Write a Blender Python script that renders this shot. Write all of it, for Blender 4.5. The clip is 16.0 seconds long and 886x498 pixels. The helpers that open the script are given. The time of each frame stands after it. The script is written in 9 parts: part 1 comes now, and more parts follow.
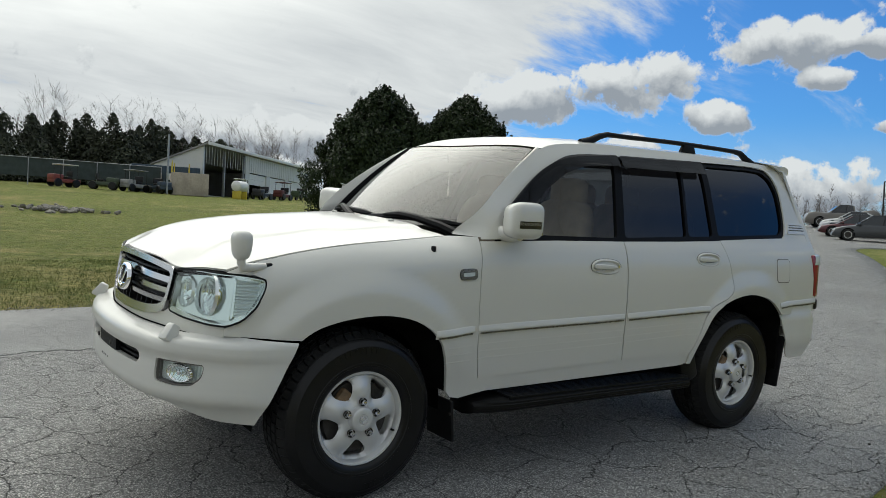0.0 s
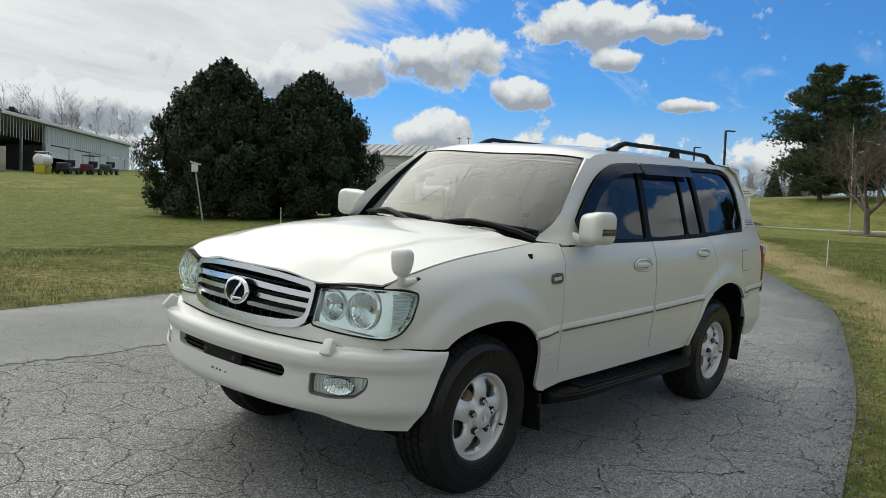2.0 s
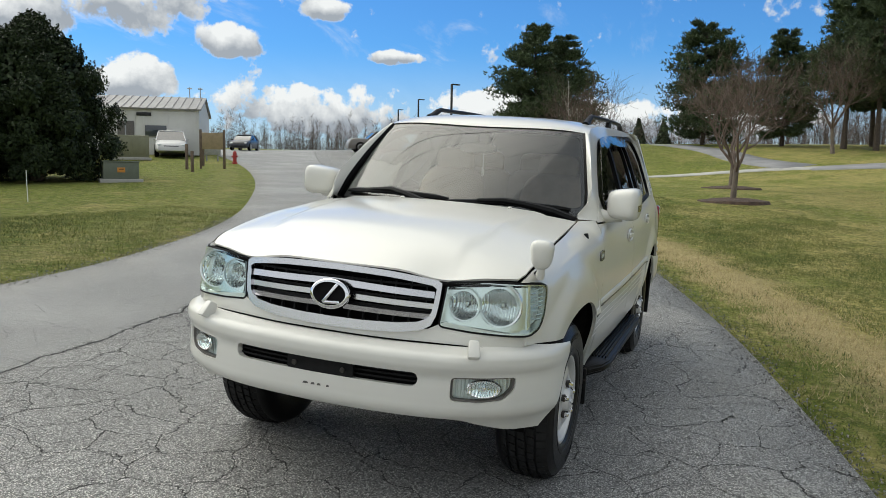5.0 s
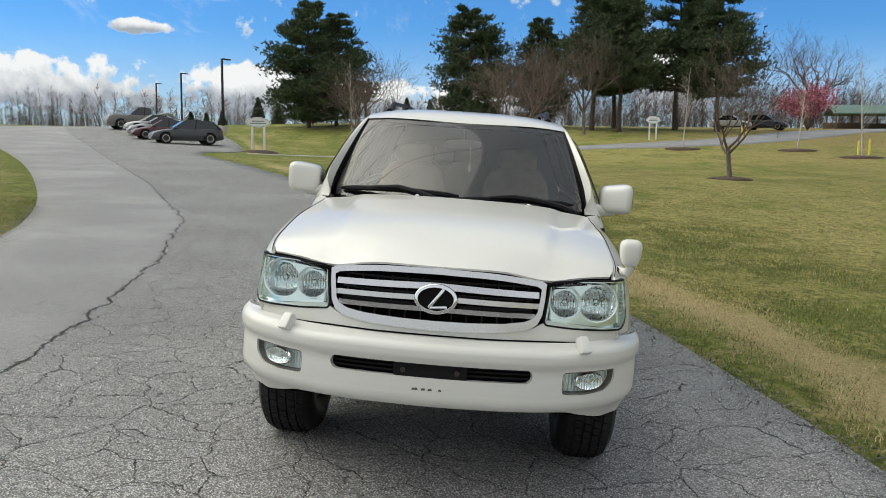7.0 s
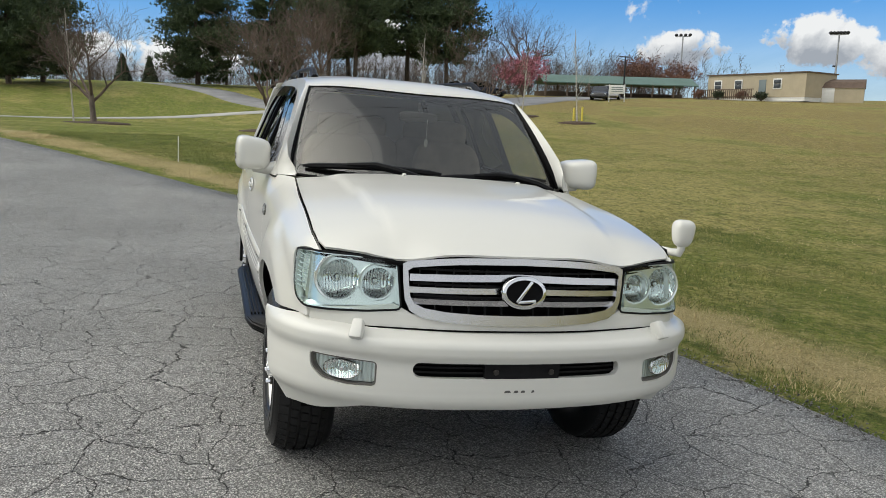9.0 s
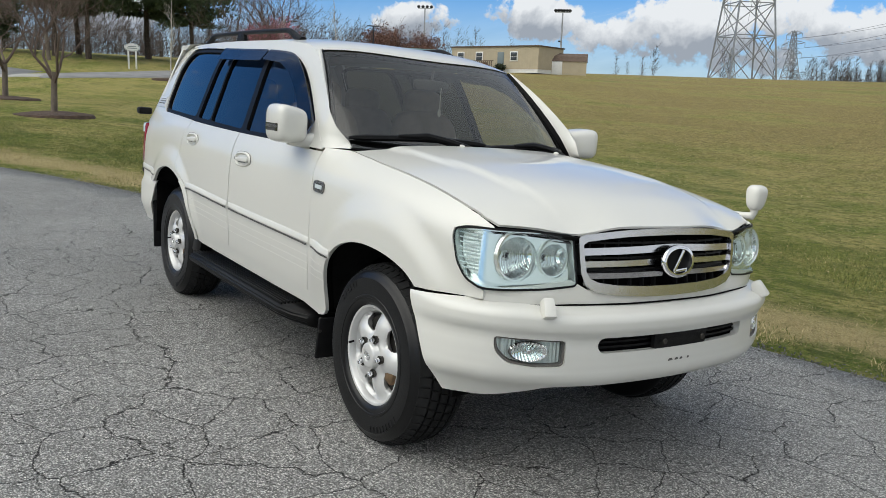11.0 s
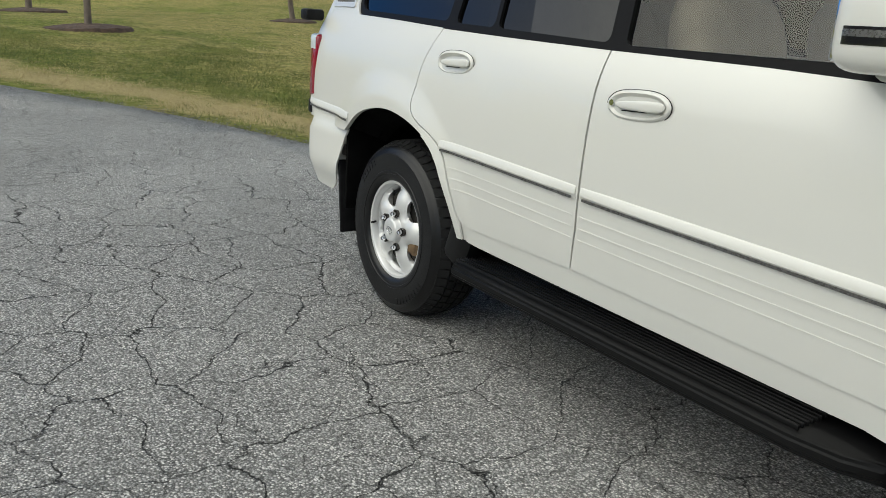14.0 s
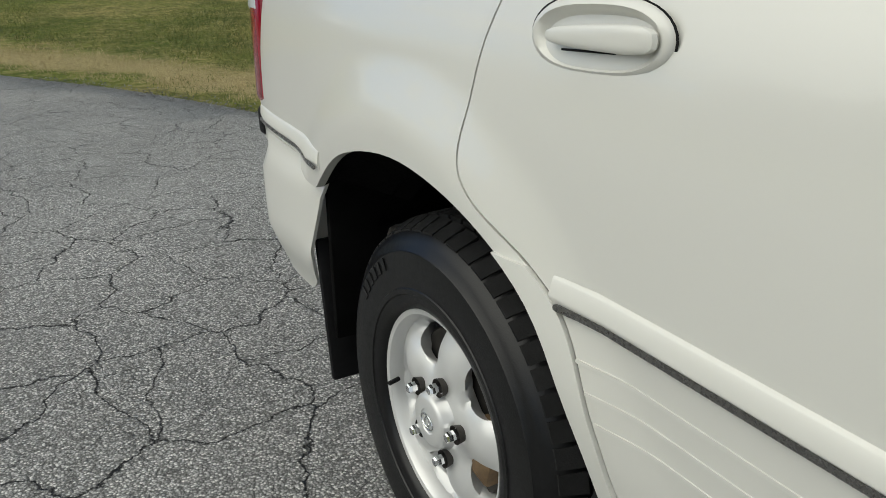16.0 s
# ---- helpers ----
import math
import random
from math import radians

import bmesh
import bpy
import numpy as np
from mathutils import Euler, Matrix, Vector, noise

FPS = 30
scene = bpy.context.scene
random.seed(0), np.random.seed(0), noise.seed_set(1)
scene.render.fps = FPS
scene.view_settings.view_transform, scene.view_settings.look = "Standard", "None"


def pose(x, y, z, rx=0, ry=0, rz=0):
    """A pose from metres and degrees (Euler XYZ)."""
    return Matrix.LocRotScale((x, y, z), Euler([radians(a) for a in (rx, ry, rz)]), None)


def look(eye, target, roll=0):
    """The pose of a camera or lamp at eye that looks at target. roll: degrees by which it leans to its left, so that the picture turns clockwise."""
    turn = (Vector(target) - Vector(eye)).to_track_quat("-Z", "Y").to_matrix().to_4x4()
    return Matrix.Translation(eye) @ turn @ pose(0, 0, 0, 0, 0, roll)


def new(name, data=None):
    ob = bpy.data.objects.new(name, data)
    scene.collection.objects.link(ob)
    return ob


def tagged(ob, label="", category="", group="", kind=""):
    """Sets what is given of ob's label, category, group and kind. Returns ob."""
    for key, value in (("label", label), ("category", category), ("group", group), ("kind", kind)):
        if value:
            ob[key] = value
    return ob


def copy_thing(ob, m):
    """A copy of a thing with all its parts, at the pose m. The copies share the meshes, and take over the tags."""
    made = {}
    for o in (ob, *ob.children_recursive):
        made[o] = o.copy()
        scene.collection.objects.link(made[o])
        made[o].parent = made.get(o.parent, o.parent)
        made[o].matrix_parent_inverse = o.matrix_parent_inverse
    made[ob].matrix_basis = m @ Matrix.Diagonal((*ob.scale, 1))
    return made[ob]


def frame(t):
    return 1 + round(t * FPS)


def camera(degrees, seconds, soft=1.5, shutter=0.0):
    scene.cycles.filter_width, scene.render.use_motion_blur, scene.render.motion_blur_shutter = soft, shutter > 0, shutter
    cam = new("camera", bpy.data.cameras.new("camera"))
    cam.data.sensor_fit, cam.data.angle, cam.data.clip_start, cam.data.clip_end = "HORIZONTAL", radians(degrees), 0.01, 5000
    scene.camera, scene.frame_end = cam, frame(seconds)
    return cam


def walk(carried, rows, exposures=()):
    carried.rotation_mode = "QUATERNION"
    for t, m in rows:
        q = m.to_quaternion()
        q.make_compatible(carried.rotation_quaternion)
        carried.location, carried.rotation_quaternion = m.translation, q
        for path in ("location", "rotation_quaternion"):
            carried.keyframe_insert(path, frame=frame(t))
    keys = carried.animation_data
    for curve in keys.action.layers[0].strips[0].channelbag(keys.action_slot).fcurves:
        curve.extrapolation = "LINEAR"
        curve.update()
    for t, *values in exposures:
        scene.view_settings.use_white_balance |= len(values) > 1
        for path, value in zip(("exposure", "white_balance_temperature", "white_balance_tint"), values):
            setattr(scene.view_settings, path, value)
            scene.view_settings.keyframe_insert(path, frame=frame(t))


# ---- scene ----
cam = camera(58.7, 16.0, soft=0.5)
# the road under the car leans sideways; poses along the walk are given square to it
TILT = pose(0, 0, 0, -3.15, 0.52, 0)
PATH = [
    (0, (3.223, 3.945, 1.442), (2.062, 2.322, 1.302), 4.1),
    (0.5, (3.592, 3.727, 1.475), (2.35, 2.167, 1.323), 4.4),
    (1, (3.89, 3.525, 1.496), (2.564, 2.037, 1.333), 4.5),
    (1.5, (4.166, 3.324, 1.537), (2.749, 1.923, 1.369), 4.5),
    (2, (4.461, 3.182, 1.537), (2.954, 1.879, 1.363), 4.2),
    (2.5, (4.612, 2.981, 1.514), (3.023, 1.779, 1.335), 4.0),
    (3, (4.718, 2.781, 1.534), (3.059, 1.679, 1.346), 3.9),
    (3.5, (4.887, 2.515, 1.519), (3.166, 1.517, 1.318), 3.7),
    (4, (5.014, 2.214, 1.556), (3.236, 1.326, 1.337), 3.5),
    (4.2, (5.028, 2.099, 1.559), (3.231, 1.251, 1.329), 3.4),
    (6.3, (5.557, 0.702, 1.59), (3.605, 0.341, 1.344), 4.1),
    (6.5, (5.572, 0.573, 1.579), (3.61, 0.281, 1.329), 4.0),
    (7, (5.572, 0.196, 1.601), (3.592, 0.088, 1.336), 4.0),
    (7.5, (5.462, -0.169, 1.573), (3.483, -0.095, 1.294), 4.0),
    (8, (5.322, -0.496, 1.575), (3.358, -0.246, 1.287), 4.2),
    (8.5, (5.211, -0.89, 1.563), (3.278, -0.468, 1.269), 4.4),
    (8.7, (5.161, -1.011, 1.572), (3.243, -0.53, 1.273), 4.5),
    (10.8, (4.344, -2.457, 1.432), (2.714, -1.345, 1.104), 4.9),
    (11, (4.253, -2.574, 1.431), (2.648, -1.427, 1.101), 4.8),
    (11.5, (3.955, -2.865, 1.419), (2.395, -1.66, 1.081), 4.5),
    (12, (3.555, -3.018, 1.399), (2.008, -1.801, 1.048), 4.2),
    (12.5, (3.077, -3.059, 1.4), (1.521, -1.861, 1.02), 4.0),
    (13, (2.542, -3.031, 1.369), (0.973, -1.872, 0.931), 3.7),
    (13.5, (2.004, -2.831, 1.314), (0.428, -1.704, 0.819), 3.7),
    (14, (1.492, -2.619, 1.287), (-0.092, -1.529, 0.737), 4.0),
    (14.5, (1.004, -2.357, 1.287), (-0.6, -1.324, 0.688), 4.0),
    (15, (0.549, -2.054, 1.299), (-1.077, -1.078, 0.664), 3.0),
    (15.5, (0.11, -1.786, 1.251), (-1.53, -0.85, 0.593), 1.8),
    (16, (-0.274, -1.536, 1.238), (-1.892, -0.592, 0.538), -1.0),
]
walk(cam, [(t, TILT @ look(eye, target, roll)) for t, eye, target, roll in PATH],
     [(0.0, -0.30, 6280, 5), (3.5, -0.08, 6360, 6), (7.0, 0.0, 6430, 7), (8.5, -0.05, 6430, 8), (11.0, -0.13, 6210, 8), (13.0, -0.14, 6250, 6), (14.5, -0.11, 6310, 5), (16.0, -0.34, 6370, 5)])

# ---- world and sun ----
SUN_AZ, SUN_EL = radians(-97), radians(50)


def node(nt, kind, **values):
    n = nt.nodes.new(kind)
    for key, value in values.items():
        n.inputs[key.replace("_", " ")].default_value = value
    return n


def math_node(nt, op, a, b=None, c=None, clamp=False):
    n = nt.nodes.new("ShaderNodeMath")
    n.operation, n.use_clamp = op, clamp
    for i, v in enumerate((a, b, c)):
        if v is None:
            continue
        if isinstance(v, (int, float)):
            n.inputs[i].default_value = v
        else:
            nt.links.new(v, n.inputs[i])
    return n.outputs[0]


def ramp_node(nt, src, a, b, lo=0.0, hi=1.0, smooth=True):
    n = nt.nodes.new("ShaderNodeMapRange")
    n.interpolation_type = "SMOOTHSTEP" if smooth else "LINEAR"
    n.inputs[1].default_value, n.inputs[2].default_value = a, b
    n.inputs[3].default_value, n.inputs[4].default_value = lo, hi
    nt.links.new(src, n.inputs[0])
    return n.outputs[0]


def mix_node(nt, fac, a, b, blend="MIX"):
    n = nt.nodes.new("ShaderNodeMix")
    n.data_type, n.blend_type = "RGBA", blend
    for i, v in ((0, fac), (6, a), (7, b)):
        if isinstance(v, (int, float)):
            n.inputs[i].default_value = v
        elif isinstance(v, tuple):
            n.inputs[i].default_value = (*v, 1) if len(v) == 3 else v
        else:
            nt.links.new(v, n.inputs[i])
    return n.outputs[2]


def noise_node(nt, vec, scale, detail=4.0, rough=0.55, distortion=0.0):
    n = node(nt, "ShaderNodeTexNoise", Scale=scale, Detail=detail, Roughness=rough, Distortion=distortion)
    if vec is not None:
        nt.links.new(vec, n.inputs["Vector"])
    return n.outputs["Fac"]


def sky_dir(az, el):
    a, e = radians(az), radians(el)
    return (math.cos(a) * math.cos(e), math.sin(a) * math.cos(e), math.sin(e))


world = bpy.data.worlds.new("sky")
scene.world = world
world.use_nodes = True
nt = world.node_tree
nt.nodes.clear()
sky = nt.nodes.new("ShaderNodeTexSky")
sky.sky_type, sky.sun_disc = "NISHITA", False
sky.sun_elevation, sky.sun_rotation = SUN_EL, radians(90) - SUN_AZ
sky.air_density, sky.dust_density, sky.ozone_density = 1.0, 0.4, 2.5
coord = nt.nodes.new("ShaderNodeTexCoord").outputs["Generated"]
split = nt.nodes.new("ShaderNodeSeparateXYZ")
nt.links.new(coord, split.inputs[0])
height = math_node(nt, "MAXIMUM", split.outputs[2], 0.0)
# cloud sheet seen in perspective: flattened towards the horizon
flat = nt.nodes.new("ShaderNodeVectorMath")
flat.operation = "DIVIDE"
comb = nt.nodes.new("ShaderNodeCombineXYZ")
low = math_node(nt, "ADD", height, 0.22)
for k in range(3):
    nt.links.new(low, comb.inputs[k])
nt.links.new(coord, flat.inputs[0])
nt.links.new(comb.outputs[0], flat.inputs[1])
streak = nt.nodes.new("ShaderNodeMapping")
streak.inputs["Rotation"].default_value, streak.inputs["Scale"].default_value = (0, 0, radians(35)), (1.0, 2.6, 1.0)
nt.links.new(flat.outputs[0], streak.inputs["Vector"])
wisps = noise_node(nt, streak.outputs[0], 1.7, 10, 0.62, 0.35)
puffs = noise_node(nt, coord, 15.0, 10, 0.58, 0.15)
fine = noise_node(nt, coord, 48.0, 6, 0.6)
# cumulus heaps: azimuth, elevation, half width and half height in degrees
HEAPS = [(-130.5, 10, 4.6, 1.9), (-137.5, 11.2, 4.8, 2.0), (-127, 9.0, 3.4, 1.5), (-149.5, 13.4, 3.9, 1.6), (-155, 13.2, 3.2, 0.9), (-151, 11.2, 1.7, 0.8), (-144.3, 8.8, 3.0, 1.1), (-137.8, 6.0, 3.2, 1.5),
         (-152, 4.2, 10, 1.9), (-164, 4.0, 8, 1.7), (-155.5, 8.0, 2.0, 0.5), (168, 5.0, 3.4, 1.9), (139.3, 5.7, 3.6, 1.6), (147, 5.2, 3.0, 1.2), (124, 4.6, 12, 2.4),
         (-175, 3.6, 10, 1.6), (160, 15, 10, 2.0), (-115, 6, 9, 1.6), (100, 7, 12, 3), (60, 16, 16, 6), (10, 14, 18, 5), (85, 36, 30, 14)]
cover, under = None, None
for az, el, wide, tall in HEAPS:
    c = sky_dir(az, el)
    side = (-math.sin(radians(az)), math.cos(radians(az)), 0)
    sub = nt.nodes.new("ShaderNodeVectorMath")
    sub.operation, sub.inputs[1].default_value = "SUBTRACT", c
    nt.links.new(coord, sub.inputs[0])
    dot = nt.nodes.new("ShaderNodeVectorMath")
    dot.operation, dot.inputs[1].default_value = "DOT_PRODUCT", side
    nt.links.new(sub.outputs[0], dot.inputs[0])
    front = nt.nodes.new("ShaderNodeVectorMath")
    front.operation, front.inputs[1].default_value = "DOT_PRODUCT", c
    nt.links.new(coord, front.inputs[0])
    dx = math_node(nt, "DIVIDE", dot.outputs["Value"], math.sin(radians(wide)))
    dz = math_node(nt, "DIVIDE", math_node(nt, "SUBTRACT", split.outputs[2], c[2]), math.sin(radians(tall)))
    r = math_node(nt, "ADD", math_node(nt, "MULTIPLY", dx, dx), math_node(nt, "MULTIPLY", dz, dz))
    heap = math_node(nt, "MULTIPLY", ramp_node(nt, r, 2.0, 0.0), math_node(nt, "GREATER_THAN", front.outputs["Value"], 0.2))
    cover = heap if cover is None else math_node(nt, "MAXIMUM", cover, heap)
    low_side = math_node(nt, "MULTIPLY", heap, dz)
    under = low_side if under is None else math_node(nt, "ADD", under, low_side)
# the thick bright sheet round the sun
near_sun = nt.nodes.new("ShaderNodeVectorMath")
near_sun.operation, near_sun.inputs[1].default_value = "DOT_PRODUCT", sky_dir(-104, 32)
nt.links.new(coord, near_sun.inputs[0])
sheet = ramp_node(nt, near_sun.outputs["Value"], 0.72, 0.93)
billow = math_node(nt, "ADD", math_node(nt, "MULTIPLY", math_node(nt, "SUBTRACT", puffs, 0.5), 4.6), math_node(nt, "MULTIPLY", math_node(nt, "SUBTRACT", fine, 0.5), 2.2))
solid = math_node(nt, "ADD", math_node(nt, "MULTIPLY", cover, 1.5), billow)
heaps = ramp_node(nt, solid, 0.55, 1.15)
thin = math_node(nt, "MULTIPLY", ramp_node(nt, wisps, 0.55, 0.80), 0.55)
veil = ramp_node(nt, math_node(nt, "ADD", sheet, math_node(nt, "MULTIPLY", math_node(nt, "SUBTRACT", wisps, 0.5), 1.6)), 0.3, 0.75)
# a second bright sheet on the other side of the sky
other = nt.nodes.new("ShaderNodeVectorMath")
other.operation, other.inputs[1].default_value = "DOT_PRODUCT", sky_dir(22, 30)
nt.links.new(coord, other.inputs[0])
veil_far = ramp_node(nt, math_node(nt, "ADD", ramp_node(nt, other.outputs["Value"], -0.10, 0.36), math_node(nt, "MULTIPLY", math_node(nt, "SUBTRACT", wisps, 0.5), 1.2)), 0.25, 0.85)
veil = math_node(nt, "MAXIMUM", veil, math_node(nt, "MULTIPLY", veil_far, 0.92))
haze = ramp_node(nt, height, 0.16, 0.0, 0.0, 0.55)
amount = math_node(nt, "MAXIMUM", math_node(nt, "MAXIMUM", heaps, veil), math_node(nt, "MAXIMUM", thin, haze), clamp=True)
shifted = nt.nodes.new("ShaderNodeVectorMath")
shifted.operation, shifted.inputs[1].default_value = "ADD", (0.0, -0.008, 0.018)
nt.links.new(coord, shifted.inputs[0])
relief = math_node(nt, "SUBTRACT", puffs, noise_node(nt, shifted.outputs[0], 15.0, 10, 0.58, 0.15))
heap_shade = math_node(nt, "ADD", math_node(nt, "ADD", 0.52, math_node(nt, "MULTIPLY", relief, 3.0)), math_node(nt, "MULTIPLY", under, 1.3), clamp=True)
sheet_shade = math_node(nt, "ADD", 0.84, math_node(nt, "MULTIPLY", math_node(nt, "SUBTRACT", wisps, 0.5), 1.1), clamp=True)
shade = ramp_node(nt, heaps, 0.0, 1.0)
shade = math_node(nt, "ADD", math_node(nt, "MULTIPLY", shade, heap_shade), math_node(nt, "MULTIPLY", math_node(nt, "SUBTRACT", 1.0, shade), sheet_shade))
grey = mix_node(nt, shade, (3.9, 4.2, 4.7), (9.2, 9.2, 9.2))
bluer = mix_node(nt, 1.0, sky.outputs[0], (0.42, 0.86, 1.36), "MULTIPLY")
both = mix_node(nt, amount, bluer, grey)
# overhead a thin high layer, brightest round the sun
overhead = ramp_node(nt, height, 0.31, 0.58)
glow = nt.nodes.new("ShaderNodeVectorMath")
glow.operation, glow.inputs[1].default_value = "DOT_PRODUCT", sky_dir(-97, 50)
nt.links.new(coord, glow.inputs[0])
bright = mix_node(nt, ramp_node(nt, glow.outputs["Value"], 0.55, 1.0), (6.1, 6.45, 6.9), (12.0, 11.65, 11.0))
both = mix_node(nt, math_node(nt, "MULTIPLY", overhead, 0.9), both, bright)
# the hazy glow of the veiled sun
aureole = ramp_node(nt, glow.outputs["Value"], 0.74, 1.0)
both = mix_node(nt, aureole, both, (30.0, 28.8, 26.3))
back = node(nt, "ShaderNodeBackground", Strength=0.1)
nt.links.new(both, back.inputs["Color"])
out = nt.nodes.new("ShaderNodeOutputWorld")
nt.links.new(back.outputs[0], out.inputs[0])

sun = new("sun", bpy.data.lights.new("sun", "SUN"))
sun.data.energy, sun.data.angle, sun.data.color = 1.0, radians(90), (1.0, 0.95, 0.87)
sun.matrix_world = look(Vector(sky_dir(-97, 50)) * 50, (0, 0, 0))

# ---- materials ----


def material(name, colour, rough=0.5, metal=0.0, vary=0.0, scale=8.0, bump=0.0, bump_scale=60.0, second=None, coat=0.0, by_object=0.0, coords="Object", stretch=None, spec=None):
    """Base colour with two scales of variation, fine relief and, on request, a second colour in the patches."""
    m = bpy.data.materials.new(name)
    m.use_nodes = True
    t = m.node_tree
    b = t.nodes["Principled BSDF"]
    b.inputs["Roughness"].default_value, b.inputs["Metallic"].default_value = rough, metal
    if spec is not None:
        b.inputs["Specular IOR Level"].default_value = spec
    if coat:
        b.inputs["Coat Weight"].default_value, b.inputs["Coat Roughness"].default_value = coat, 0.03
    vec = t.nodes.new("ShaderNodeTexCoord").outputs[coords]
    if stretch:
        mp = t.nodes.new("ShaderNodeMapping")
        mp.inputs["Scale"].default_value = stretch
        t.links.new(vec, mp.inputs["Vector"])
        vec = mp.outputs[0]
    col = colour
    if vary or second:
        big, small = noise_node(t, vec, scale, 5), noise_node(t, vec, scale * 9, 4)
        f = math_node(t, "ADD", math_node(t, "MULTIPLY", big, 0.65), math_node(t, "MULTIPLY", small, 0.35))
        f = ramp_node(t, f, 0.33, 0.67)
        lo = second or tuple(c * (1 - vary) for c in colour)
        hi = tuple(min(1, c * (1 + vary * 0.6)) for c in colour)
        col = mix_node(t, f, lo, hi)
        t.links.new(ramp_node(t, small, 0.3, 0.7, max(0.02, rough * 0.85), min(1, rough * 1.15)), b.inputs["Roughness"])
    if by_object:
        r = t.nodes.new("ShaderNodeObjectInfo").outputs["Random"]
        hsv = t.nodes.new("ShaderNodeHueSaturation")
        t.links.new(ramp_node(t, r, 0, 1, 1 - by_object, 1 + by_object, False), hsv.inputs["Value"])
        if isinstance(col, tuple):
            hsv.inputs["Color"].default_value = (*col, 1)
        else:
            t.links.new(col, hsv.inputs["Color"])
        col = hsv.outputs[0]
    if isinstance(col, tuple):
        b.inputs["Base Color"].default_value = (*col, 1)
    else:
        t.links.new(col, b.inputs["Base Color"])
    if bump:
        bn = node(t, "ShaderNodeBump", Strength=1.0, Distance=bump)
        t.links.new(noise_node(t, vec, bump_scale, 5, 0.6), bn.inputs["Height"])
        t.links.new(bn.outputs[0], b.inputs["Normal"])
    return m


def thin_glass(name, tint, gloss=0.08, blur=0.0):
    """A pane with no thickness of its own optics: tinted see-through with a mirror skin that grows towards grazing angles."""
    m = bpy.data.materials.new(name)
    m.use_nodes = True
    t = m.node_tree
    t.nodes.clear()
    clear = node(t, "ShaderNodeBsdfTransparent", Color=(*tint, 1))
    shine = node(t, "ShaderNodeBsdfGlossy", Roughness=blur, Color=(1, 1, 1, 1))
    facing = node(t, "ShaderNodeLayerWeight", Blend=0.5).outputs["Facing"]
    skin = math_node(t, "MULTIPLY_ADD", math_node(t, "POWER", facing, 5.0), 0.92, 0.045 + gloss)
    mixs = t.nodes.new("ShaderNodeMixShader")
    t.links.new(math_node(t, "MINIMUM", skin, 1.0), mixs.inputs[0])
    t.links.new(clear.outputs[0], mixs.inputs[1])
    t.links.new(shine.outputs[0], mixs.inputs[2])
    o = t.nodes.new("ShaderNodeOutputMaterial")
    t.links.new(mixs.outputs[0], o.inputs[0])
    return m


PAINT = material("pearl_paint", (0.655, 0.647, 0.602), 0.32, coat=0.7)
PAINT_FLAT = material("pearl_plastic", (0.665, 0.657, 0.612), 0.36, coat=0.35)
BLACK = material("black_plastic", (0.009, 0.009, 0.0097), 0.48, 0.0, 0.25, 20.0, 0.0006, 400.0, spec=0.14)
STRIPE = material("smoked_chrome", (0.20, 0.195, 0.19), 0.28, 0.8, 0.1, 20.0)
BLACKTRIM = material("black_trim", (0.005, 0.005, 0.0055), 0.42, spec=0.08)
GLOSSBLACK = material("gloss_black", (0.012, 0.012, 0.014), 0.15, 0.0, coat=0.6)
RUBBER = material("tyre_rubber", (0.0065, 0.0065, 0.007), 0.34, 0.0, 0.3, 12.0, 0.0003, 300.0, spec=0.32)
CHROME = material("chrome", (0.82, 0.83, 0.85), 0.07, 1.0)
GRILLE = material("brushed_chrome", (0.66, 0.655, 0.67), 0.18, 1.0)
ALLOY = material("silver_alloy", (0.66, 0.66, 0.65), 0.36, 0.35, coat=0.25)
BOARD = material("black_board_rubber", (0.005, 0.005, 0.0052), 0.38, spec=0.2)
TREAD = material("dusty_tread_rubber", (0.017, 0.017, 0.0172), 0.8, 0.0, 0.35, 14.0, 0.0008, 220.0, spec=0.2)
DARKMETAL = material("dark_metal", (0.06, 0.055, 0.05), 0.55, 0.6, 0.4, 15.0)
# near-black: puts the shade of the underside, arches, gaps and openings into the colour
CAVITY = material("recess_shade_black", (0.005, 0.005, 0.005), 0.9, 0.0, 0.4, 10.0, spec=0.04)
WINDSHIELD = thin_glass("windscreen_glass", (0.56, 0.57, 0.545), 0.045)
TINTED = thin_glass("tinted_glass", (0.70, 0.71, 0.68), 0.0)
DARKTINT = thin_glass("privacy_glass", (0.09, 0.10, 0.115), 0.015)
SMOKE = thin_glass("smoked_acrylic", (0.11, 0.10, 0.098), -0.025)
LENS = thin_glass("lamp_lens", (0.90, 0.96, 0.95), 0.0, 0.0)
RED = material("red_lens", (0.24, 0.005, 0.018), 0.12, 0.0, 0.1, 20.0, coat=0.6)
BEIGE = material("beige_cloth", (0.36, 0.305, 0.24), 0.8, 0.0, 0.15, 12.0, 0.001, 300.0)
TRIM = material("grey_trim", (0.12, 0.11, 0.10), 0.6, 0.0, 0.2, 12.0)

# ---- geometry helpers ----


def thing(name, m, label, category, group=""):
    ob = new(name)
    ob.matrix_world = m
    ob.empty_display_size = 0.1
    return tagged(ob, label, category, group)


def part(name, bm, mat, parent=None, label="", smooth=True, sharp=40, category="", group="", kind=""):
    me = bpy.data.meshes.new(name)
    bm.to_mesh(me)
    bm.free()
    me.materials.append(mat)
    if smooth:
        me.polygons.foreach_set("use_smooth", [True] * len(me.polygons))
        me.set_sharp_from_angle(angle=radians(sharp))
    ob = new(name, me)
    if parent is not None:
        ob.parent = parent
    return tagged(ob, label, category, group, kind)


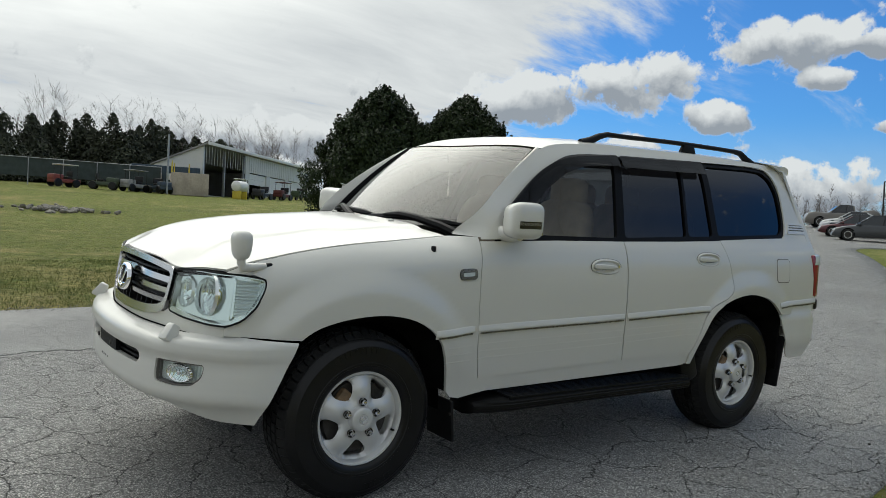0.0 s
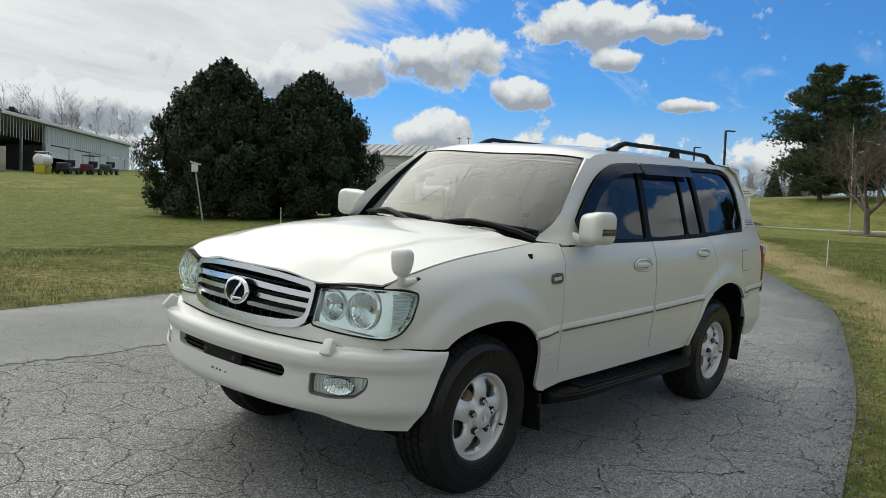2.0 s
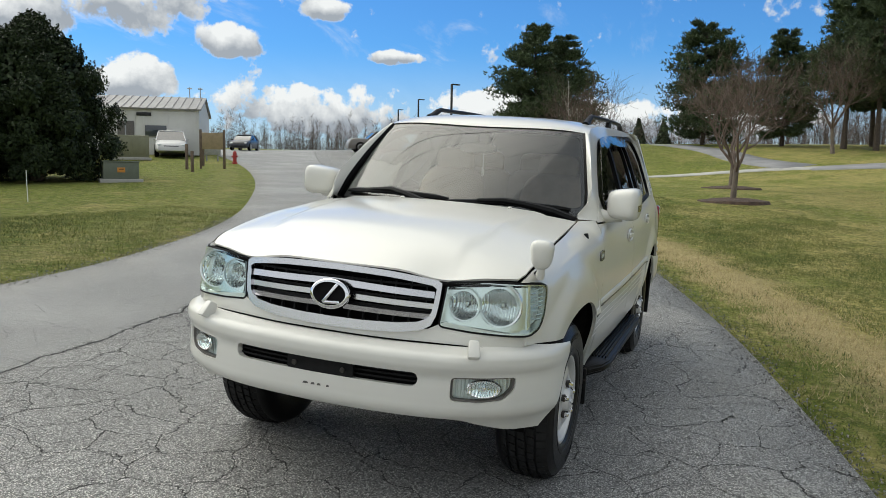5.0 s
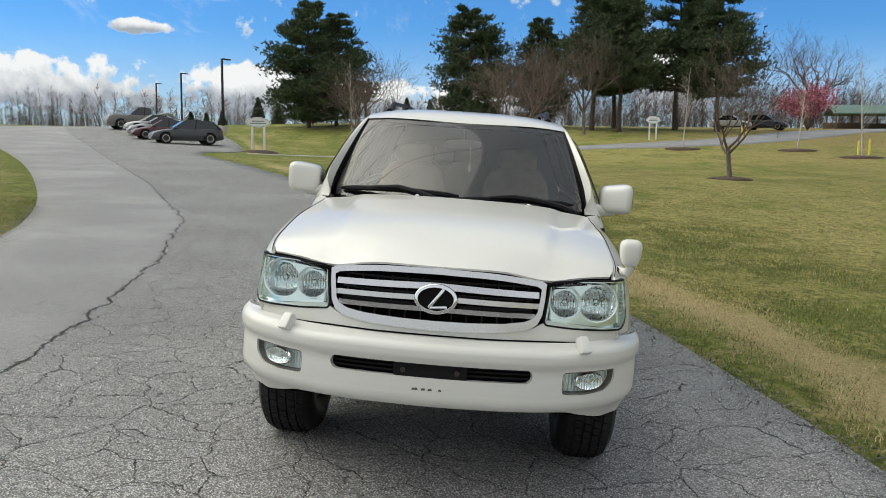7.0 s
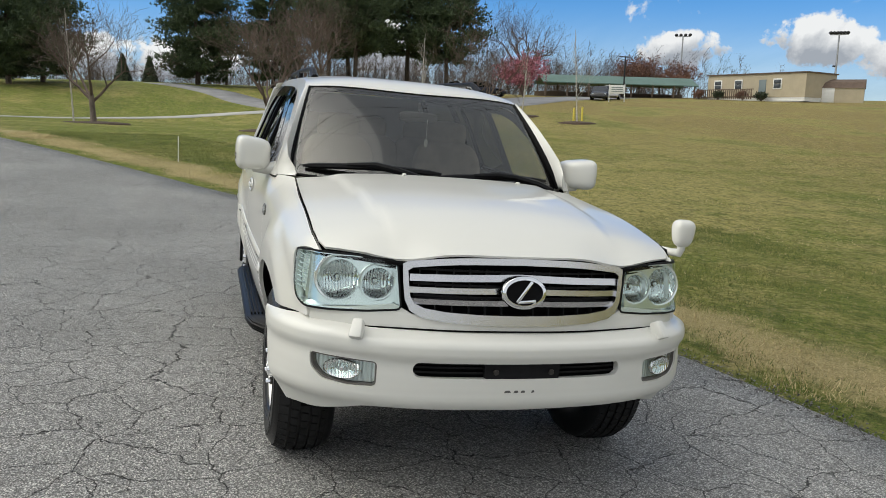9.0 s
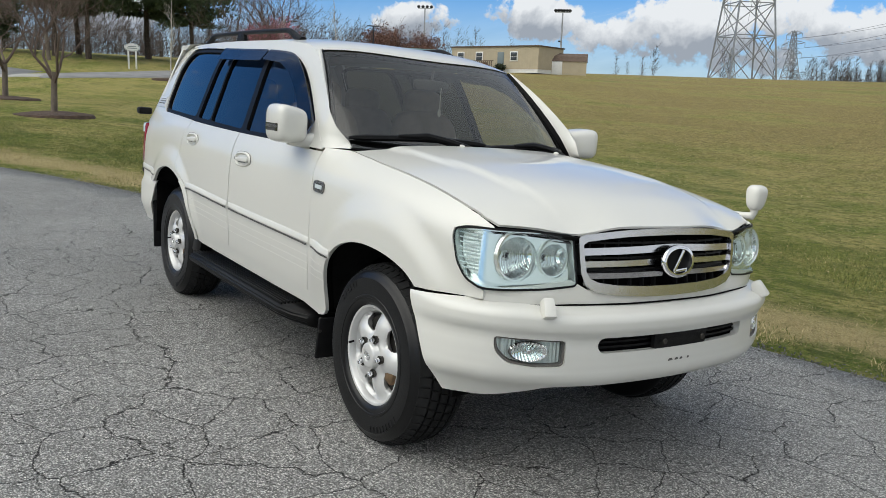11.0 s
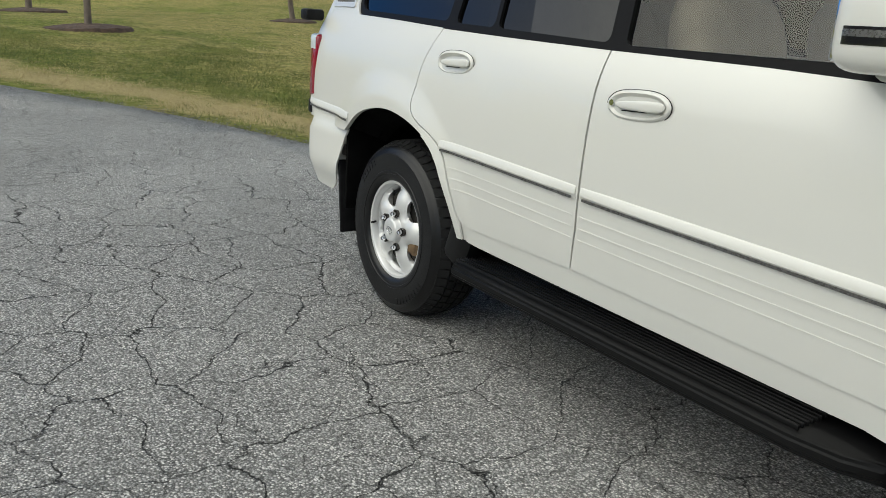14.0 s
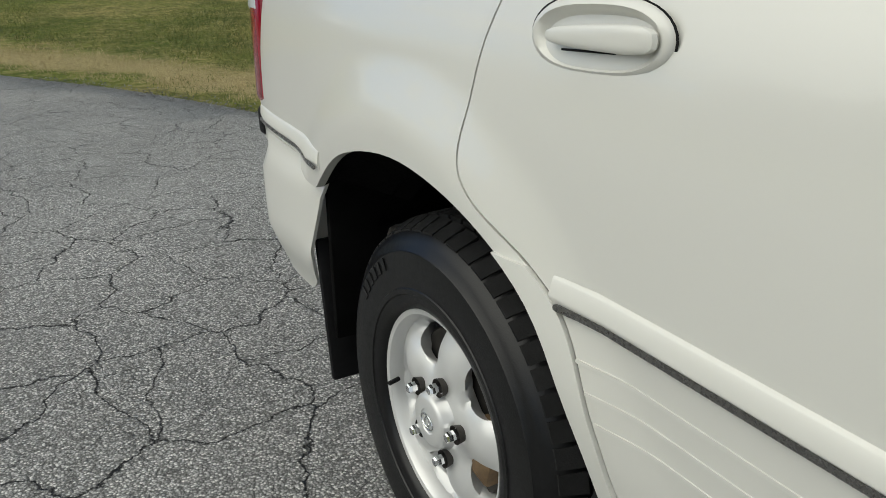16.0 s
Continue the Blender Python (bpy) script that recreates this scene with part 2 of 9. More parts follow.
def box(bm, size, centre=(0, 0, 0), bevel=0.0, m=None, segments=2):
    """A rounded block added to bm."""
    made = bmesh.ops.create_cube(bm, size=1.0)["verts"]
    bmesh.ops.scale(bm, vec=size, verts=made)
    if bevel:
        edges = list({e for v in made for e in v.link_edges})
        got = bmesh.ops.bevel(bm, geom=edges, offset=bevel, segments=segments, profile=0.5, affect="EDGES")
        made = list({v for f in got["faces"] for v in f.verts} | {v for v in made if v.is_valid})
    place = Matrix.Translation(centre) @ (m or Matrix())
    bmesh.ops.transform(bm, matrix=place, verts=made)
    return made


def tube(bm, points, radii, sides=8, caps=True):
    """A round bar through points; radii one number or one for each point."""
    pts = [Vector(p) for p in points]
    if isinstance(radii, (int, float)):
        radii = [radii] * len(pts)
    rings, side = [], None
    for i, p in enumerate(pts):
        d = (pts[min(i + 1, len(pts) - 1)] - pts[max(i - 1, 0)])
        d = d.normalized() if d.length > 1e-9 else Vector((0, 0, 1))
        if side is None:
            side = d.orthogonal().normalized()
        side = (side - d * side.dot(d))
        side = side.normalized() if side.length > 1e-6 else d.orthogonal().normalized()
        up = d.cross(side)
        rings.append([bm.verts.new(p + (side * math.cos(a) + up * math.sin(a)) * radii[i]) for a in (2 * math.pi * k / sides for k in range(sides))])
    for a, b in zip(rings, rings[1:]):
        for k in range(sides):
            bm.faces.new((a[k], a[(k + 1) % sides], b[(k + 1) % sides], b[k]))
    if caps:
        bm.faces.new(rings[0][::-1])
        bm.faces.new(rings[-1])
    return rings


def lathe(bm, profile, m=None, steps=48, closed=False):
    """Turns (radius, height) pairs round local z."""
    m = m or Matrix()
    rings = []
    for r, h in profile:
        if r < 1e-6:
            rings.append([bm.verts.new(m @ Vector((0, 0, h)))])
        else:
            rings.append([bm.verts.new(m @ Vector((r * math.cos(a), r * math.sin(a), h))) for a in (2 * math.pi * k / steps for k in range(steps))])
    pairs = list(zip(rings, rings[1:])) + ([(rings[-1], rings[0])] if closed else [])
    for a, b in pairs:
        for k in range(steps):
            k2 = (k + 1) % steps
            if len(a) == 1 and len(b) > 1:
                bm.faces.new((a[0], b[k], b[k2]))
            elif len(b) == 1 and len(a) > 1:
                bm.faces.new((a[k], a[k2], b[0]))
            elif len(a) > 1:
                bm.faces.new((a[k], a[k2], b[k2], b[k]))


def dense(poly, step, closed=True):
    """Points along a polygon, no more than step apart."""
    outp = []
    n = len(poly)
    for i in range(n if closed else n - 1):
        a, b = poly[i], poly[(i + 1) % n]
        k = max(1, int(math.ceil(math.dist(a, b) / step)))
        outp += [(a[0] + (b[0] - a[0]) * j / k, a[1] + (b[1] - a[1]) * j / k) for j in range(k)]
    if not closed:
        outp.append(tuple(poly[-1]))
    return outp


def rounded(poly, times=2):
    """Cuts the corners of a closed polygon."""
    for _ in range(times):
        nxt = []
        for i, a in enumerate(poly):
            b = poly[(i + 1) % len(poly)]
            nxt += [(a[0] * 0.75 + b[0] * 0.25, a[1] * 0.75 + b[1] * 0.25), (a[0] * 0.25 + b[0] * 0.75, a[1] * 0.25 + b[1] * 0.75)]
        poly = nxt
    return poly


def fillet(poly, radius, steps=4):
    """Rounds each corner of a closed polygon by about the given radius."""
    outp = []
    n = len(poly)
    for i in range(n):
        p, a, b = Vector(poly[i]), Vector(poly[i - 1]), Vector(poly[(i + 1) % n])
        ra = min(radius, (a - p).length * 0.45)
        rb = min(radius, (b - p).length * 0.45)
        s, e = p + (a - p).normalized() * ra, p + (b - p).normalized() * rb
        for k in range(steps + 1):
            u = k / steps
            q = s * (1 - u) ** 2 + p * 2 * u * (1 - u) + e * u * u
            outp.append((q.x, q.y))
    return outp


def inside(px, py, poly):
    x, y = np.asarray(px), np.asarray(py)
    res = np.zeros(x.shape, bool)
    q = np.array(poly)
    x1, y1, x2, y2 = q[:, 0], q[:, 1], np.roll(q[:, 0], -1), np.roll(q[:, 1], -1)
    for a, b, c, d in zip(x1, y1, x2, y2):
        hit = (b > y) != (d > y)
        if b != d:
            res ^= hit & (x < (c - a) * (y - b) / (d - b) + a)
    return res


from mathutils.geometry import delaunay_2d_cdt


def sheet_mesh(outline, holes, step):
    """Triangles that fill an outline with holes, with a regular grid within."""
    loops = [dense(p, step) for p in (outline, *holes)]
    pts, edges = [], []
    for lp in loops:
        s = len(pts)
        pts += lp
        edges += [(s + i, s + (i + 1) % len(lp)) for i in range(len(lp))]
    ring = np.array(pts)
    x0, y0 = ring.min(0)
    x1, y1 = ring.max(0)
    gx, gy = np.meshgrid(np.arange(x0 + step / 2, x1, step), np.arange(y0 + step / 2, y1, step))
    gx, gy = gx.ravel(), gy.ravel()
    ok = inside(gx, gy, loops[0])
    for h in loops[1:]:
        ok &= ~inside(gx, gy, h)
    gx, gy = gx[ok], gy[ok]
    if len(gx):
        far = np.ones(len(gx), bool)
        for k in range(0, len(gx), 2000):
            d = np.hypot(gx[k:k + 2000, None] - ring[None, :, 0], gy[k:k + 2000, None] - ring[None, :, 1]).min(1)
            far[k:k + 2000] = d > step * 0.45
        gx, gy = gx[far], gy[far]
    allp = [Vector(p) for p in pts] + [Vector(p) for p in zip(gx.tolist(), gy.tolist())]
    vs, _, fs, *_ = delaunay_2d_cdt(allp, edges, [], 0, 1e-6)
    v = np.array([(p.x, p.y) for p in vs])
    f = np.array([t for t in fs if len(t) == 3])
    c = v[f].mean(1)
    ok = inside(c[:, 0], c[:, 1], loops[0])
    for h in loops[1:]:
        ok &= ~inside(c[:, 0], c[:, 1], h)
    return v, f[ok]


def panel(name, outline, fn, mat, parent, holes=(), step=0.05, flange=0.015, label="", flip=False, lift=0.0):
    """A shaped metal sheet: an outline in the surface's own two coordinates, carried into space by fn, its rims turned inwards."""
    v, f = sheet_mesh(outline, holes, step)
    e = 1e-3
    p = np.array([fn(a, b) for a, b in v])
    du = np.array([fn(a + e, b) for a, b in v]) - np.array([fn(a - e, b) for a, b in v])
    dv = np.array([fn(a, b + e) for a, b in v]) - np.array([fn(a, b - e) for a, b in v])
    n = np.cross(du, dv)
    n /= np.linalg.norm(n, axis=1)[:, None] + 1e-12
    # faces wind so that they agree with n
    a, b, c = v[f[:, 0]], v[f[:, 1]], v[f[:, 2]]
    area = (b[:, 0] - a[:, 0]) * (c[:, 1] - a[:, 1]) - (b[:, 1] - a[:, 1]) * (c[:, 0] - a[:, 0])
    f = np.where(area[:, None] > 0, f, f[:, ::-1])
    if flip:
        n, f = -n, f[:, ::-1]
    p = p + n * lift
    faces = f.tolist()
    verts, norms = p.tolist(), n.tolist()
    loopn = [norms[i] for t in faces for i in t]
    if flange:
        count = {}
        for t in faces:
            for i in range(3):
                count[(t[i], t[(i + 1) % 3])] = 1
        for (i, j) in [k for k in count if (k[1], k[0]) not in count]:
            s = len(verts)
            pi, pj = p[i], p[j]
            verts += [pi.tolist(), pj.tolist(), (pj - n[j] * flange).tolist(), (pi - n[i] * flange).tolist()]
            faces.append((s + 1, s, s + 3, s + 2))
            fnm = np.cross(pj - pi, -n[i])
            fnm = -fnm / (np.linalg.norm(fnm) + 1e-12)
            loopn += [fnm.tolist()] * 4
    me = bpy.data.meshes.new(name)
    me.from_pydata(verts, [], faces)
    me.materials.append(mat)
    me.polygons.foreach_set("use_smooth", [True] * len(me.polygons))
    me.normals_split_custom_set(loopn)
    ob = new(name, me)
    ob.parent = parent
    return tagged(ob, label)


def mirrored(fn):
    return lambda a, b: (lambda q: (q[0], -q[1], q[2]))(fn(a, b))


# ---- ground ----
def smooth01(v):
    v = np.clip(v, 0, 1)
    return v * v * (3 - 2 * v)


# heights of the land at some spots round the road: x, y, z
SPOTS = np.array([(-12, -21, 0.75), (-25, -23, 1.35), (-35, -36, 2.4), (-8, -35, 1.0), (-10, -68, 3.6), (-25, -80, 4.0), (-45, -95, 5.5), (12, -40, 1.4), (-42, -8, 0.95), (-29, 2, 0.95), (-21, 2, 0.65), (-54, -4, 1.3), (-69, -12, 4.0), (-104, -12, 5.3), (-38, -17, 1.65), (-50, -28, 2.3), (-89, -57, 3.9), (-61, 14, 2.9), (-29, 10.5, 0.6), (-54, 20, 2.2), (-90, 40, 5.0), (-78, 66, 5.1), (-50, 90, 4.7), (-30, 45, 1.8), (-10, 18, -0.5), (5, 60, 3.0), (40, 0, -0.4), (30, 40, 0.6), (45, -45, 1.6)])


def plane(x, y):
    return -0.00908 * x - 0.0550 * y


def _spline():
    p = np.vstack([SPOTS, [(a, b, plane(a, b)) for a, b in ((0, 0), (-9, -5), (5, -5), (5, 5), (-4, 5), (12, 0), (-14, -10))]])
    n = len(p)
    d = np.hypot(p[:, None, 0] - p[None, :, 0], p[:, None, 1] - p[None, :, 1])
    k = np.where(d > 0, d * d * np.log(d + 1e-9), 0) + np.eye(n) * 40.0
    q = np.c_[np.ones(n), p[:, :2]]
    a = np.block([[k, q], [q.T, np.zeros((3, 3))]])
    return p[:, :2], np.linalg.solve(a, np.r_[p[:, 2], 0, 0, 0])


KNOTS, WEIGHTS = _spline()


def land(x, y):
    """The height of the ground, for numbers or arrays."""
    x, y = np.asarray(x, float), np.asarray(y, float)
    r = np.hypot(x, y)
    far = np.minimum(1, 140 / np.maximum(r, 1))
    xs, ys = (x * far)[..., None], (y * far)[..., None]
    d = np.hypot(xs - KNOTS[:, 0], ys - KNOTS[:, 1])
    z = (np.where(d > 0, d * d * np.log(d + 1e-9), 0) * WEIGHTS[:-3]).sum(-1) + WEIGHTS[-3] + WEIGHTS[-2] * xs[..., 0] + WEIGHTS[-1] * ys[..., 0]
    z = z + np.clip(r - 140, 0, 400) * 0.012
    near = smooth01((r - 6.5) / 8)
    return plane(x, y) * (1 - near) + z * near


def on_land(x, y, yaw=0.0, dz=0.0):
    return pose(x, y, float(land(x, y)) + dz, 0, 0, yaw)


ROAD = [(40, 6.5), (14, 4.2), (6, 3.1), (3, 2.75), (1.5, 2.45), (0.5, 2.3), (-0.5, 2.1), (-2.5, 1.7), (-5, 1.0), (-8.4, 0.0), (-10.5, -1.3), (-16, -4.7), (-26, -10.3), (-34, -15.2), (-40, -14.0), (-56, -20), (-76, -33), (-104, -48), (-100, -72), (-76, -62), (-46, -37), (-29.7, -22.5), (-19.7, -15.1), (-10.6, -9.3), (-6, -6.8), (-3.5, -5.8), (-1.6, -5.2), (0.5, -4.9), (2.3, -4.6), (8, -4.2), (20, -3.6), (40, -3)]
SEAM = [(40, -1.0), (1.0, -2.7), (-0.2, -2.9), (-3.3, -3.6), (-7.6, -5.0), (-14.2, -8.5), (-30, -18), (-60, -36), (-110, -66)]


def line_gap(x, y, line, closed):
    """The distance from points to a line."""
    best = np.full(np.shape(x), 1e9)
    q = np.array(line + line[:1] if closed else line, float)
    for a, b in zip(q, q[1:]):
        ab = b - a
        u = np.clip(((x - a[0]) * ab[0] + (y - a[1]) * ab[1]) / (ab @ ab), 0, 1)
        best = np.minimum(best, np.hypot(x - a[0] - u * ab[0], y - a[1] - u * ab[1]))
    return best


def smooth_line(poly, times=2):
    return rounded(poly, times)


ROAD_EDGE = smooth_line(ROAD, 2)


def grass_material():
    m = bpy.data.materials.new("lawn")
    m.use_nodes = True
    t = m.node_tree
    b = t.nodes["Principled BSDF"]
    b.inputs["Roughness"].default_value = 0.9
    b.inputs["Specular IOR Level"].default_value = 0.15
    vec = t.nodes.new("ShaderNodeTexCoord").outputs["Object"]
    big, mid, clump, small, blade = (noise_node(t, vec, s, 6, 0.65) for s in (0.07, 0.55, 2.6, 13.0, 70.0))
    edge = t.nodes.new("ShaderNodeAttribute")
    edge.attribute_name = "edge"
    e = math_node(t, "ADD", edge.outputs["Fac"], math_node(t, "MULTIPLY", math_node(t, "SUBTRACT", mid, 0.5), 2.2))
    dry = t.nodes.new("ShaderNodeAttribute")
    dry.attribute_name = "dry"
    strip = math_node(t, "MULTIPLY", math_node(t, "MULTIPLY", ramp_node(t, e, 0.30, 0.75), ramp_node(t, e, 1.9, 1.1)), dry.outputs["Fac"])
    green = mix_node(t, ramp_node(t, blade, 0.3, 0.7), (0.070, 0.105, 0.012), (0.27, 0.31, 0.060))
    olive = mix_node(t, ramp_node(t, small, 0.3, 0.7), (0.21, 0.185, 0.050), (0.52, 0.45, 0.17))
    tan = mix_node(t, ramp_node(t, blade, 0.3, 0.75), (0.30, 0.24, 0.10), (0.74, 0.60, 0.33))
    place = t.nodes.new("ShaderNodeSeparateXYZ")
    t.links.new(vec, place.inputs[0])
    drier = math_node(t, "ADD", ramp_node(t, place.outputs[1], -6.0, 8.0, -0.06, 0.03), ramp_node(t, place.outputs[1], 14.0, 45.0, 0.0, 0.10))
    worn = ramp_node(t, math_node(t, "ADD", drier, math_node(t, "ADD", math_node(t, "MULTIPLY", big, 0.55), math_node(t, "MULTIPLY", mid, 0.45))), 0.42, 0.58)
    c = mix_node(t, math_node(t, "MULTIPLY", worn, 0.9), green, olive)
    c = mix_node(t, math_node(t, "MULTIPLY", ramp_node(t, clump, 0.45, 0.60), 0.34), c, (0.050, 0.066, 0.015))
    wide = t.nodes.new("ShaderNodeMapping")
    wide.inputs["Rotation"].default_value, wide.inputs["Scale"].default_value = (0, 0, radians(30)), (0.05, 0.16, 1.0)
    t.links.new(vec, wide.inputs["Vector"])
    run = noise_node(t, wide.outputs[0], 1.0, 6, 0.62)
    hill = ramp_node(t, place.outputs[1], 8.0, 34.0)
    c = mix_node(t, math_node(t, "MULTIPLY", math_node(t, "MULTIPLY", ramp_node(t, run, 0.36, 0.53), hill), 0.80), c, mix_node(t, ramp_node(t, small, 0.3, 0.7), (0.11, 0.082, 0.030), (0.34, 0.26, 0.105)))
    c = mix_node(t, math_node(t, "MULTIPLY", ramp_node(t, run, 0.46, 0.34), 0.6), c, mix_node(t, ramp_node(t, blade, 0.3, 0.7), (0.045, 0.075, 0.012), (0.14, 0.18, 0.035)))
    tuft = noise_node(t, vec, 5.5, 5, 0.7)
    c = mix_node(t, math_node(t, "MULTIPLY", ramp_node(t, tuft, 0.51, 0.60), 0.38), c, (0.40, 0.33, 0.135))
    c = mix_node(t, math_node(t, "MULTIPLY", ramp_node(t, tuft, 0.49, 0.40), 0.28), c, (0.036, 0.052, 0.011))
    c = mix_node(t, math_node(t, "MULTIPLY", strip, 0.84), c, tan)
    c = mix_node(t, math_node(t, "MULTIPLY", ramp_node(t, small, 0.54, 0.64), 0.36), c, tan)
    c = mix_node(t, math_node(t, "MULTIPLY", ramp_node(t, small, 0.46, 0.36), 0.28), c, (0.022, 0.034, 0.008))
    t.links.new(c, b.inputs["Base Color"])
    bn = node(t, "ShaderNodeBump", Strength=1.0, Distance=0.05)
    t.links.new(math_node(t, "ADD", blade, small), bn.inputs["Height"])
    t.links.new(bn.outputs[0], b.inputs["Normal"])
    return m


def asphalt_material():
    m = bpy.data.materials.new("old_asphalt")
    m.use_nodes = True
    t = m.node_tree
    b = t.nodes["Principled BSDF"]
    b.inputs["Specular IOR Level"].default_value = 0.22
    vec = t.nodes.new("ShaderNodeTexCoord").outputs["Object"]
    warp = node(t, "ShaderNodeTexNoise", Scale=2.2, Detail=4.0)
    t.links.new(vec, warp.inputs["Vector"])
    add = t.nodes.new("ShaderNodeVectorMath")
    add.operation = "MULTIPLY_ADD"
    add.inputs[1].default_value = (0.42, 0.42, 0)
    t.links.new(warp.outputs["Color"], add.inputs[0])
    t.links.new(vec, add.inputs[2])

    jag = node(t, "ShaderNodeTexNoise", Scale=38.0, Detail=4.0, Roughness=0.7)
    t.links.new(vec, jag.inputs["Vector"])
    rough_line = t.nodes.new("ShaderNodeVectorMath")
    rough_line.operation = "MULTIPLY_ADD"
    rough_line.inputs[1].default_value = (0.035, 0.035, 0)
    t.links.new(jag.outputs["Color"], rough_line.inputs[0])
    t.links.new(add.outputs[0], rough_line.inputs[2])

    def cracks(scale, width):
        v = node(t, "ShaderNodeTexVoronoi", Scale=scale)
        v.feature, v.voronoi_dimensions = "DISTANCE_TO_EDGE", "2D"
        t.links.new(rough_line.outputs[0], v.inputs["Vector"])
        return ramp_node(t, v.outputs["Distance"], width, 0.0)

    seam = t.nodes.new("ShaderNodeAttribute")
    seam.attribute_name = "seam"
    wander = math_node(t, "ADD", seam.outputs["Fac"], math_node(t, "MULTIPLY", math_node(t, "SUBTRACT", noise_node(t, vec, 3.0, 5), 0.5), 0.3))
    newer = ramp_node(t, wander, -0.03, 0.12)
    lane = noise_node(t, vec, 0.35, 3)
    some = ramp_node(t, noise_node(t, vec, 1.0, 3), 0.24, 0.40)
    older = math_node(t, "SUBTRACT", 1.0, math_node(t, "MULTIPLY", newer, 0.7))
    hair = ramp_node(t, noise_node(t, vec, 2.3, 3), 0.36, 0.50)
    crack = math_node(t, "MAXIMUM", math_node(t, "MULTIPLY", cracks(2.6, 0.0125), some), math_node(t, "MULTIPLY", cracks(5.8, 0.0125), math_node(t, "MULTIPLY", hair, ramp_node(t, lane, 0.40, 0.58, 0.25, 0.9))))
    crack = math_node(t, "MULTIPLY", crack, older)
    joint = ramp_node(t, math_node(t, "ABSOLUTE", wander), 0.022, 0.0)
    crack = math_node(t, "MAXIMUM", crack, joint)
    stones = node(t, "ShaderNodeTexVoronoi", Scale=140.0)
    t.links.new(vec, stones.inputs["Vector"])
    sp = t.nodes.new("ShaderNodeSeparateXYZ")
    t.links.new(stones.outputs["Color"], sp.inputs[0])
    grain = noise_node(t, vec, 220.0, 3)
    # rounded stones in a dark binder, a few pale chips among them
    tone = mix_node(t, ramp_node(t, sp.outputs[0], 0.05, 0.95, smooth=False), (0.165, 0.164, 0.158), (0.53, 0.525, 0.505))
    tone = mix_node(t, ramp_node(t, sp.outputs[1], 0.80, 0.86), tone, (0.74, 0.73, 0.70))
    tone = mix_node(t, ramp_node(t, stones.outputs["Distance"], 0.36, 0.66, 0.0, 0.66), tone, (0.040, 0.040, 0.038))
    tone = mix_node(t, ramp_node(t, grain, 0.35, 0.7, 0.0, 0.3), tone, (0.13, 0.13, 0.125))
    smoother = mix_node(t, ramp_node(t, grain, 0.3, 0.7), (0.25, 0.249, 0.243), (0.42, 0.418, 0.408))
    tone = mix_node(t, math_node(t, "MULTIPLY", newer, 0.6), tone, smoother)
    stain = ramp_node(t, noise_node(t, vec, 0.5, 5), 0.35, 0.7, 0.88, 1.10)
    tone = mix_node(t, 1.0, tone, stain, "MULTIPLY")
    tone = mix_node(t, math_node(t, "MULTIPLY", crack, 0.93), tone, (0.012, 0.012, 0.012))
    t.links.new(tone, b.inputs["Base Color"])
    t.links.new(ramp_node(t, grain, 0.2, 0.8, 0.62, 0.9), b.inputs["Roughness"])
    h = math_node(t, "SUBTRACT", math_node(t, "MULTIPLY", math_node(t, "SUBTRACT", sp.outputs[0], stones.outputs["Distance"]), 0.25), math_node(t, "MULTIPLY", crack, 1.0))
    bn = node(t, "ShaderNodeBump", Strength=1.0, Distance=0.016)
    t.links.new(h, bn.inputs["Height"])
    t.links.new(bn.outputs[0], b.inputs["Normal"])
    return m


LAWN = grass_material()
ASPHALT = asphalt_material()


def add_values(me, name, values):
    a = me.attributes.new(name, "FLOAT", "POINT")
    a.data.foreach_set("value", np.asarray(values, np.float32))


def build_ground():
    """One sheet of land, fine near the road and coarse towards the horizon."""
    turns = 220
    radii = list(np.arange(0.4, 16, 0.4))
    while radii[-1] < 4000:
        radii.append(radii[-1] * 1.045 + 0.1)
    ang = np.linspace(0, 2 * math.pi, turns, endpoint=False)
    rr, aa = np.meshgrid(radii, ang, indexing="ij")
    x, y = (rr * np.cos(aa)).ravel(), (rr * np.sin(aa)).ravel()
    x, y = np.r_[0.0, x], np.r_[0.0, y]
    z = land(x, y)
    gap = line_gap(x, y, ROAD_EDGE, True)
    onroad = inside(x, y, ROAD_EDGE)
    rough = np.array([noise.fractal((a * 0.35, b * 0.35, 0.0), 1.0, 2.0, 4) for a, b in zip(x, y)])
    z = z + rough * 0.035 * np.clip(gap / 3, 0, 1) * ~onroad - 0.05 * np.clip(gap / 0.5, 0, 1) * onroad
    faces = [(0, 1 + k, 1 + (k + 1) % turns) for k in range(turns)]
    for i in range(len(radii) - 1):
        s, e = 1 + i * turns, 1 + (i + 1) * turns
        faces += [(s + k, e + k, e + (k + 1) % turns, s + (k + 1) % turns) for k in range(turns)]
    me = bpy.data.meshes.new("ground")
    me.from_pydata(np.c_[x, y, z].tolist(), [], faces)
    me.materials.append(LAWN)
    me.polygons.foreach_set("use_smooth", [True] * len(me.polygons))
    add_values(me, "edge", np.where(onroad, -gap, gap))
    # the verge is parched on the outer side of the bend only
    add_values(me, "dry", np.where(y > -4.5 + 0.32 * np.minimum(x + 12, 0), 1.0, 0.15))
    tagged(new("ground", me), "winter lawn, patchy green and straw, sloping up to low hills", "ground", kind="structure")


build_ground()


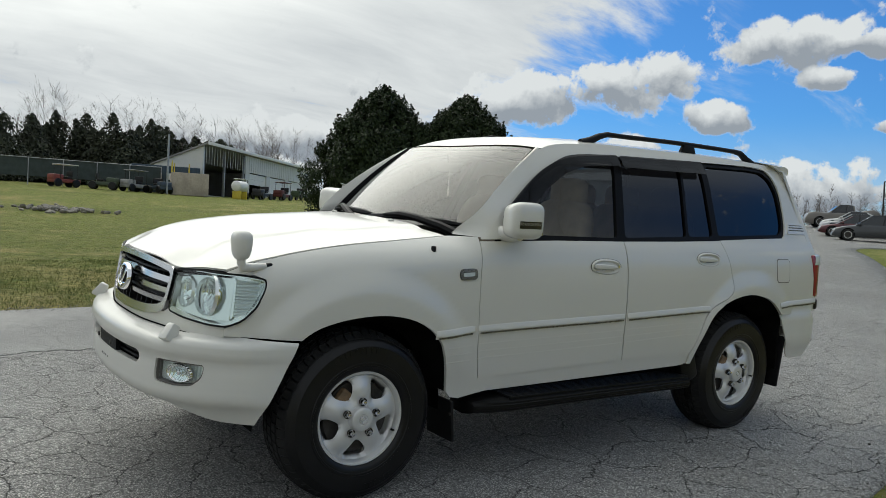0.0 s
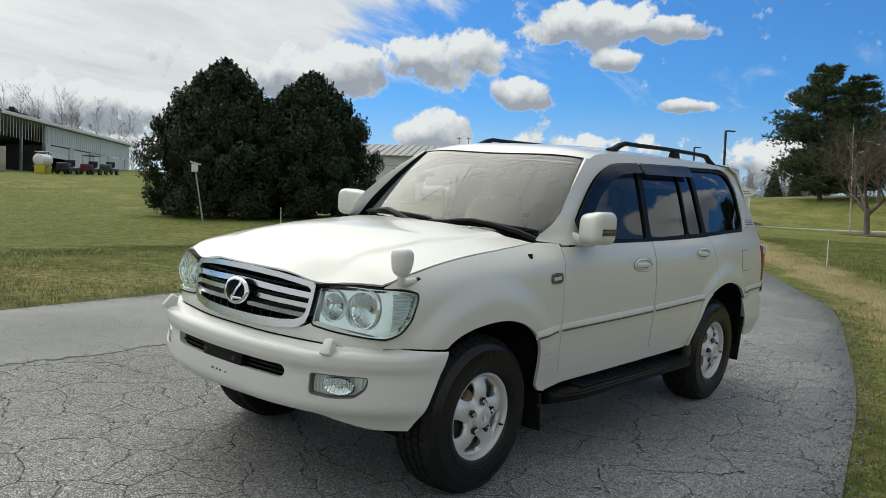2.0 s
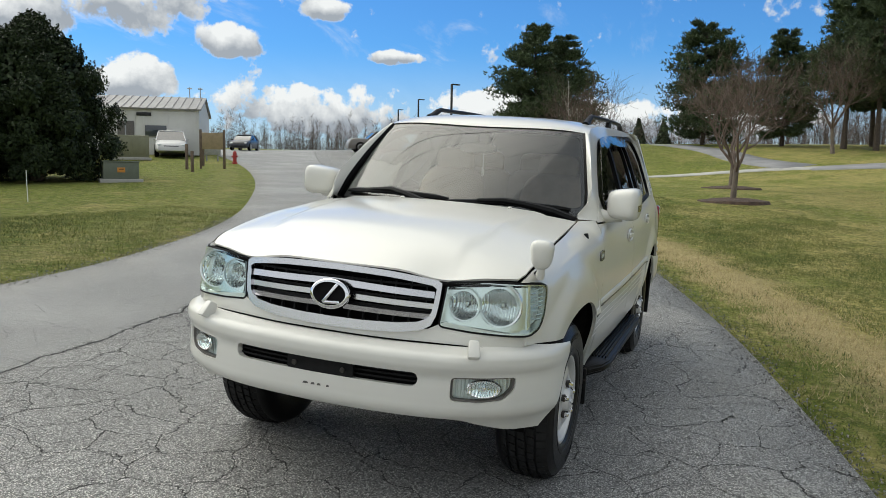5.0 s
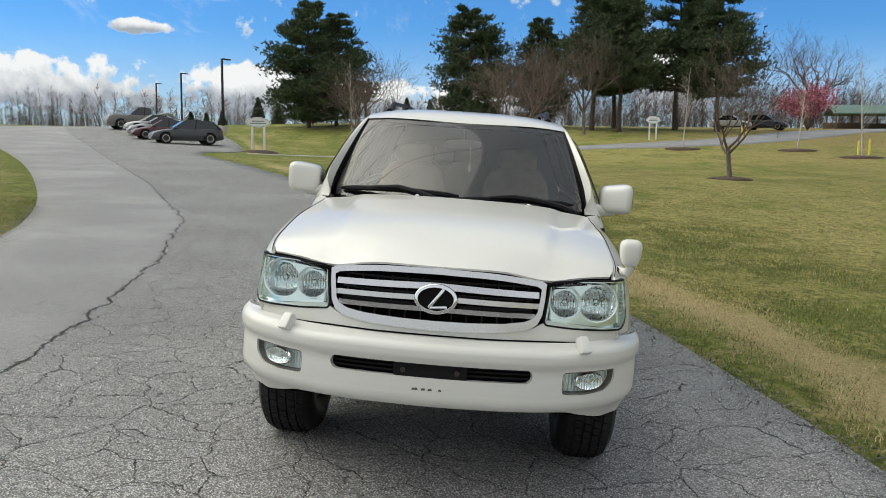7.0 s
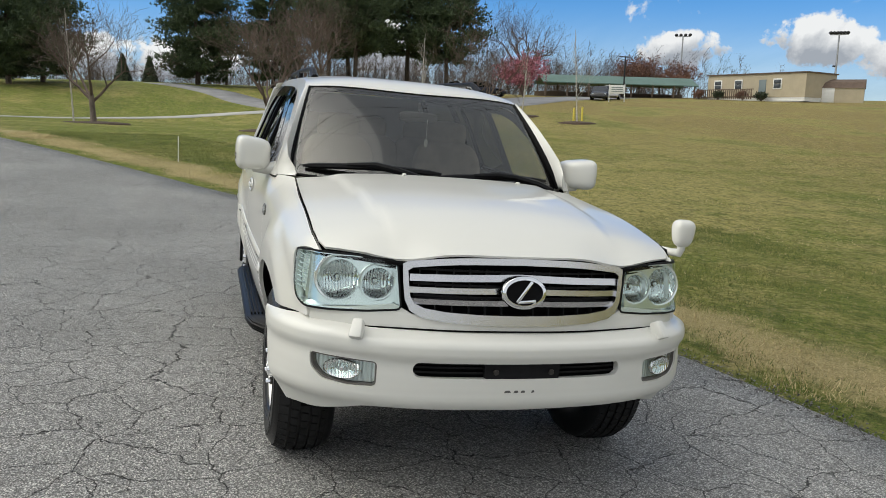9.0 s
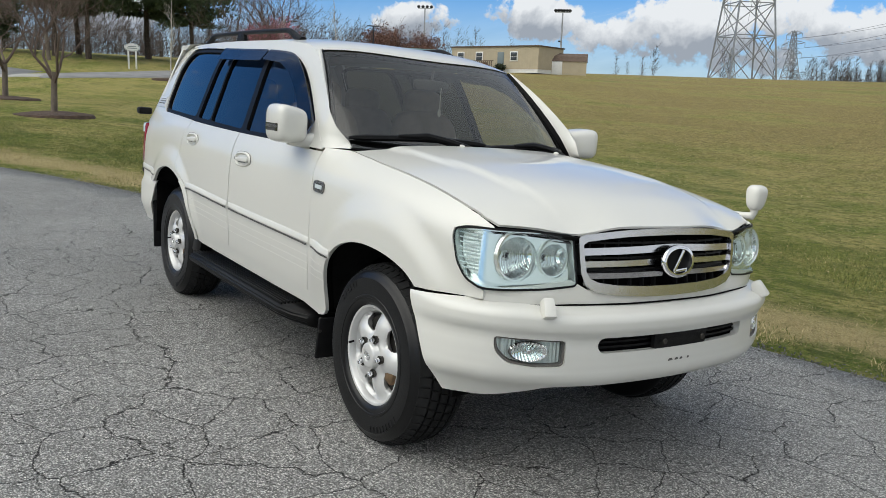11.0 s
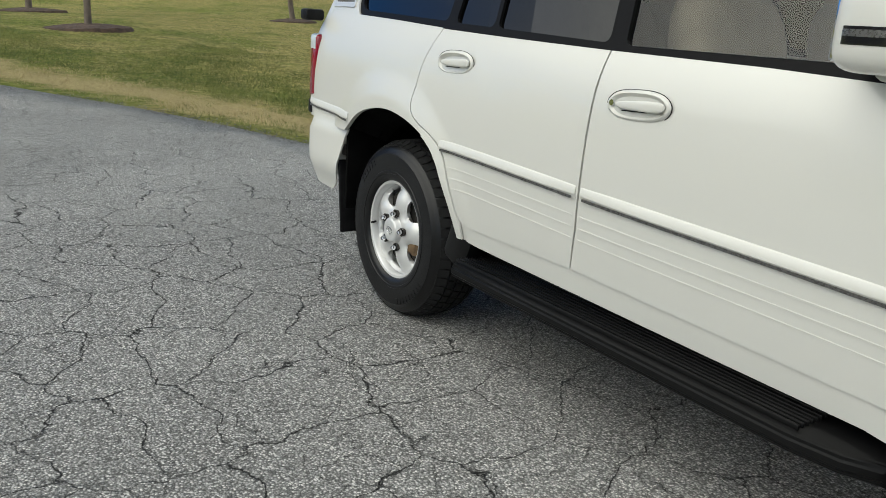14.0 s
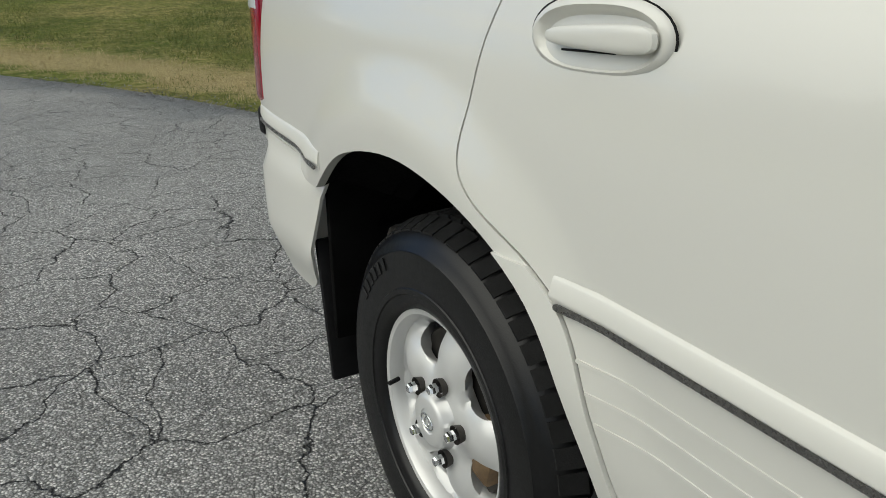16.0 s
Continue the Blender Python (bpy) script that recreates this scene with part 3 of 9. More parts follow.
def flat_sheet(name, outline, mat, step, lift, label, category, near=None, kind="structure"):
    v, f = sheet_mesh(outline, (), step)
    a, b, c = v[f[:, 0]], v[f[:, 1]], v[f[:, 2]]
    area = (b[:, 0] - a[:, 0]) * (c[:, 1] - a[:, 1]) - (b[:, 1] - a[:, 1]) * (c[:, 0] - a[:, 0])
    f = np.where(area[:, None] > 0, f, f[:, ::-1])
    z = land(v[:, 0], v[:, 1]) + lift
    verts, faces = np.c_[v, z].tolist(), f.tolist()
    rim = {(t[i], t[(i + 1) % 3]) for t in faces for i in range(3)}
    for i, j in [k for k in rim if (k[1], k[0]) not in rim]:
        s = len(verts)
        verts += [[*verts[i][:2], verts[i][2] - 0.15], [*verts[j][:2], verts[j][2] - 0.15]]
        faces.append((j, i, s, s + 1))
    me = bpy.data.meshes.new(name)
    me.from_pydata(verts, [], faces)
    me.materials.append(mat)
    me.polygons.foreach_set("use_smooth", [True] * len(me.polygons))
    return tagged(new(name, me), label, category, kind=kind), v


def build_road():
    ob, v = flat_sheet("road", ROAD_EDGE, ASPHALT, 0.9, 0.012, "worn grey asphalt road with alligator cracks and a patched lane", "road")
    me = ob.data
    co = np.empty(len(me.vertices) * 3)
    me.vertices.foreach_get("co", co)
    x, y = co.reshape(-1, 3)[:, 0], co.reshape(-1, 3)[:, 1]
    gap = line_gap(x, y, SEAM, False)
    sx, sy = np.array(SEAM)[::-1].T
    below = y < np.interp(x, sx, sy)
    add_values(me, "seam", np.where(below, gap, -gap))


build_road()

# ---- the car ----


def curve(xs, ys):
    """A smooth curve through points, in order of x; straight beyond its ends."""
    xs, ys = np.asarray(xs, float), np.asarray(ys, float)
    if xs[0] > xs[-1]:
        xs, ys = xs[::-1], ys[::-1]
    h = np.diff(xs)
    d = np.diff(ys) / h
    m = np.r_[d[0], (d[:-1] * h[1:] + d[1:] * h[:-1]) / (h[:-1] + h[1:]), d[-1]]

    def at(x):
        if x <= xs[0]:
            return ys[0] + (x - xs[0]) * m[0]
        if x >= xs[-1]:
            return ys[-1] + (x - xs[-1]) * m[-1]
        i = int(np.searchsorted(xs, x)) - 1
        u = (x - xs[i]) / h[i]
        return (2 * u**3 - 3 * u**2 + 1) * ys[i] + (u**3 - 2 * u**2 + u) * h[i] * m[i] + (3 * u**2 - 2 * u**3) * ys[i + 1] + (u**3 - u**2) * h[i] * m[i + 1]

    return at


def step01(v):
    v = min(1.0, max(0.0, v))
    return v * v * (3 - 2 * v)


AXLE_F, AXLE_R, HUB_Z = 1.425, -1.425, 0.392
ACROSS = curve([0.30, 0.45, 0.60, 0.80, 0.95, 1.05, 1.15, 1.21, 1.27, 1.45, 1.68, 1.78], [0.885, 0.905, 0.93, 0.951, 0.955, 0.951, 0.937, 0.917, 0.888, 0.815, 0.715, 0.655])
ALONG = curve([-2.45, -2.25, -1.95, -0.9, 0.0, 0.9, 1.5, 1.9, 2.07, 2.2], [0.910, 0.950, 0.972, 1.0, 0.99, 0.960, 0.945, 0.906, 0.857, 0.81])
HOOD_EDGE = curve([0.9, 1.25, 1.55, 1.85, 1.97, 2.06, 2.17, 2.26], [1.238, 1.203, 1.172, 1.118, 1.088, 1.05, 0.99, 0.94])
HOOD_MID = curve([0.9, 1.3, 1.6, 1.9, 2.1, 2.22, 2.3], [1.29, 1.262, 1.235, 1.185, 1.125, 1.072, 1.03])
GUTTER = curve([0.9, 0.604, 0.28, -0.1, -0.6, -1.2, -1.8, -2.1, -2.3], [1.25, 1.52, 1.725, 1.788, 1.805, 1.815, 1.81, 1.795, 1.76])


def hood_y(x):
    return 0.775 + 0.025 * step01((x - 0.9) / 0.6) - 0.03 * step01((x - 1.9) / 0.25)


def flare(x, z):
    f = 0.0
    for ax, gain in ((AXLE_F, 0.030), (AXLE_R, 0.024)):
        r = math.hypot(x - ax, (z - HUB_Z) * 0.98)
        f += gain * step01((0.69 - r) / 0.13) * step01((z - 0.45) / 0.3)
    return f


def side_y(x, z):
    y = ACROSS(z) * ALONG(x) + flare(x, z)
    if x > 0.72:
        top = HOOD_EDGE(x)
        k = max(0.0, (z - (top - 0.17)) / 0.17)
        k = min(k, 1.12) ** 3.0 * step01((x - 0.72) / 0.2)
        y = y * (1 - k) + hood_y(x) * k
    return y


def side_fn(x, z):
    return (x, side_y(x, z), z)


def inset(poly, d):
    """Moves a closed outline inwards by d."""
    q = np.array(poly)
    area = 0.5 * np.sum(q[:, 0] * np.roll(q[:, 1], -1) - np.roll(q[:, 0], -1) * q[:, 1])
    e1, e2 = q - np.roll(q, 1, 0), np.roll(q, -1, 0) - q
    t = e1 / (np.linalg.norm(e1, axis=1)[:, None] + 1e-9) + e2 / (np.linalg.norm(e2, axis=1)[:, None] + 1e-9)
    t /= np.linalg.norm(t, axis=1)[:, None] + 1e-9
    n = np.c_[-t[:, 1], t[:, 0]] * (1 if area > 0 else -1)
    return [tuple(p) for p in (q + n * d).tolist()]


def spline2(pts, n=6):
    """A smooth open line through points of the plane."""
    q = [Vector(p) for p in pts]
    outp = []
    for i in range(len(q) - 1):
        a, b, c, d = q[max(i - 1, 0)], q[i], q[i + 1], q[min(i + 2, len(q) - 1)]
        for k in range(n):
            u = k / n
            p = 0.5 * ((2 * b) + (c - a) * u + (2 * a - 5 * b + 4 * c - d) * u * u + (3 * b - 3 * c + d - a) * u**3)
            outp.append((p.x, p.y))
    outp.append(tuple(q[-1]))
    return outp


FRONT_ARCH = spline2([(1.757, 0.773), (1.673, 0.825), (1.516, 0.864), (1.335, 0.872), (1.165, 0.832), (1.045, 0.745), (0.985, 0.62), (0.945, 0.47)])
REAR_ARCH = spline2([(-0.888, 0.50), (-0.932, 0.66), (-1.022, 0.812), (-1.19, 0.897), (-1.41, 0.928), (-1.64, 0.884), (-1.80, 0.780)])
DOOR_FRONT = [(0.797, 1.222), (0.815, 1.05), (0.813, 0.88), (0.795, 0.68), (0.765, 0.527)]
DOOR_MID = [(-0.258, 0.560), (-0.238, 0.70), (-0.228, 0.87), (-0.220, 1.12), (-0.216, 1.246)]
DOOR_BACK = spline2([(-0.80, 0.552), (-0.865, 0.575), (-0.905, 0.68), (-0.955, 0.80), (-1.03, 0.862), (-1.165, 0.920), (-1.208, 0.985), (-1.185, 1.11), (-1.125, 1.27)])
BELT = [(0.797, 1.222), (0.3, 1.240), (-0.2, 1.246), (-0.7, 1.258), (-1.115, 1.272), (-1.88, 1.300)]
FRONT_DOOR = DOOR_FRONT + DOOR_MID + [(0.3, 1.240)]
REAR_DOOR = DOOR_MID[::-1] + DOOR_BACK + [(-0.7, 1.258)]
LAMP_REAR = spline2([(1.905, 1.030), (1.908, 0.99), (1.945, 0.91), (2.0, 0.852), (2.066, 0.822)], 4)
FENDER = [(0.797, 1.238), (0.93, 1.236)] + [(x, HOOD_EDGE(x)) for x in np.linspace(1.0, 2.05, 16).tolist()] + [(2.055, 1.047), (2.0, 1.050), (1.95, 1.046)] + LAMP_REAR + [(2.066, 0.79), (1.9, 0.783)] + FRONT_ARCH + [(0.915, 0.44), (0.86, 0.43), (0.765, 0.515)] + DOOR_FRONT[::-1][1:]
SILL = [(0.76, 0.534), (0.855, 0.43), (0.70, 0.455), (-0.2, 0.478), (-0.78, 0.49), (-0.90, 0.50)] + [p for p in REAR_ARCH if p[1] < 0.70] + [(-0.893, 0.69), (-0.862, 0.585), (-0.80, 0.566), (-0.258, 0.572)]
WINDOW_LINE = spline2([(0.668, 1.30), (0.596, 1.385), (0.372, 1.566), (0.195, 1.660), (0.016, 1.706), (-0.314, 1.735), (-0.75, 1.748), (-1.17, 1.766), (-1.68, 1.780), (-1.87, 1.772), (-1.955, 1.73), (-1.985, 1.62), (-1.975, 1.50), (-1.95, 1.39), (-1.915, 1.325), (-1.88, 1.300)])
BACK_LINE = spline2([(-1.80, 0.780), (-2.0, 0.782), (-2.30, 0.79)], 3)[1:] + [(-2.305, 0.85), (-2.29, 1.2), (-2.24, 1.4), (-2.17, 1.62), (-2.12, 1.74), (-2.1, GUTTER(-2.1))]
REAR_WINDOW_LINE = [p for p in WINDOW_LINE if p[0] < -1.9]
QUARTER = REAR_ARCH[::-1][:-7] + [(-0.955, 0.70)] + [p for p in DOOR_BACK if p[1] > 0.78] + [(-1.5, 1.287), (-1.88, 1.300)] + REAR_WINDOW_LINE[::-1][1:] + [(-1.91, GUTTER(-1.91)), (-2.0, GUTTER(-2.0))] + BACK_LINE[::-1]
SIDE_FRAME = [(0.70, 1.236), (0.797, 1.238), (0.90, 1.245)] + [(x, GUTTER(x)) for x in np.linspace(0.87, -1.91, 40).tolist()] + [p for p in WINDOW_LINE[::-1] if p[0] >= REAR_WINDOW_LINE[0][0] and p[1] > 1.5 or p[0] > -0.3]

car = thing("off_road_car", TILT, "pearl-white four-wheel-drive estate car with chrome grille, parked on the asphalt road", "car")


def both_sides(name, outline, mat, label="", fn=None, **kw):
    fn = fn or side_fn
    a = panel(name, outline, fn, mat, car, flip=True, label=label, **kw)
    b = panel(name, outline, mirrored(fn), mat, car, flip=False, label=label, **kw)
    return a, b


both_sides("front_fender", FENDER, PAINT, step=0.022, flange=0.02)
GAP = 0.004
both_sides("front_door", inset(FRONT_DOOR, GAP), PAINT, step=0.045)
both_sides("rear_door", inset(REAR_DOOR, GAP), PAINT, step=0.024)
both_sides("sill", SILL, PAINT, step=0.04, lift=-0.005)
both_sides("rear_quarter", QUARTER, PAINT, step=0.022, flange=0.02)
both_sides("roof_side_frame", SIDE_FRAME, PAINT, step=0.045, flange=0.0)
# dark inner shell behind the gaps, clear of the wheel arches
INNER = [(0.93, 1.20), (1.3, 1.15), (1.55, 1.1), (1.85, 1.05), (1.85, 0.9), (1.6, 0.95), (1.3, 0.95), (1.05, 0.86), (0.9, 0.7), (0.84, 0.5), (-0.75, 0.52), (-0.85, 0.7), (-0.95, 0.9), (-1.3, 1.0), (-1.7, 0.97), (-1.9, 0.85), (-2.25, 0.83), (-2.25, 1.2), (-1.9, 1.25), (-0.2, 1.20)]
both_sides("inner_shell", INNER, CAVITY, step=0.1, flange=0, lift=-0.03)


# front and rear arch liners, and the underside
def arch_liner(ax, s):
    bm = bmesh.new()
    n = 20
    rings = []
    for y in (0.80, 0.52):
        rings.append([bm.verts.new((ax + 0.49 * math.cos(a), s * y, max(0.33, HUB_Z + 0.485 * math.sin(a)))) for a in np.linspace(math.pi * 1.02, -0.02 * math.pi, n).tolist()])
    for k in range(n - 1):
        bm.faces.new((rings[0][k], rings[0][k + 1], rings[1][k + 1], rings[1][k]))
    c = bm.verts.new((ax, s * 0.52, 0.33))
    for k in range(n - 1):
        bm.faces.new((rings[1][k], rings[1][k + 1], c))
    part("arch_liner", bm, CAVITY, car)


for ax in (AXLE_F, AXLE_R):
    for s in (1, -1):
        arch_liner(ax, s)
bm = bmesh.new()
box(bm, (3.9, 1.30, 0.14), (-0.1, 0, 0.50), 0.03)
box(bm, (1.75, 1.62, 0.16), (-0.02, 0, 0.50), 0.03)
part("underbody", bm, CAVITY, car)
for ax in (AXLE_R, AXLE_F):
    bm = bmesh.new()
    tube(bm, [(ax, -0.7, HUB_Z), (ax, 0.7, HUB_Z)], 0.05, 10)
    part("axle", bm, DARKMETAL, car)


# roof
def roof_fn(x, s):
    zg = GUTTER(x)
    y = side_y(x, zg) if x < 0.72 else 0.7
    crown = 0.042 + 0.010 * step01((x + 0.3) / 0.6)
    return (x, s * y, zg + crown * (1 - abs(s) ** 3.2))


def roof_front(s):
    return 0.355 - 0.085 * s * s


ROOF = [(roof_front(s), s) for s in np.linspace(-1, 1, 21).tolist()] + [(x, 1.0) for x in np.linspace(0.2, -2.1, 30).tolist()] + [(-2.16 - 0.03 * (1 - s * s), s) for s in np.linspace(0.97, -0.97, 15).tolist()] + [(x, -1.0) for x in np.linspace(-2.1, 0.2, 30).tolist()]
panel("roof", ROOF, roof_fn, PAINT, car, step=0.07, flange=0.0)


# windscreen: u across, v up
def screen_edge(u):
    low = Vector((0.975 - 0.23 * u * u, 0.803 * u, 1.222 + 0.024 * u * u))
    p = roof_fn(roof_front(u * 0.965), u * 0.965)
    return low, Vector(p) + Vector((0.012, 0, -0.006))


def screen_fn(u, v):
    low, top = screen_edge(u)
    p = low.lerp(top, v)
    bow = 0.035 * 4 * v * (1 - v) * (1 - 0.3 * u * u)
    return tuple(p + Vector((0.64, 0, 0.77)) * bow)


SCREEN = fillet([(-1, 0), (1, 0), (1, 1), (-1, 1)], 0.06)
panel("windscreen", inset(SCREEN, 0.012), screen_fn, WINDSHIELD, car, step=0.08, flange=0.0, label="windscreen reflecting the sky and overhead wires", flip=False)
rim = fillet([(-0.955, 0.10), (0.955, 0.10), (0.95, 0.955), (-0.95, 0.955)], 0.06)
panel("windscreen_border", SCREEN, screen_fn, BLACKTRIM, car, holes=[rim], step=0.08, flange=0.01, lift=-0.006)


# front pillars between the side frame and the screen
def pillar_fn(s):
    def fn(a, b):
        # a: 0 base to 1 roof; b: 0 outer edge to 1 glass
        x = 0.90 - a * 0.62
        o = Vector((x, side_y(x, GUTTER(x)), GUTTER(x)))
        low, top = screen_edge(0.985)
        g = Vector(screen_fn(0.985, min(1.0, a * 1.0)))
        p = o.lerp(g, b) + Vector((0.3, 0.25, 0.5)).normalized() * 0.012 * 4 * b * (1 - b)
        return (p.x, s * p.y, p.z)
    return fn


for s in (1, -1):
    panel("front_pillar", [(0, 0), (1, 0), (1, 0.80), (0, 0.80)], pillar_fn(s), PAINT, car, step=0.08, flange=0.0, flip=s < 0)
    panel("pillar_moulding", [(0, 0.81), (1, 0.81), (1, 1.05), (0, 1.05)], pillar_fn(s), BLACKTRIM, car, step=0.08, flange=0.01, flip=s < 0, lift=0.004)


# hood
def hood_fn(x, y):
    h = hood_y(x) + 0.005
    k = min(1.3, abs(y) / h)
    e, m = HOOD_EDGE(x), HOOD_MID(x)
    z = e + (m - e) * (1 - k**2.6)
    # raised middle with soft creases that run together towards the grille
    w = 0.62 - 0.12 * (x - 0.9) / 1.3
    z += 0.012 * step01((w - abs(y)) / 0.055) * step01((2.2 - x) / 0.4)
    # the leading edge dips beside the grille, to the inner tops of the lamps
    z -= (0.026 * math.exp(-((abs(y) - 0.47) / 0.13) ** 2) + 0.005) * step01((x - 1.97) / 0.2)
    return (x, y, z)


HOOD_SIDE = [(0.94, 0.772), (1.2, 0.787), (1.5, 0.797), (1.9, 0.797), (2.0, 0.788), (2.055, 0.765)]
HOOD_NOSE = spline2([(2.055, 0.765), (2.11, 0.65), (2.165, 0.49), (2.205, 0.25), (2.217, 0.0), (2.205, -0.25), (2.165, -0.49), (2.11, -0.65), (2.055, -0.765)], 4)
HOOD_BACK = [(0.94 + 0.085 * (1 - (y / 0.772) ** 2), y) for y in np.linspace(-0.772, 0.772, 17).tolist()]
HOOD = HOOD_BACK[:-1] + HOOD_SIDE[:-1] + HOOD_NOSE[:-1] + [(x, -y) for x, y in HOOD_SIDE[::-1]][:-1]
panel("bonnet", inset(HOOD, 0.009), hood_fn, PAINT, car, step=0.035, flange=0.010, flip=False)
# near-black tubes laid in the bonnet's gaps draw their dark shade line
for s in (1, -1):
    bm = bmesh.new()
    tube(bm, [(x, s * (hood_y(x) - 0.001), HOOD_EDGE(x) - 0.002) for x in np.linspace(0.96, 2.03, 24).tolist()], 0.0022, 6)
    part("bonnet_seal", bm, CAVITY, car)
bm = bmesh.new()
tube(bm, [(x + 0.001, y, hood_fn(x, y)[2] - 0.013) for x, y in HOOD_NOSE], 0.008, 6)
part("nose_seal", bm, CAVITY, car)
panel("bonnet_liner", inset(HOOD, -0.012), hood_fn, CAVITY, car, step=0.15, flange=0, lift=-0.03)
bm = bmesh.new()
for y in np.linspace(-0.74, 0.74, 17).tolist()[:-1]:
    a, b = y, y + 1.48 / 16
    q = [bm.verts.new((0.915 - 0.185 * (v / 0.775) ** 2 + (0.115 if k else 0.0), v, 1.212 + 0.02 * (v / 0.775) ** 2)) for k in (0, 1) for v in (a, b)]
    bm.faces.new((q[0], q[2], q[3], q[1]))
part("cowl_grille", bm, BLACK, car, "black slotted cowl below the windscreen")


# ---- front end: s runs round the nose, z up ----
def nose_curve(pts, n=200):
    """A plan line (y, x) from the middle round to the side, with its length."""
    q = np.array(spline2([(-pts[1][0], pts[1][1])] + pts, 12))
    k = int(np.argmin(np.hypot(q[:, 0] - pts[0][0], q[:, 1] - pts[0][1])))
    q = q[k:]
    q[0] = pts[0]
    return q, np.r_[0, np.cumsum(np.hypot(*np.diff(q, axis=0).T))]


BUMP_PLAN, BUMP_LEN = nose_curve([(0, 2.352), (0.3, 2.336), (0.5, 2.300), (0.66, 2.248), (0.80, 2.165), (0.897, 2.045), (0.943, 1.915), (0.955, 1.745)])
FACE_PLAN, FACE_LEN = nose_curve([(0, 2.232), (0.25, 2.222), (0.48, 2.178), (0.60, 2.152), (0.72, 2.112), (0.80, 2.066), (0.842, 2.0), (0.858, 1.92), (0.866, 1.8)])


def along(plan, length, s):
    k = abs(s)
    y, x = np.interp(k, length, plan[:, 0]), np.interp(k, length, plan[:, 1])
    y2, x2 = np.interp(k + 0.02, length, plan[:, 0]), np.interp(k + 0.02, length, plan[:, 1])
    y1, x1 = np.interp(max(0, k - 0.02), length, plan[:, 0]), np.interp(max(0, k - 0.02), length, plan[:, 1])
    d = math.hypot(x2 - x1, y2 - y1) + 1e-9
    nx, ny = (y2 - y1) / d, -(x2 - x1) / d
    if k < 0.02:
        nx, ny = 1.0, 0.0
    g = 1 if s >= 0 else -1
    return x, g * y, nx, g * ny


def s_at(plan, length, y=None, x=None):
    return float(np.interp(y, plan[:, 0], length)) if y is not None else float(np.interp(-x, -plan[:, 1], length))


# how far the bumper stands out, by height
BUMP_OUT = curve([0.38, 0.43, 0.465, 0.49, 0.515, 0.55, 0.60, 0.672, 0.694, 0.722, 0.742, 0.753, 0.763, 0.772, 0.782], [-0.11, -0.080, -0.052, -0.026, -0.014, -0.012, -0.013, -0.011, 0.001, 0.003, -0.002, -0.014, -0.05, -0.09, -0.13])


def bumper_fn(s, z):
    x, y, nx, ny = along(BUMP_PLAN, BUMP_LEN, s)
    o = BUMP_OUT(z - 0.016 * step01((abs(s) - 0.45) / 0.4))
    o *= 1 - 0.75 * step01((abs(s) - 0.95) / 0.35)
    return (x + nx * o, y + ny * o, z)


SB = float(BUMP_LEN[-1])
LOW = spline2([(0, 0.478), (0.35, 0.480), (0.60, 0.478), (0.70, 0.455), (0.82, 0.43), (0.95, 0.414), (SB - 0.205, 0.412)], 4) + [(SB - 0.165, 0.50), (SB - 0.118, 0.60), (SB - 0.072, 0.70)]
TOP = spline2([(SB - 0.04, 0.772), (SB - 0.2, 0.782), (0.85, 0.790), (0.6, 0.786), (0.44, 0.780), (0.3, 0.779), (0.0, 0.779)], 4)
BUMPER = LOW + TOP[:-1] + [(-s, z) for s, z in TOP[::-1]] + [(-s, z) for s, z in LOW[::-1]][:-1]
OPENING = fillet([(-0.425, 0.612), (0.425, 0.612), (0.445, 0.640), (0.43, 0.672), (-0.43, 0.672), (-0.445, 0.640)], 0.02)
FOG = fillet([(0.578, 0.566), (0.70, 0.562), (0.80, 0.575), (0.852, 0.615), (0.862, 0.672), (0.578, 0.664)], 0.022)
FOG_R = [(-s, z) for s, z in FOG]
bumper = panel("front_bumper", BUMPER, bumper_fn, PAINT_FLAT, car, holes=[OPENING, FOG, FOG_R], step=0.017, flange=0.03, label="white front bumper with scuffs below the slot", flip=False)


def deep(fn, d):
    def g(s, z):
        x, y, nx, ny = along(BUMP_PLAN, BUMP_LEN, s)
        p = fn(s, z)
        return (p[0] - nx * d, p[1] - ny * d, p[2])
    return g


panel("bumper_slot", fillet([(-0.47, 0.59), (0.47, 0.59), (0.47, 0.70), (-0.47, 0.70)], 0.02), deep(bumper_fn, 0.05), CAVITY, car, step=0.08, flange=0)
for k, z in enumerate((0.627, 0.645, 0.660)):
    panel("slot_bar", [(-0.44, z - 0.004), (0.44, z - 0.004), (0.44, z + 0.004), (-0.44, z + 0.004)], deep(bumper_fn, 0.025 + 0.004 * k), BLACK, car, step=0.06, flange=0.02)
panel("plate_bracket", fillet([(-0.158, 0.612), (0.158, 0.612), (0.158, 0.672), (-0.158, 0.672)], 0.008), deep(bumper_fn, 0.002), BLACK, car, step=0.05, flange=0.02, label="empty black number plate bracket")
for y in (-0.115, 0.115):
    bm = bmesh.new()
    lathe(bm, [(0.0, 0.006), (0.010, 0.006), (0.012, 0.0)], Matrix.Translation((2.345, y, 0.642)) @ pose(0, 0, 0, 0, 90, 0), 12)
    part("bracket_screw", bm, DARKMETAL, car)
SCUFF = material("bare_scuff", (0.10, 0.095, 0.09), 0.7)
for y, w in ((-0.075, 0.03), (-0.035, 0.022), (-0.005, 0.02), (0.04, 0.015)):
    panel("scuff", fillet([(y, 0.556), (y + w, 0.558), (y + w * 0.8, 0.567), (y + w * 0.2, 0.566)], 0.003), bumper_fn, SCUFF, car, step=0.02, flange=0.0, lift=0.0015)
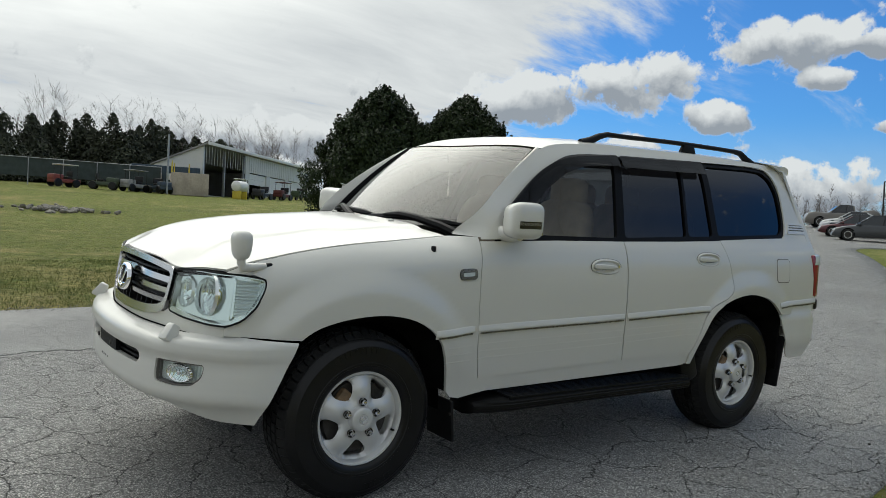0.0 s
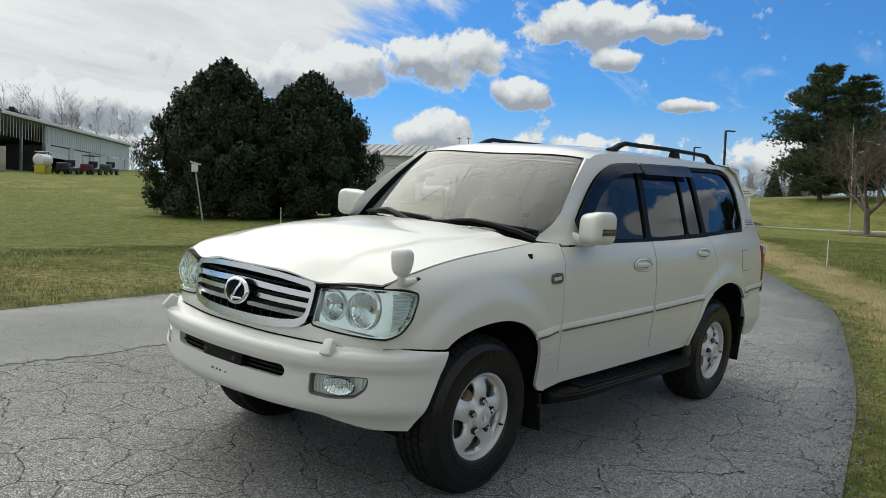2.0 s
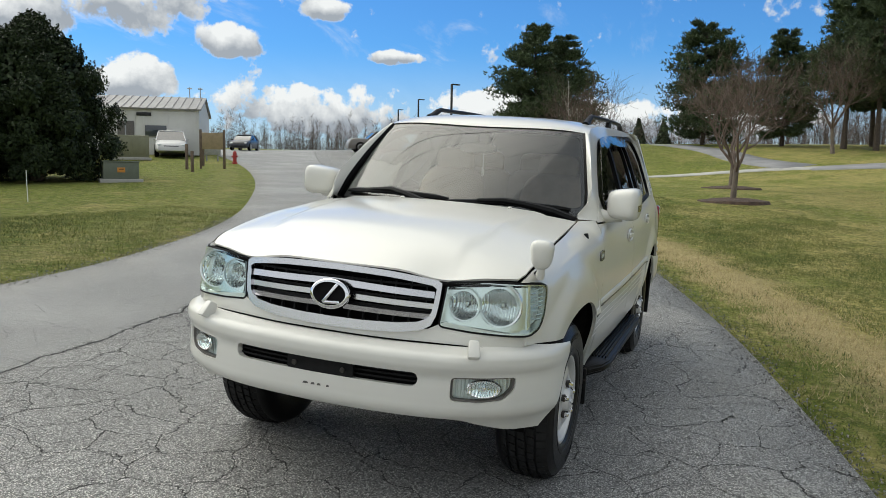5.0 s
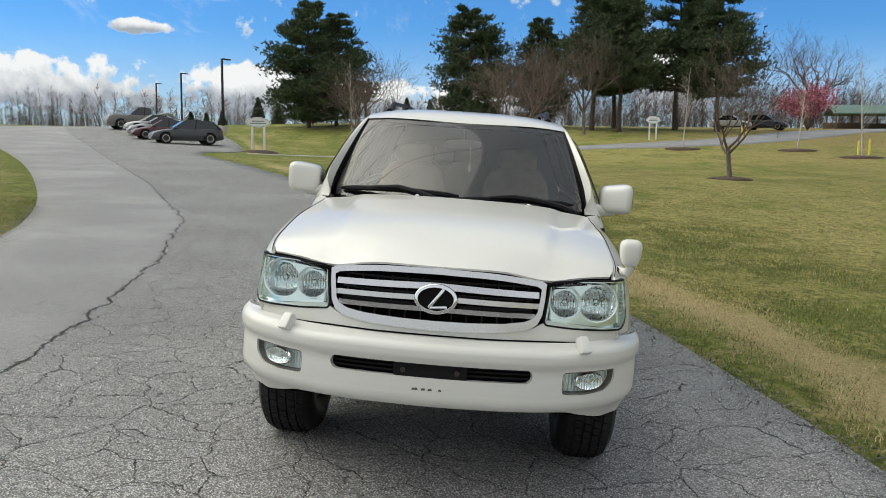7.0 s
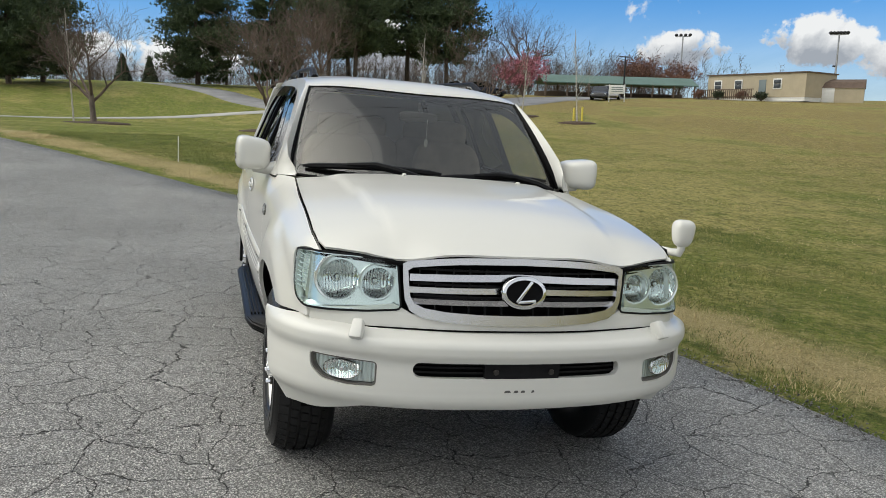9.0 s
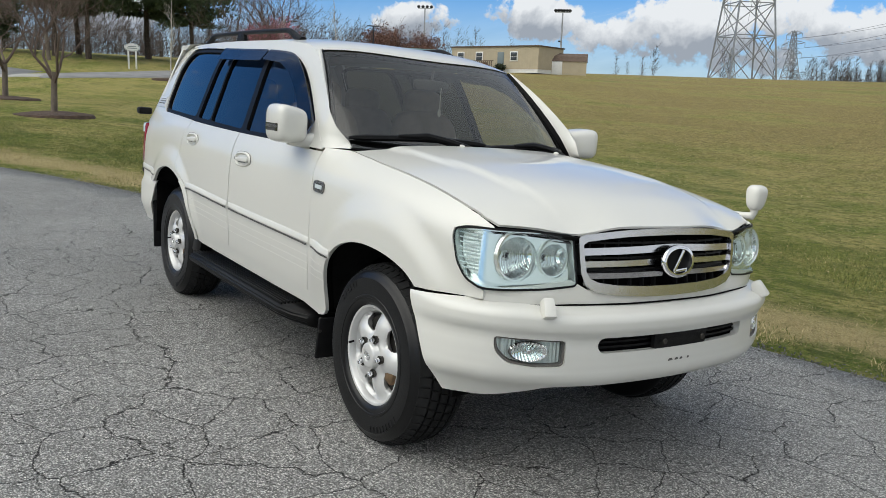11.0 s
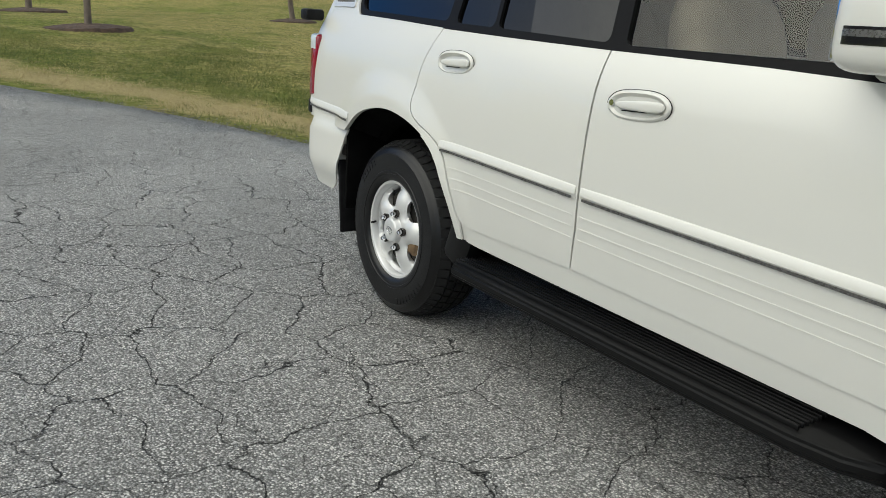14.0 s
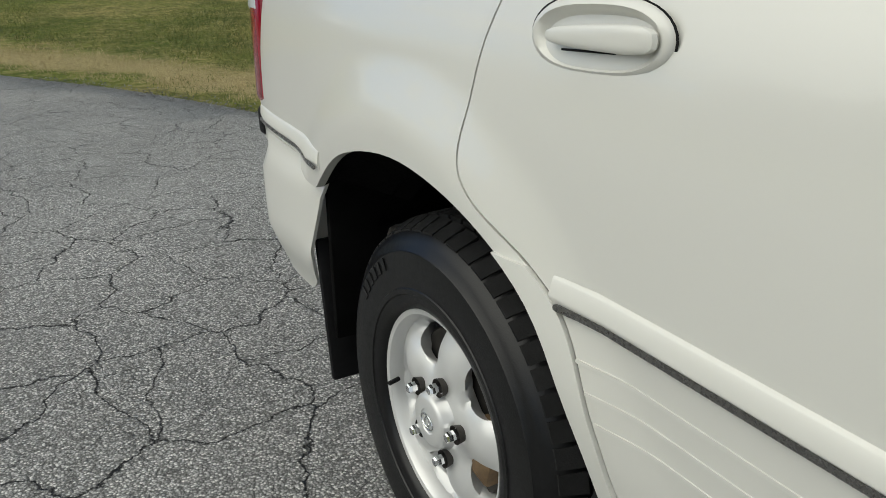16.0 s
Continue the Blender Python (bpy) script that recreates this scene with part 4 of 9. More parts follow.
# fog lamps
def fluted(name, colour, pitch, deep_by, axis, rough=0.10, metal=1.0):
    """Mirror metal pressed into parallel flutes."""
    m = bpy.data.materials.new(name)
    m.use_nodes = True
    t = m.node_tree
    b = t.nodes["Principled BSDF"]
    b.inputs["Base Color"].default_value = (*colour, 1)
    b.inputs["Metallic"].default_value, b.inputs["Roughness"].default_value = metal, rough
    w = node(t, "ShaderNodeTexWave", Scale=0.314 / pitch, Distortion=0.0)
    w.bands_direction = axis
    t.links.new(t.nodes.new("ShaderNodeTexCoord").outputs["Object"], w.inputs["Vector"])
    bn = node(t, "ShaderNodeBump", Strength=1.0, Distance=deep_by)
    t.links.new(w.outputs["Fac"], bn.inputs["Height"])
    t.links.new(bn.outputs[0], b.inputs["Normal"])
    return m


FLUTES = fluted("fluted_reflector", (0.92, 0.94, 0.94), 0.012, 0.0045, "Y", 0.08)
RIBBED = fluted("ribbed_reflector", (0.76, 0.80, 0.79), 0.013, 0.0015, "Z", 0.3, 0.35)
FOGBACK = fluted("fog_reflector", (0.86, 0.87, 0.87), 0.014, 0.0022, "Y", 0.3, 0.6)
for s in (1, -1):
    o = FOG if s > 0 else FOG_R
    panel("fog_lamp_rim", inset(o, 0.001), deep(bumper_fn, 0.008), TRIM, car, holes=[inset(o, 0.007)], step=0.03, flange=0.03)
    fog = panel("fog_lamp", inset(o, 0.008), deep(bumper_fn, 0.034), FOGBACK, car, step=0.03, flange=0.0)
    panel("lens", inset(o, 0.012), deep(bumper_fn, 0.014), LENS, fog, step=0.03, flange=0.0)
    bm = bmesh.new()
    x, y, nx, ny = along(BUMP_PLAN, BUMP_LEN, s * 0.72)
    turn = Matrix(((ny, 0, nx, x - nx * 0.052), (-nx, 0, ny, y - ny * 0.052), (0, 1, 0, 0.618), (0, 0, 0, 1)))
    lathe(bm, [(0.0, 0.010), (0.014, 0.012), (0.020, 0.018), (0.036, 0.028), (0.040, 0.020)], turn @ Matrix.Diagonal((1.9, 1, 1, 1)), 24)
    part("reflector", bm, FLUTES, fog)
    bm = bmesh.new()
    lathe(bm, [(0.0, 0.03), (0.008, 0.028), (0.010, 0.006)], turn, 12)
    part("bulb", bm, CHROME, fog)
    # washer nozzles on the upper ledge
    bm = bmesh.new()
    x, y, nx, ny = along(BUMP_PLAN, BUMP_LEN, s * 0.665)
    lean = Matrix.Translation((x - 0.02 * nx, y - 0.02 * ny, 0.777)) @ pose(0, 0, 0, 0, -28, math.degrees(math.atan2(ny, nx)))
    box(bm, (0.075, 0.052, 0.078), (0, 0, 0.004), 0.010, None)
    for v in bm.verts:
        # a wedge: upright towards the front, narrower at the top
        k = (v.co.z + 0.035) / 0.078
        v.co.x *= 1 - 0.45 * k
        v.co.y *= 1 - 0.22 * k
    bmesh.ops.transform(bm, matrix=lean, verts=bm.verts)
    part("headlamp_washer", bm, PAINT_FLAT, car)


# upper face: grille, headlamps and the strip below them
def face_fn(s, z):
    x, y, nx, ny = along(FACE_PLAN, FACE_LEN, s)
    o = (0.95 - z) * 0.14
    return (x + nx * o, y + ny * o, z)


def fs(y=None, x=None):
    return s_at(FACE_PLAN, FACE_LEN, y, x)


def strip_fn(s, z):
    x, y, nx, ny = along(FACE_PLAN, FACE_LEN, s)
    o = (0.95 - z) * 0.14 * (1 - 0.9 * step01((abs(s) - 0.62) / 0.25))
    return (x + nx * o, y + ny * o, z)


STRIP_END = fs(x=2.06)
panel("fascia_strip", [(-STRIP_END, 0.775), (STRIP_END, 0.775), (STRIP_END, 0.83), (0.5, 0.87), (0.43, 0.835), (0.2, 0.81), (-0.2, 0.81), (-0.43, 0.835), (-0.5, 0.87), (-STRIP_END, 0.83)], strip_fn, PAINT, car, step=0.04, flange=0.02, lift=-0.002)
bm = bmesh.new()
tube(bm, [Vector(strip_fn(-STRIP_END + 2 * STRIP_END * k / 60, 0.7785)) + Vector((0.001, 0, 0)) for k in range(61)], 0.0035, 6)
part("bumper_seam", bm, CAVITY, car)
panel("grille_backing", [(-0.5, 0.78), (0.5, 0.78), (0.5, 1.05), (-0.5, 1.05)], face_fn, CAVITY, car, step=0.08, flange=0, lift=-0.06)
HALF = spline2([(0, 1.066), (0.25, 1.060), (0.455, 1.038)], 4) + [(0.478, 1.026), (0.473, 0.96), (0.462, 0.89), (0.442, 0.850), (0.40, 0.826), (0.30, 0.810), (0.15, 0.802), (0, 0.799)]
SURROUND = HALF + [(-s, z) for s, z in HALF[::-1]][1:-1]
HALF2 = spline2([(0, 1.040), (0.25, 1.034), (0.437, 1.014)], 4) + [(0.456, 1.002), (0.451, 0.96), (0.441, 0.903), (0.424, 0.877), (0.385, 0.861), (0.30, 0.850), (0.15, 0.843), (0, 0.841)]
HOLE = HALF2 + [(-s, z) for s, z in HALF2[::-1]][1:-1]
grille = panel("radiator_grille", SURROUND, face_fn, GRILLE, car, holes=[HOLE], step=0.03, flange=0.05, lift=0.010, label="chrome grille of broad horizontal bars")


def bar_fn(middle, slope):
    """The nose surface turned about a height, so that a bar faces up or down."""
    def fn(s, z):
        x, y, nx, ny = along(FACE_PLAN, FACE_LEN, s)
        o = (0.95 - middle) * 0.14 + (z - middle) * slope
        return (x + nx * o, y + ny * o, z)
    return fn


for z0, z1, z2, z3, out, slope in ((0.962, 0.989, 0.976, 1.004, 0.0, -0.20), (0.917, 0.940, 0.925, 0.948, 0.0, -0.12), (0.874, 0.896, 0.878, 0.900, 0.0, 0.14)):
    for s in (1, -1):
        e = 0.448 if z0 > 0.9 else 0.432
        i = 0.0 if z0 > 0.96 else 0.05
        bar = [(s * i, z2), (s * e, z0), (s * e, z1), (s * i, z3)]
        panel("grille_bar", bar if s > 0 else bar[::-1], bar_fn((z0 + z1) / 2, slope), GRILLE, grille, step=0.04, flange=0.03, lift=out)
for z in (0.953, 0.908, 1.010):
    panel("grille_slat", [(-0.43, z - 0.004), (0.43, z - 0.004), (0.43, z + 0.004), (-0.43, z + 0.004)], face_fn, BLACK, grille, step=0.06, flange=0.025, lift=-0.02)
for k in range(-6, 7):
    if k:
        s = k * 0.068
        panel("grille_rib", [(s - 0.003, 0.83), (s + 0.003, 0.83), (s + 0.003, 1.02), (s - 0.003, 1.02)], face_fn, BLACK, grille, step=0.05, flange=0.02, lift=-0.022)
# badge: an oval ring with a slanted bar on a black field
badge = thing("front_badge", Matrix.Translation((2.262, 0, 0.94)) @ pose(0, 0, 0, 0, 82, 0), "", "")
badge.parent = car


def oval_ring(bm, a, b, w, h, steps=40):
    rings = []
    for r, z in ((1.0, 0.0), (0.985, h * 0.8), (0.95, h)):
        rings.append([bm.verts.new((b * r * math.sin(t), a * r * math.cos(t), z)) for t in np.linspace(0, 2 * math.pi, steps, endpoint=False).tolist()])
    for d, z in ((w, h), (w * 1.1, h * 0.7), (w * 1.15, -0.01)):
        rings.append([bm.verts.new(((b - d) * math.sin(t), (a - d) * math.cos(t), z)) for t in np.linspace(0, 2 * math.pi, steps, endpoint=False).tolist()])
    for p, q in zip(rings, rings[1:]):
        for k in range(steps):
            bm.faces.new((p[k], p[(k + 1) % steps], q[(k + 1) % steps], q[k]))


bm = bmesh.new()
oval_ring(bm, 0.094, 0.066, 0.016, 0.016)
part("ring", bm, CHROME, badge, sharp=60)
bm = bmesh.new()
lathe(bm, [(0.0, 0.002), (0.08, 0.0), (0.085, -0.01)], Matrix.Diagonal((0.72, 1, 1, 1)), 32)
part("field", bm, BLACKTRIM, badge)
bm = bmesh.new()
box(bm, (0.104, 0.015, 0.010), (-0.002, 0.002, 0.008), 0.003, pose(0, 0, 0, 0, 0, -36))
box(bm, (0.013, 0.078, 0.010), (0.036, 0.012, 0.008), 0.003, pose(0, 0, 0, 0, 0, 5))
part("slanted_bar", bm, CHROME, badge)

# headlamps
LAMP_TOP = [(fs(y=0.494), 1.033), (fs(y=0.65), 1.046), (fs(x=2.035), 1.046), (fs(x=1.97), 1.040), (fs(x=1.905), 1.028)]
LAMP_LOW = [(fs(x=1.908), 0.99), (fs(x=1.945), 0.915), (fs(x=2.0), 0.858), (fs(x=2.05), 0.832), (fs(y=0.74), 0.832), (fs(y=0.6), 0.838), (fs(y=0.47), 0.850)]
LAMP = fillet(LAMP_TOP + LAMP_LOW, 0.02, 3)
REFLECT = material("lamp_reflector", (0.82, 0.86, 0.85), 0.13, 0.7, coat=0.5)

CLEARRIB = material("clear_ribbed_lens", (0.58, 0.64, 0.66), 0.2, 0.0, 0.1, 40.0, coat=0.5)
for s in (1, -1):
    o = LAMP if s > 0 else [(-a, b) for a, b in LAMP][::-1]
    fn = face_fn
    rounds = [(fs(y=0.562), 0.940, 0.063), (fs(y=0.706), 0.944, 0.080)]
    circ = [[(s * (a + r * math.cos(t)), z + r * math.sin(t)) for t in np.linspace(0, 2 * math.pi, 28, endpoint=False).tolist()] for a, z, r in rounds]
    lamp = panel("headlamp", inset(o, 0.006), fn, REFLECT, car, holes=circ, step=0.035, flange=0.0, lift=-0.045, label="clear headlamp unit with two round reflectors")
    panel("seal", inset(o, -0.005), fn, BLACK, lamp, holes=[inset(o, 0.003)], step=0.03, flange=0.008, lift=0.0)
    panel("housing", inset(o, 0.0032), fn, REFLECT, lamp, holes=[inset(o, 0.007)], step=0.03, flange=0.05, lift=-0.003)
    panel("lens", inset(o, 0.004), fn, LENS, lamp, step=0.035, flange=0.03, lift=0.004)
    inn = [(fs(y=0.50), 0.865), (fs(y=0.74), 0.848), (fs(x=2.035), 0.862), (fs(x=2.03), 1.030), (fs(y=0.70), 1.030), (fs(y=0.515), 1.014)]
    panel("bezel", fillet(inn if s > 0 else [(-a, b) for a, b in inn][::-1], 0.02), fn, REFLECT, lamp, holes=circ, step=0.03, flange=0.02, lift=-0.014)
    for yy, zz, r in ((0.562, 0.940, 0.065), (0.706, 0.944, 0.083)):
        bm = bmesh.new()
        x, y, nx, ny = along(FACE_PLAN, FACE_LEN, s * fs(y=yy))
        c = Matrix.Translation((x - 0.085, y, zz)) @ pose(0, 0, 0, 0, 84, 0)
        lathe(bm, [(0.0, 0.0), (0.02, 0.0), (0.022, 0.006), (r * 0.42, 0.007), (r * 0.62, 0.014), (r * 0.82, 0.028), (r * 0.93, 0.045), (r, 0.062), (r * 1.06, 0.066), (r * 1.08, 0.05)], c, 22)
        tube(bm, [c @ Vector((0, 0, 0)), c @ Vector((0, 0, 0.03))], 0.009, 8)
        part("reflector", bm, FLUTES, lamp, sharp=60)
        bm = bmesh.new()
        lathe(bm, [(r * 0.99, 0.060), (r * 1.02, 0.070), (r * 1.10, 0.071), (r * 1.14, 0.058)], c, 28)
        part("reflector_rim", bm, REFLECT, lamp)
        bm = bmesh.new()
        lathe(bm, [(0.0, 0.03), (0.011, 0.028), (0.013, 0.018)], c, 12)
        part("bulb_cap", bm, GLOSSBLACK, lamp)
    # turn signal at the outer corner: a ribbed hollow behind a chrome divider
    corner = [(fs(x=2.048), 0.868), (fs(x=1.985), 0.885), (fs(x=1.94), 0.945), (fs(x=1.925), 1.018), (fs(x=2.04), 1.028)]
    panel("turn_signal", fillet(corner if s > 0 else [(-a, b) for a, b in corner][::-1], 0.02), fn, RIBBED, lamp, step=0.03, flange=0.01, lift=-0.030)
    edge = [(fs(x=2.055), 0.855), (fs(x=2.046), 0.857), (fs(x=2.036), 1.034), (fs(x=2.047), 1.035)]
    panel("divider", edge if s > 0 else [(-a, b) for a, b in edge][::-1], fn, REFLECT, lamp, step=0.03, flange=0.03, lift=-0.008)
    for k in range(8):
        z = 0.895 + 0.0175 * k
        a0, a1 = fs(x=2.02), min(fs(x=1.955 - 0.004 * k), fs(x=1.92))
        rib = [(a0, z), (a1, z), (a1, z + 0.004), (a0, z + 0.004)]
        panel("side_rib", rib if s > 0 else [(-a, b) for a, b in rib][::-1], fn, CLEARRIB, lamp, step=0.03, flange=0.008, lift=-0.010)

# ---- wheels ----


def spoke_holes():
    holes = []
    for k in range(5):
        c = 2 * math.pi * (k + 0.5) / 5 + math.pi / 2
        pts = []
        for r, w in ((0.106, 0.09), (0.124, 0.22), (0.152, 0.315), (0.173, 0.315), (0.186, 0.22), (0.186, -0.22), (0.173, -0.315), (0.152, -0.315), (0.124, -0.22), (0.106, -0.09)):
            pts.append((r * math.cos(c + w), r * math.sin(c + w)))
        holes.append(fillet(pts, 0.012, 2))
    return holes


DISH = curve([0.0, 0.06, 0.085, 0.115, 0.15, 0.18, 0.204], [0.022, 0.021, 0.017, 0.021, 0.017, 0.004, -0.006])


def disc_fn(a, b):
    r = math.hypot(a, b)
    # spokes are crowned: they fall away from their middle line towards the openings
    t = (math.atan2(b, a) - math.pi / 2) / (2 * math.pi / 5)
    w = r * math.sin(abs(t - round(t)) * 2 * math.pi / 5)
    fall = 0.026 * min(1.15, w / 0.062) ** 2.2 * step01((r - 0.065) / 0.05) * step01((0.205 - r) / 0.03)
    return (a, b, DISH(r) - fall)


def weld(ob, sharp=38):
    """Joins the turned-in rims of a sheet to its face."""
    bm = bmesh.new()
    bm.from_mesh(ob.data)
    bmesh.ops.remove_doubles(bm, verts=bm.verts, dist=1e-5)
    bmesh.ops.recalc_face_normals(bm, faces=bm.faces)
    me = bpy.data.meshes.new(ob.data.name)
    bm.to_mesh(me)
    bm.free()
    me.materials.append(ob.data.materials[0])
    me.polygons.foreach_set("use_smooth", [True] * len(me.polygons))
    me.set_sharp_from_angle(angle=radians(sharp))
    ob.data = me


def build_wheel():
    """A wheel about local z, outwards."""
    ring = [(0.204 * math.cos(a), 0.204 * math.sin(a)) for a in np.linspace(0, 2 * math.pi, 48, endpoint=False).tolist()]
    disc = panel("wheel", ring, disc_fn, ALLOY, None, holes=spoke_holes(), step=0.011, flange=0.035, label="five-spoke silver alloy wheel with a black all-terrain tyre")
    weld(disc)
    bm = bmesh.new()
    lathe(bm, [(0.222, 0.008), (0.222, 0.020), (0.217, 0.024), (0.208, 0.022), (0.200, 0.010), (0.198, -0.05), (0.192, -0.13), (0.215, -0.19), (0.215, -0.20)], None, 64)
    part("rim", bm, ALLOY, disc)
    bm = bmesh.new()
    lathe(bm, [(0.0, 0.0445), (0.024, 0.0445), (0.026, 0.047), (0.046, 0.047), (0.0525, 0.0445), (0.056, 0.039), (0.059, 0.026), (0.066, 0.018)], None, 40)
    part("centre_cap", bm, ALLOY, disc)
    bm = bmesh.new()
    for rx, ry, rot in ((0.021, 0.014, 0), (0.007, 0.013, 0)):
        pts = [(rx * math.cos(a), ry * math.sin(a), 0.0475) for a in np.linspace(0, 2 * math.pi, 24).tolist()]
        tube(bm, pts, 0.0018, 6, False)
    part("cap_ring", bm, CHROME, disc)
    for k in range(5):
        a = 2 * math.pi * k / 5 + math.pi / 2
        m = Matrix.Translation((0.079 * math.cos(a), 0.079 * math.sin(a), -0.013))
        bm = bmesh.new()
        lathe(bm, [(0.019, 0.045), (0.016, 0.030), (0.0, 0.030)], m, 16)
        part("lug_seat", bm, DARKMETAL, disc)
        bm = bmesh.new()
        lathe(bm, [(0.0, 0.066), (0.008, 0.065), (0.0112, 0.060), (0.0112, 0.035)], m, 6)
        part("lug_nut", bm, CHROME, disc, sharp=30)
    bm = bmesh.new()
    tube(bm, [(-0.186, -0.05, 0.008), (-0.18, -0.05, 0.035)], 0.005, 8)
    part("valve", bm, BLACK, disc)
    bm = bmesh.new()
    lathe(bm, [(0.0, -0.045), (0.07, -0.045), (0.075, -0.03), (0.165, -0.03), (0.17, -0.04), (0.17, -0.055), (0.0, -0.055)], None, 40)
    part("brake_disc", bm, DARKMETAL, disc)
    bm = bmesh.new()
    box(bm, (0.07, 0.13, 0.06), (0.115, 0.0, -0.03), 0.012)
    part("brake_caliper", bm, material("rusty_caliper", (0.20, 0.13, 0.07), 0.6, 0.3, 0.4, 25.0), disc)
    # tyre: carcass with a rounded shoulder
    bm = bmesh.new()
    prof = [(0.214, 0.012), (0.222, 0.030), (0.236, 0.037), (0.25, 0.0385), (0.252, 0.0415), (0.262, 0.042), (0.264, 0.0395), (0.30, 0.0425), (0.335, 0.041), (0.337, 0.038), (0.352, 0.033), (0.370, 0.018), (0.382, 0.0), (0.386, -0.02), (0.387, -0.10), (0.387, -0.165), (0.386, -0.185), (0.380, -0.205), (0.36, -0.228), (0.30, -0.238), (0.24, -0.225), (0.214, -0.20)]
    lathe(bm, prof, None, 96)
    part("tyre", bm, RUBBER, disc, "black all-terrain tyre")
    # tread blocks
    bm = bmesh.new()
    rows = [(-0.206, -0.166, 0.378, 0.395, 0.5), (-0.154, -0.124, 0.396, 0.398, 0.0), (-0.111, -0.079, 0.398, 0.398, 0.35), (-0.066, -0.036, 0.398, 0.396, 0.8), (-0.024, 0.018, 0.395, 0.374, 0.2)]
    n = 56
    for h0, h1, r0, r1, off in rows:
        for k in range(n):
            a0 = 2 * math.pi * (k + off) / n
            a1 = a0 + 2 * math.pi / n * 0.82
            sk = 0.016 if h0 < -0.03 else 0.006
            v = [bm.verts.new((rr * math.cos(a + d), rr * math.sin(a + d), h)) for rr0, inn in ((0, 0), (0, 1)) for a, h, rr, d in ((a0, h0, r0 - (0.013 if inn == 0 else 0), 0), (a1, h0, r0 - (0.013 if inn == 0 else 0), 0), (a1, h1, r1 - (0.013 if inn == 0 else 0), sk), (a0, h1, r1 - (0.013 if inn == 0 else 0), sk))]
            for q in ((4, 5, 6, 7), (0, 1, 5, 4), (1, 2, 6, 5), (2, 3, 7, 6), (3, 0, 4, 7)):
                bm.faces.new([v[i] for i in q])
    bmesh.ops.recalc_face_normals(bm, faces=bm.faces)
    part("tread", bm, TREAD, disc, smooth=False)
    # raised marks on the sidewall, as plain bars
    bm = bmesh.new()
    for start, count in ((2.35, 6), (5.2, 9)):
        for k in range(count):
            a = start + 0.085 * k
            m = pose(0, 0, 0, 0, 0, math.degrees(a)) @ Matrix.Translation((0.318, 0, 0.0435))
            box(bm, (0.026, 0.015, 0.002), (0, 0, 0), 0.0, None)
            bmesh.ops.transform(bm, matrix=m, verts=bm.verts[-8:])
    part("sidewall_mark", bm, RUBBER, disc, smooth=False, kind="stuff")
    return disc


wheel = build_wheel()
FACE_Y = 0.860
for ax, s, spin in ((AXLE_F, 1, -38), (AXLE_F, -1, -17), (AXLE_R, 1, -26), (AXLE_R, -1, -12)):
    m = Matrix.Translation((ax, s * FACE_Y, HUB_Z)) @ (pose(0, 0, 0, -90, 0, 0) if s > 0 else pose(0, 0, 0, 90, 0, 0)) @ pose(0, 0, 0, 0, 0, spin)
    if ax == AXLE_F and s == 1:
        w = wheel
        w.matrix_basis = m
    else:
        w = copy_thing(wheel, m)
    w.parent = car
    for o in (w,):
        if "kind" in o:
            del o["kind"]

# ---- side trim ----


def side_strip(name, line, half, mat, lift, flange=0.012, label="", ends=0.01):
    up = [(x, z + half) for x, z in line]
    down = [(x, z - half) for x, z in line]
    return both_sides(name, fillet(down + up[::-1], min(half, ends), 2), mat, label, step=0.05, flange=flange, lift=lift)


def rounded_bar(name, line, s, big=1.0):
    """A half-round strip along the car's side."""
    prof = [(0.022, -0.002), (0.0205, 0.003), (0.017, 0.0055), (-0.004, 0.0115), (-0.009, 0.0112), (-0.011, 0.008), (-0.022, 0.0065), (-0.024, -0.002)]
    bm = bmesh.new()
    rings = []
    last = len(line) - 1
    for k, (x, z) in enumerate(line):
        f = 0.45 if k in (0, last) else 1.0
        rings.append([bm.verts.new((x, s * (side_y(x, z + d * big) + o * f), z + d * big * (0.9 if f < 1 else 1.0))) for d, o in prof])
    for a, b in zip(rings, rings[1:]):
        for i in range(len(prof) - 1):
            bm.faces.new((a[i], a[i + 1], b[i + 1], b[i]))
    for r in (rings[0], rings[-1]):
        bm.faces.new(r)
    bmesh.ops.recalc_face_normals(bm, faces=bm.faces)
    return part(name, bm, PAINT_FLAT, car, sharp=50)


MOULD = curve([-2.3, -1.74, -0.95, -0.22, 0.82, 1.08], [0.862, 0.848, 0.843, 0.817, 0.782, 0.770])
for x0, x1 in ((1.075, 0.828), (0.806, -0.220), (-0.243, -0.985), (-1.755, -2.295)):
    n = 8
    line = [(x0 + (x1 - x0) * k / n, MOULD(x0 + (x1 - x0) * k / n)) for k in range(n + 1)]
    for s in (1, -1):
        rounded_bar("side_moulding", line, s, 0.95 if x0 < -1.6 else 1.0)
    inner = [(x + (-0.012 if k == 0 else 0.012 if k == n else 0), z - 0.0165) for k, (x, z) in enumerate(line)]
    side_strip("moulding_stripe", inner, 0.0042, STRIPE, 0.0098, 0.004)
for d, h, e in ((-0.075, 0.0028, -0.935), (-0.113, 0.0024, -0.918), (-0.150, 0.0024, -0.903)):
    for x0, x1 in ((0.99, 0.83), (0.79, -0.228), (-0.255, e)):
        line = [(x0 + (x1 - x0) * k / 8, MOULD(x0 + (x1 - x0) * k / 8) + d) for k in range(9)]
        side_strip("door_ridge", line, h, PAINT_FLAT, 0.0014, 0.003)


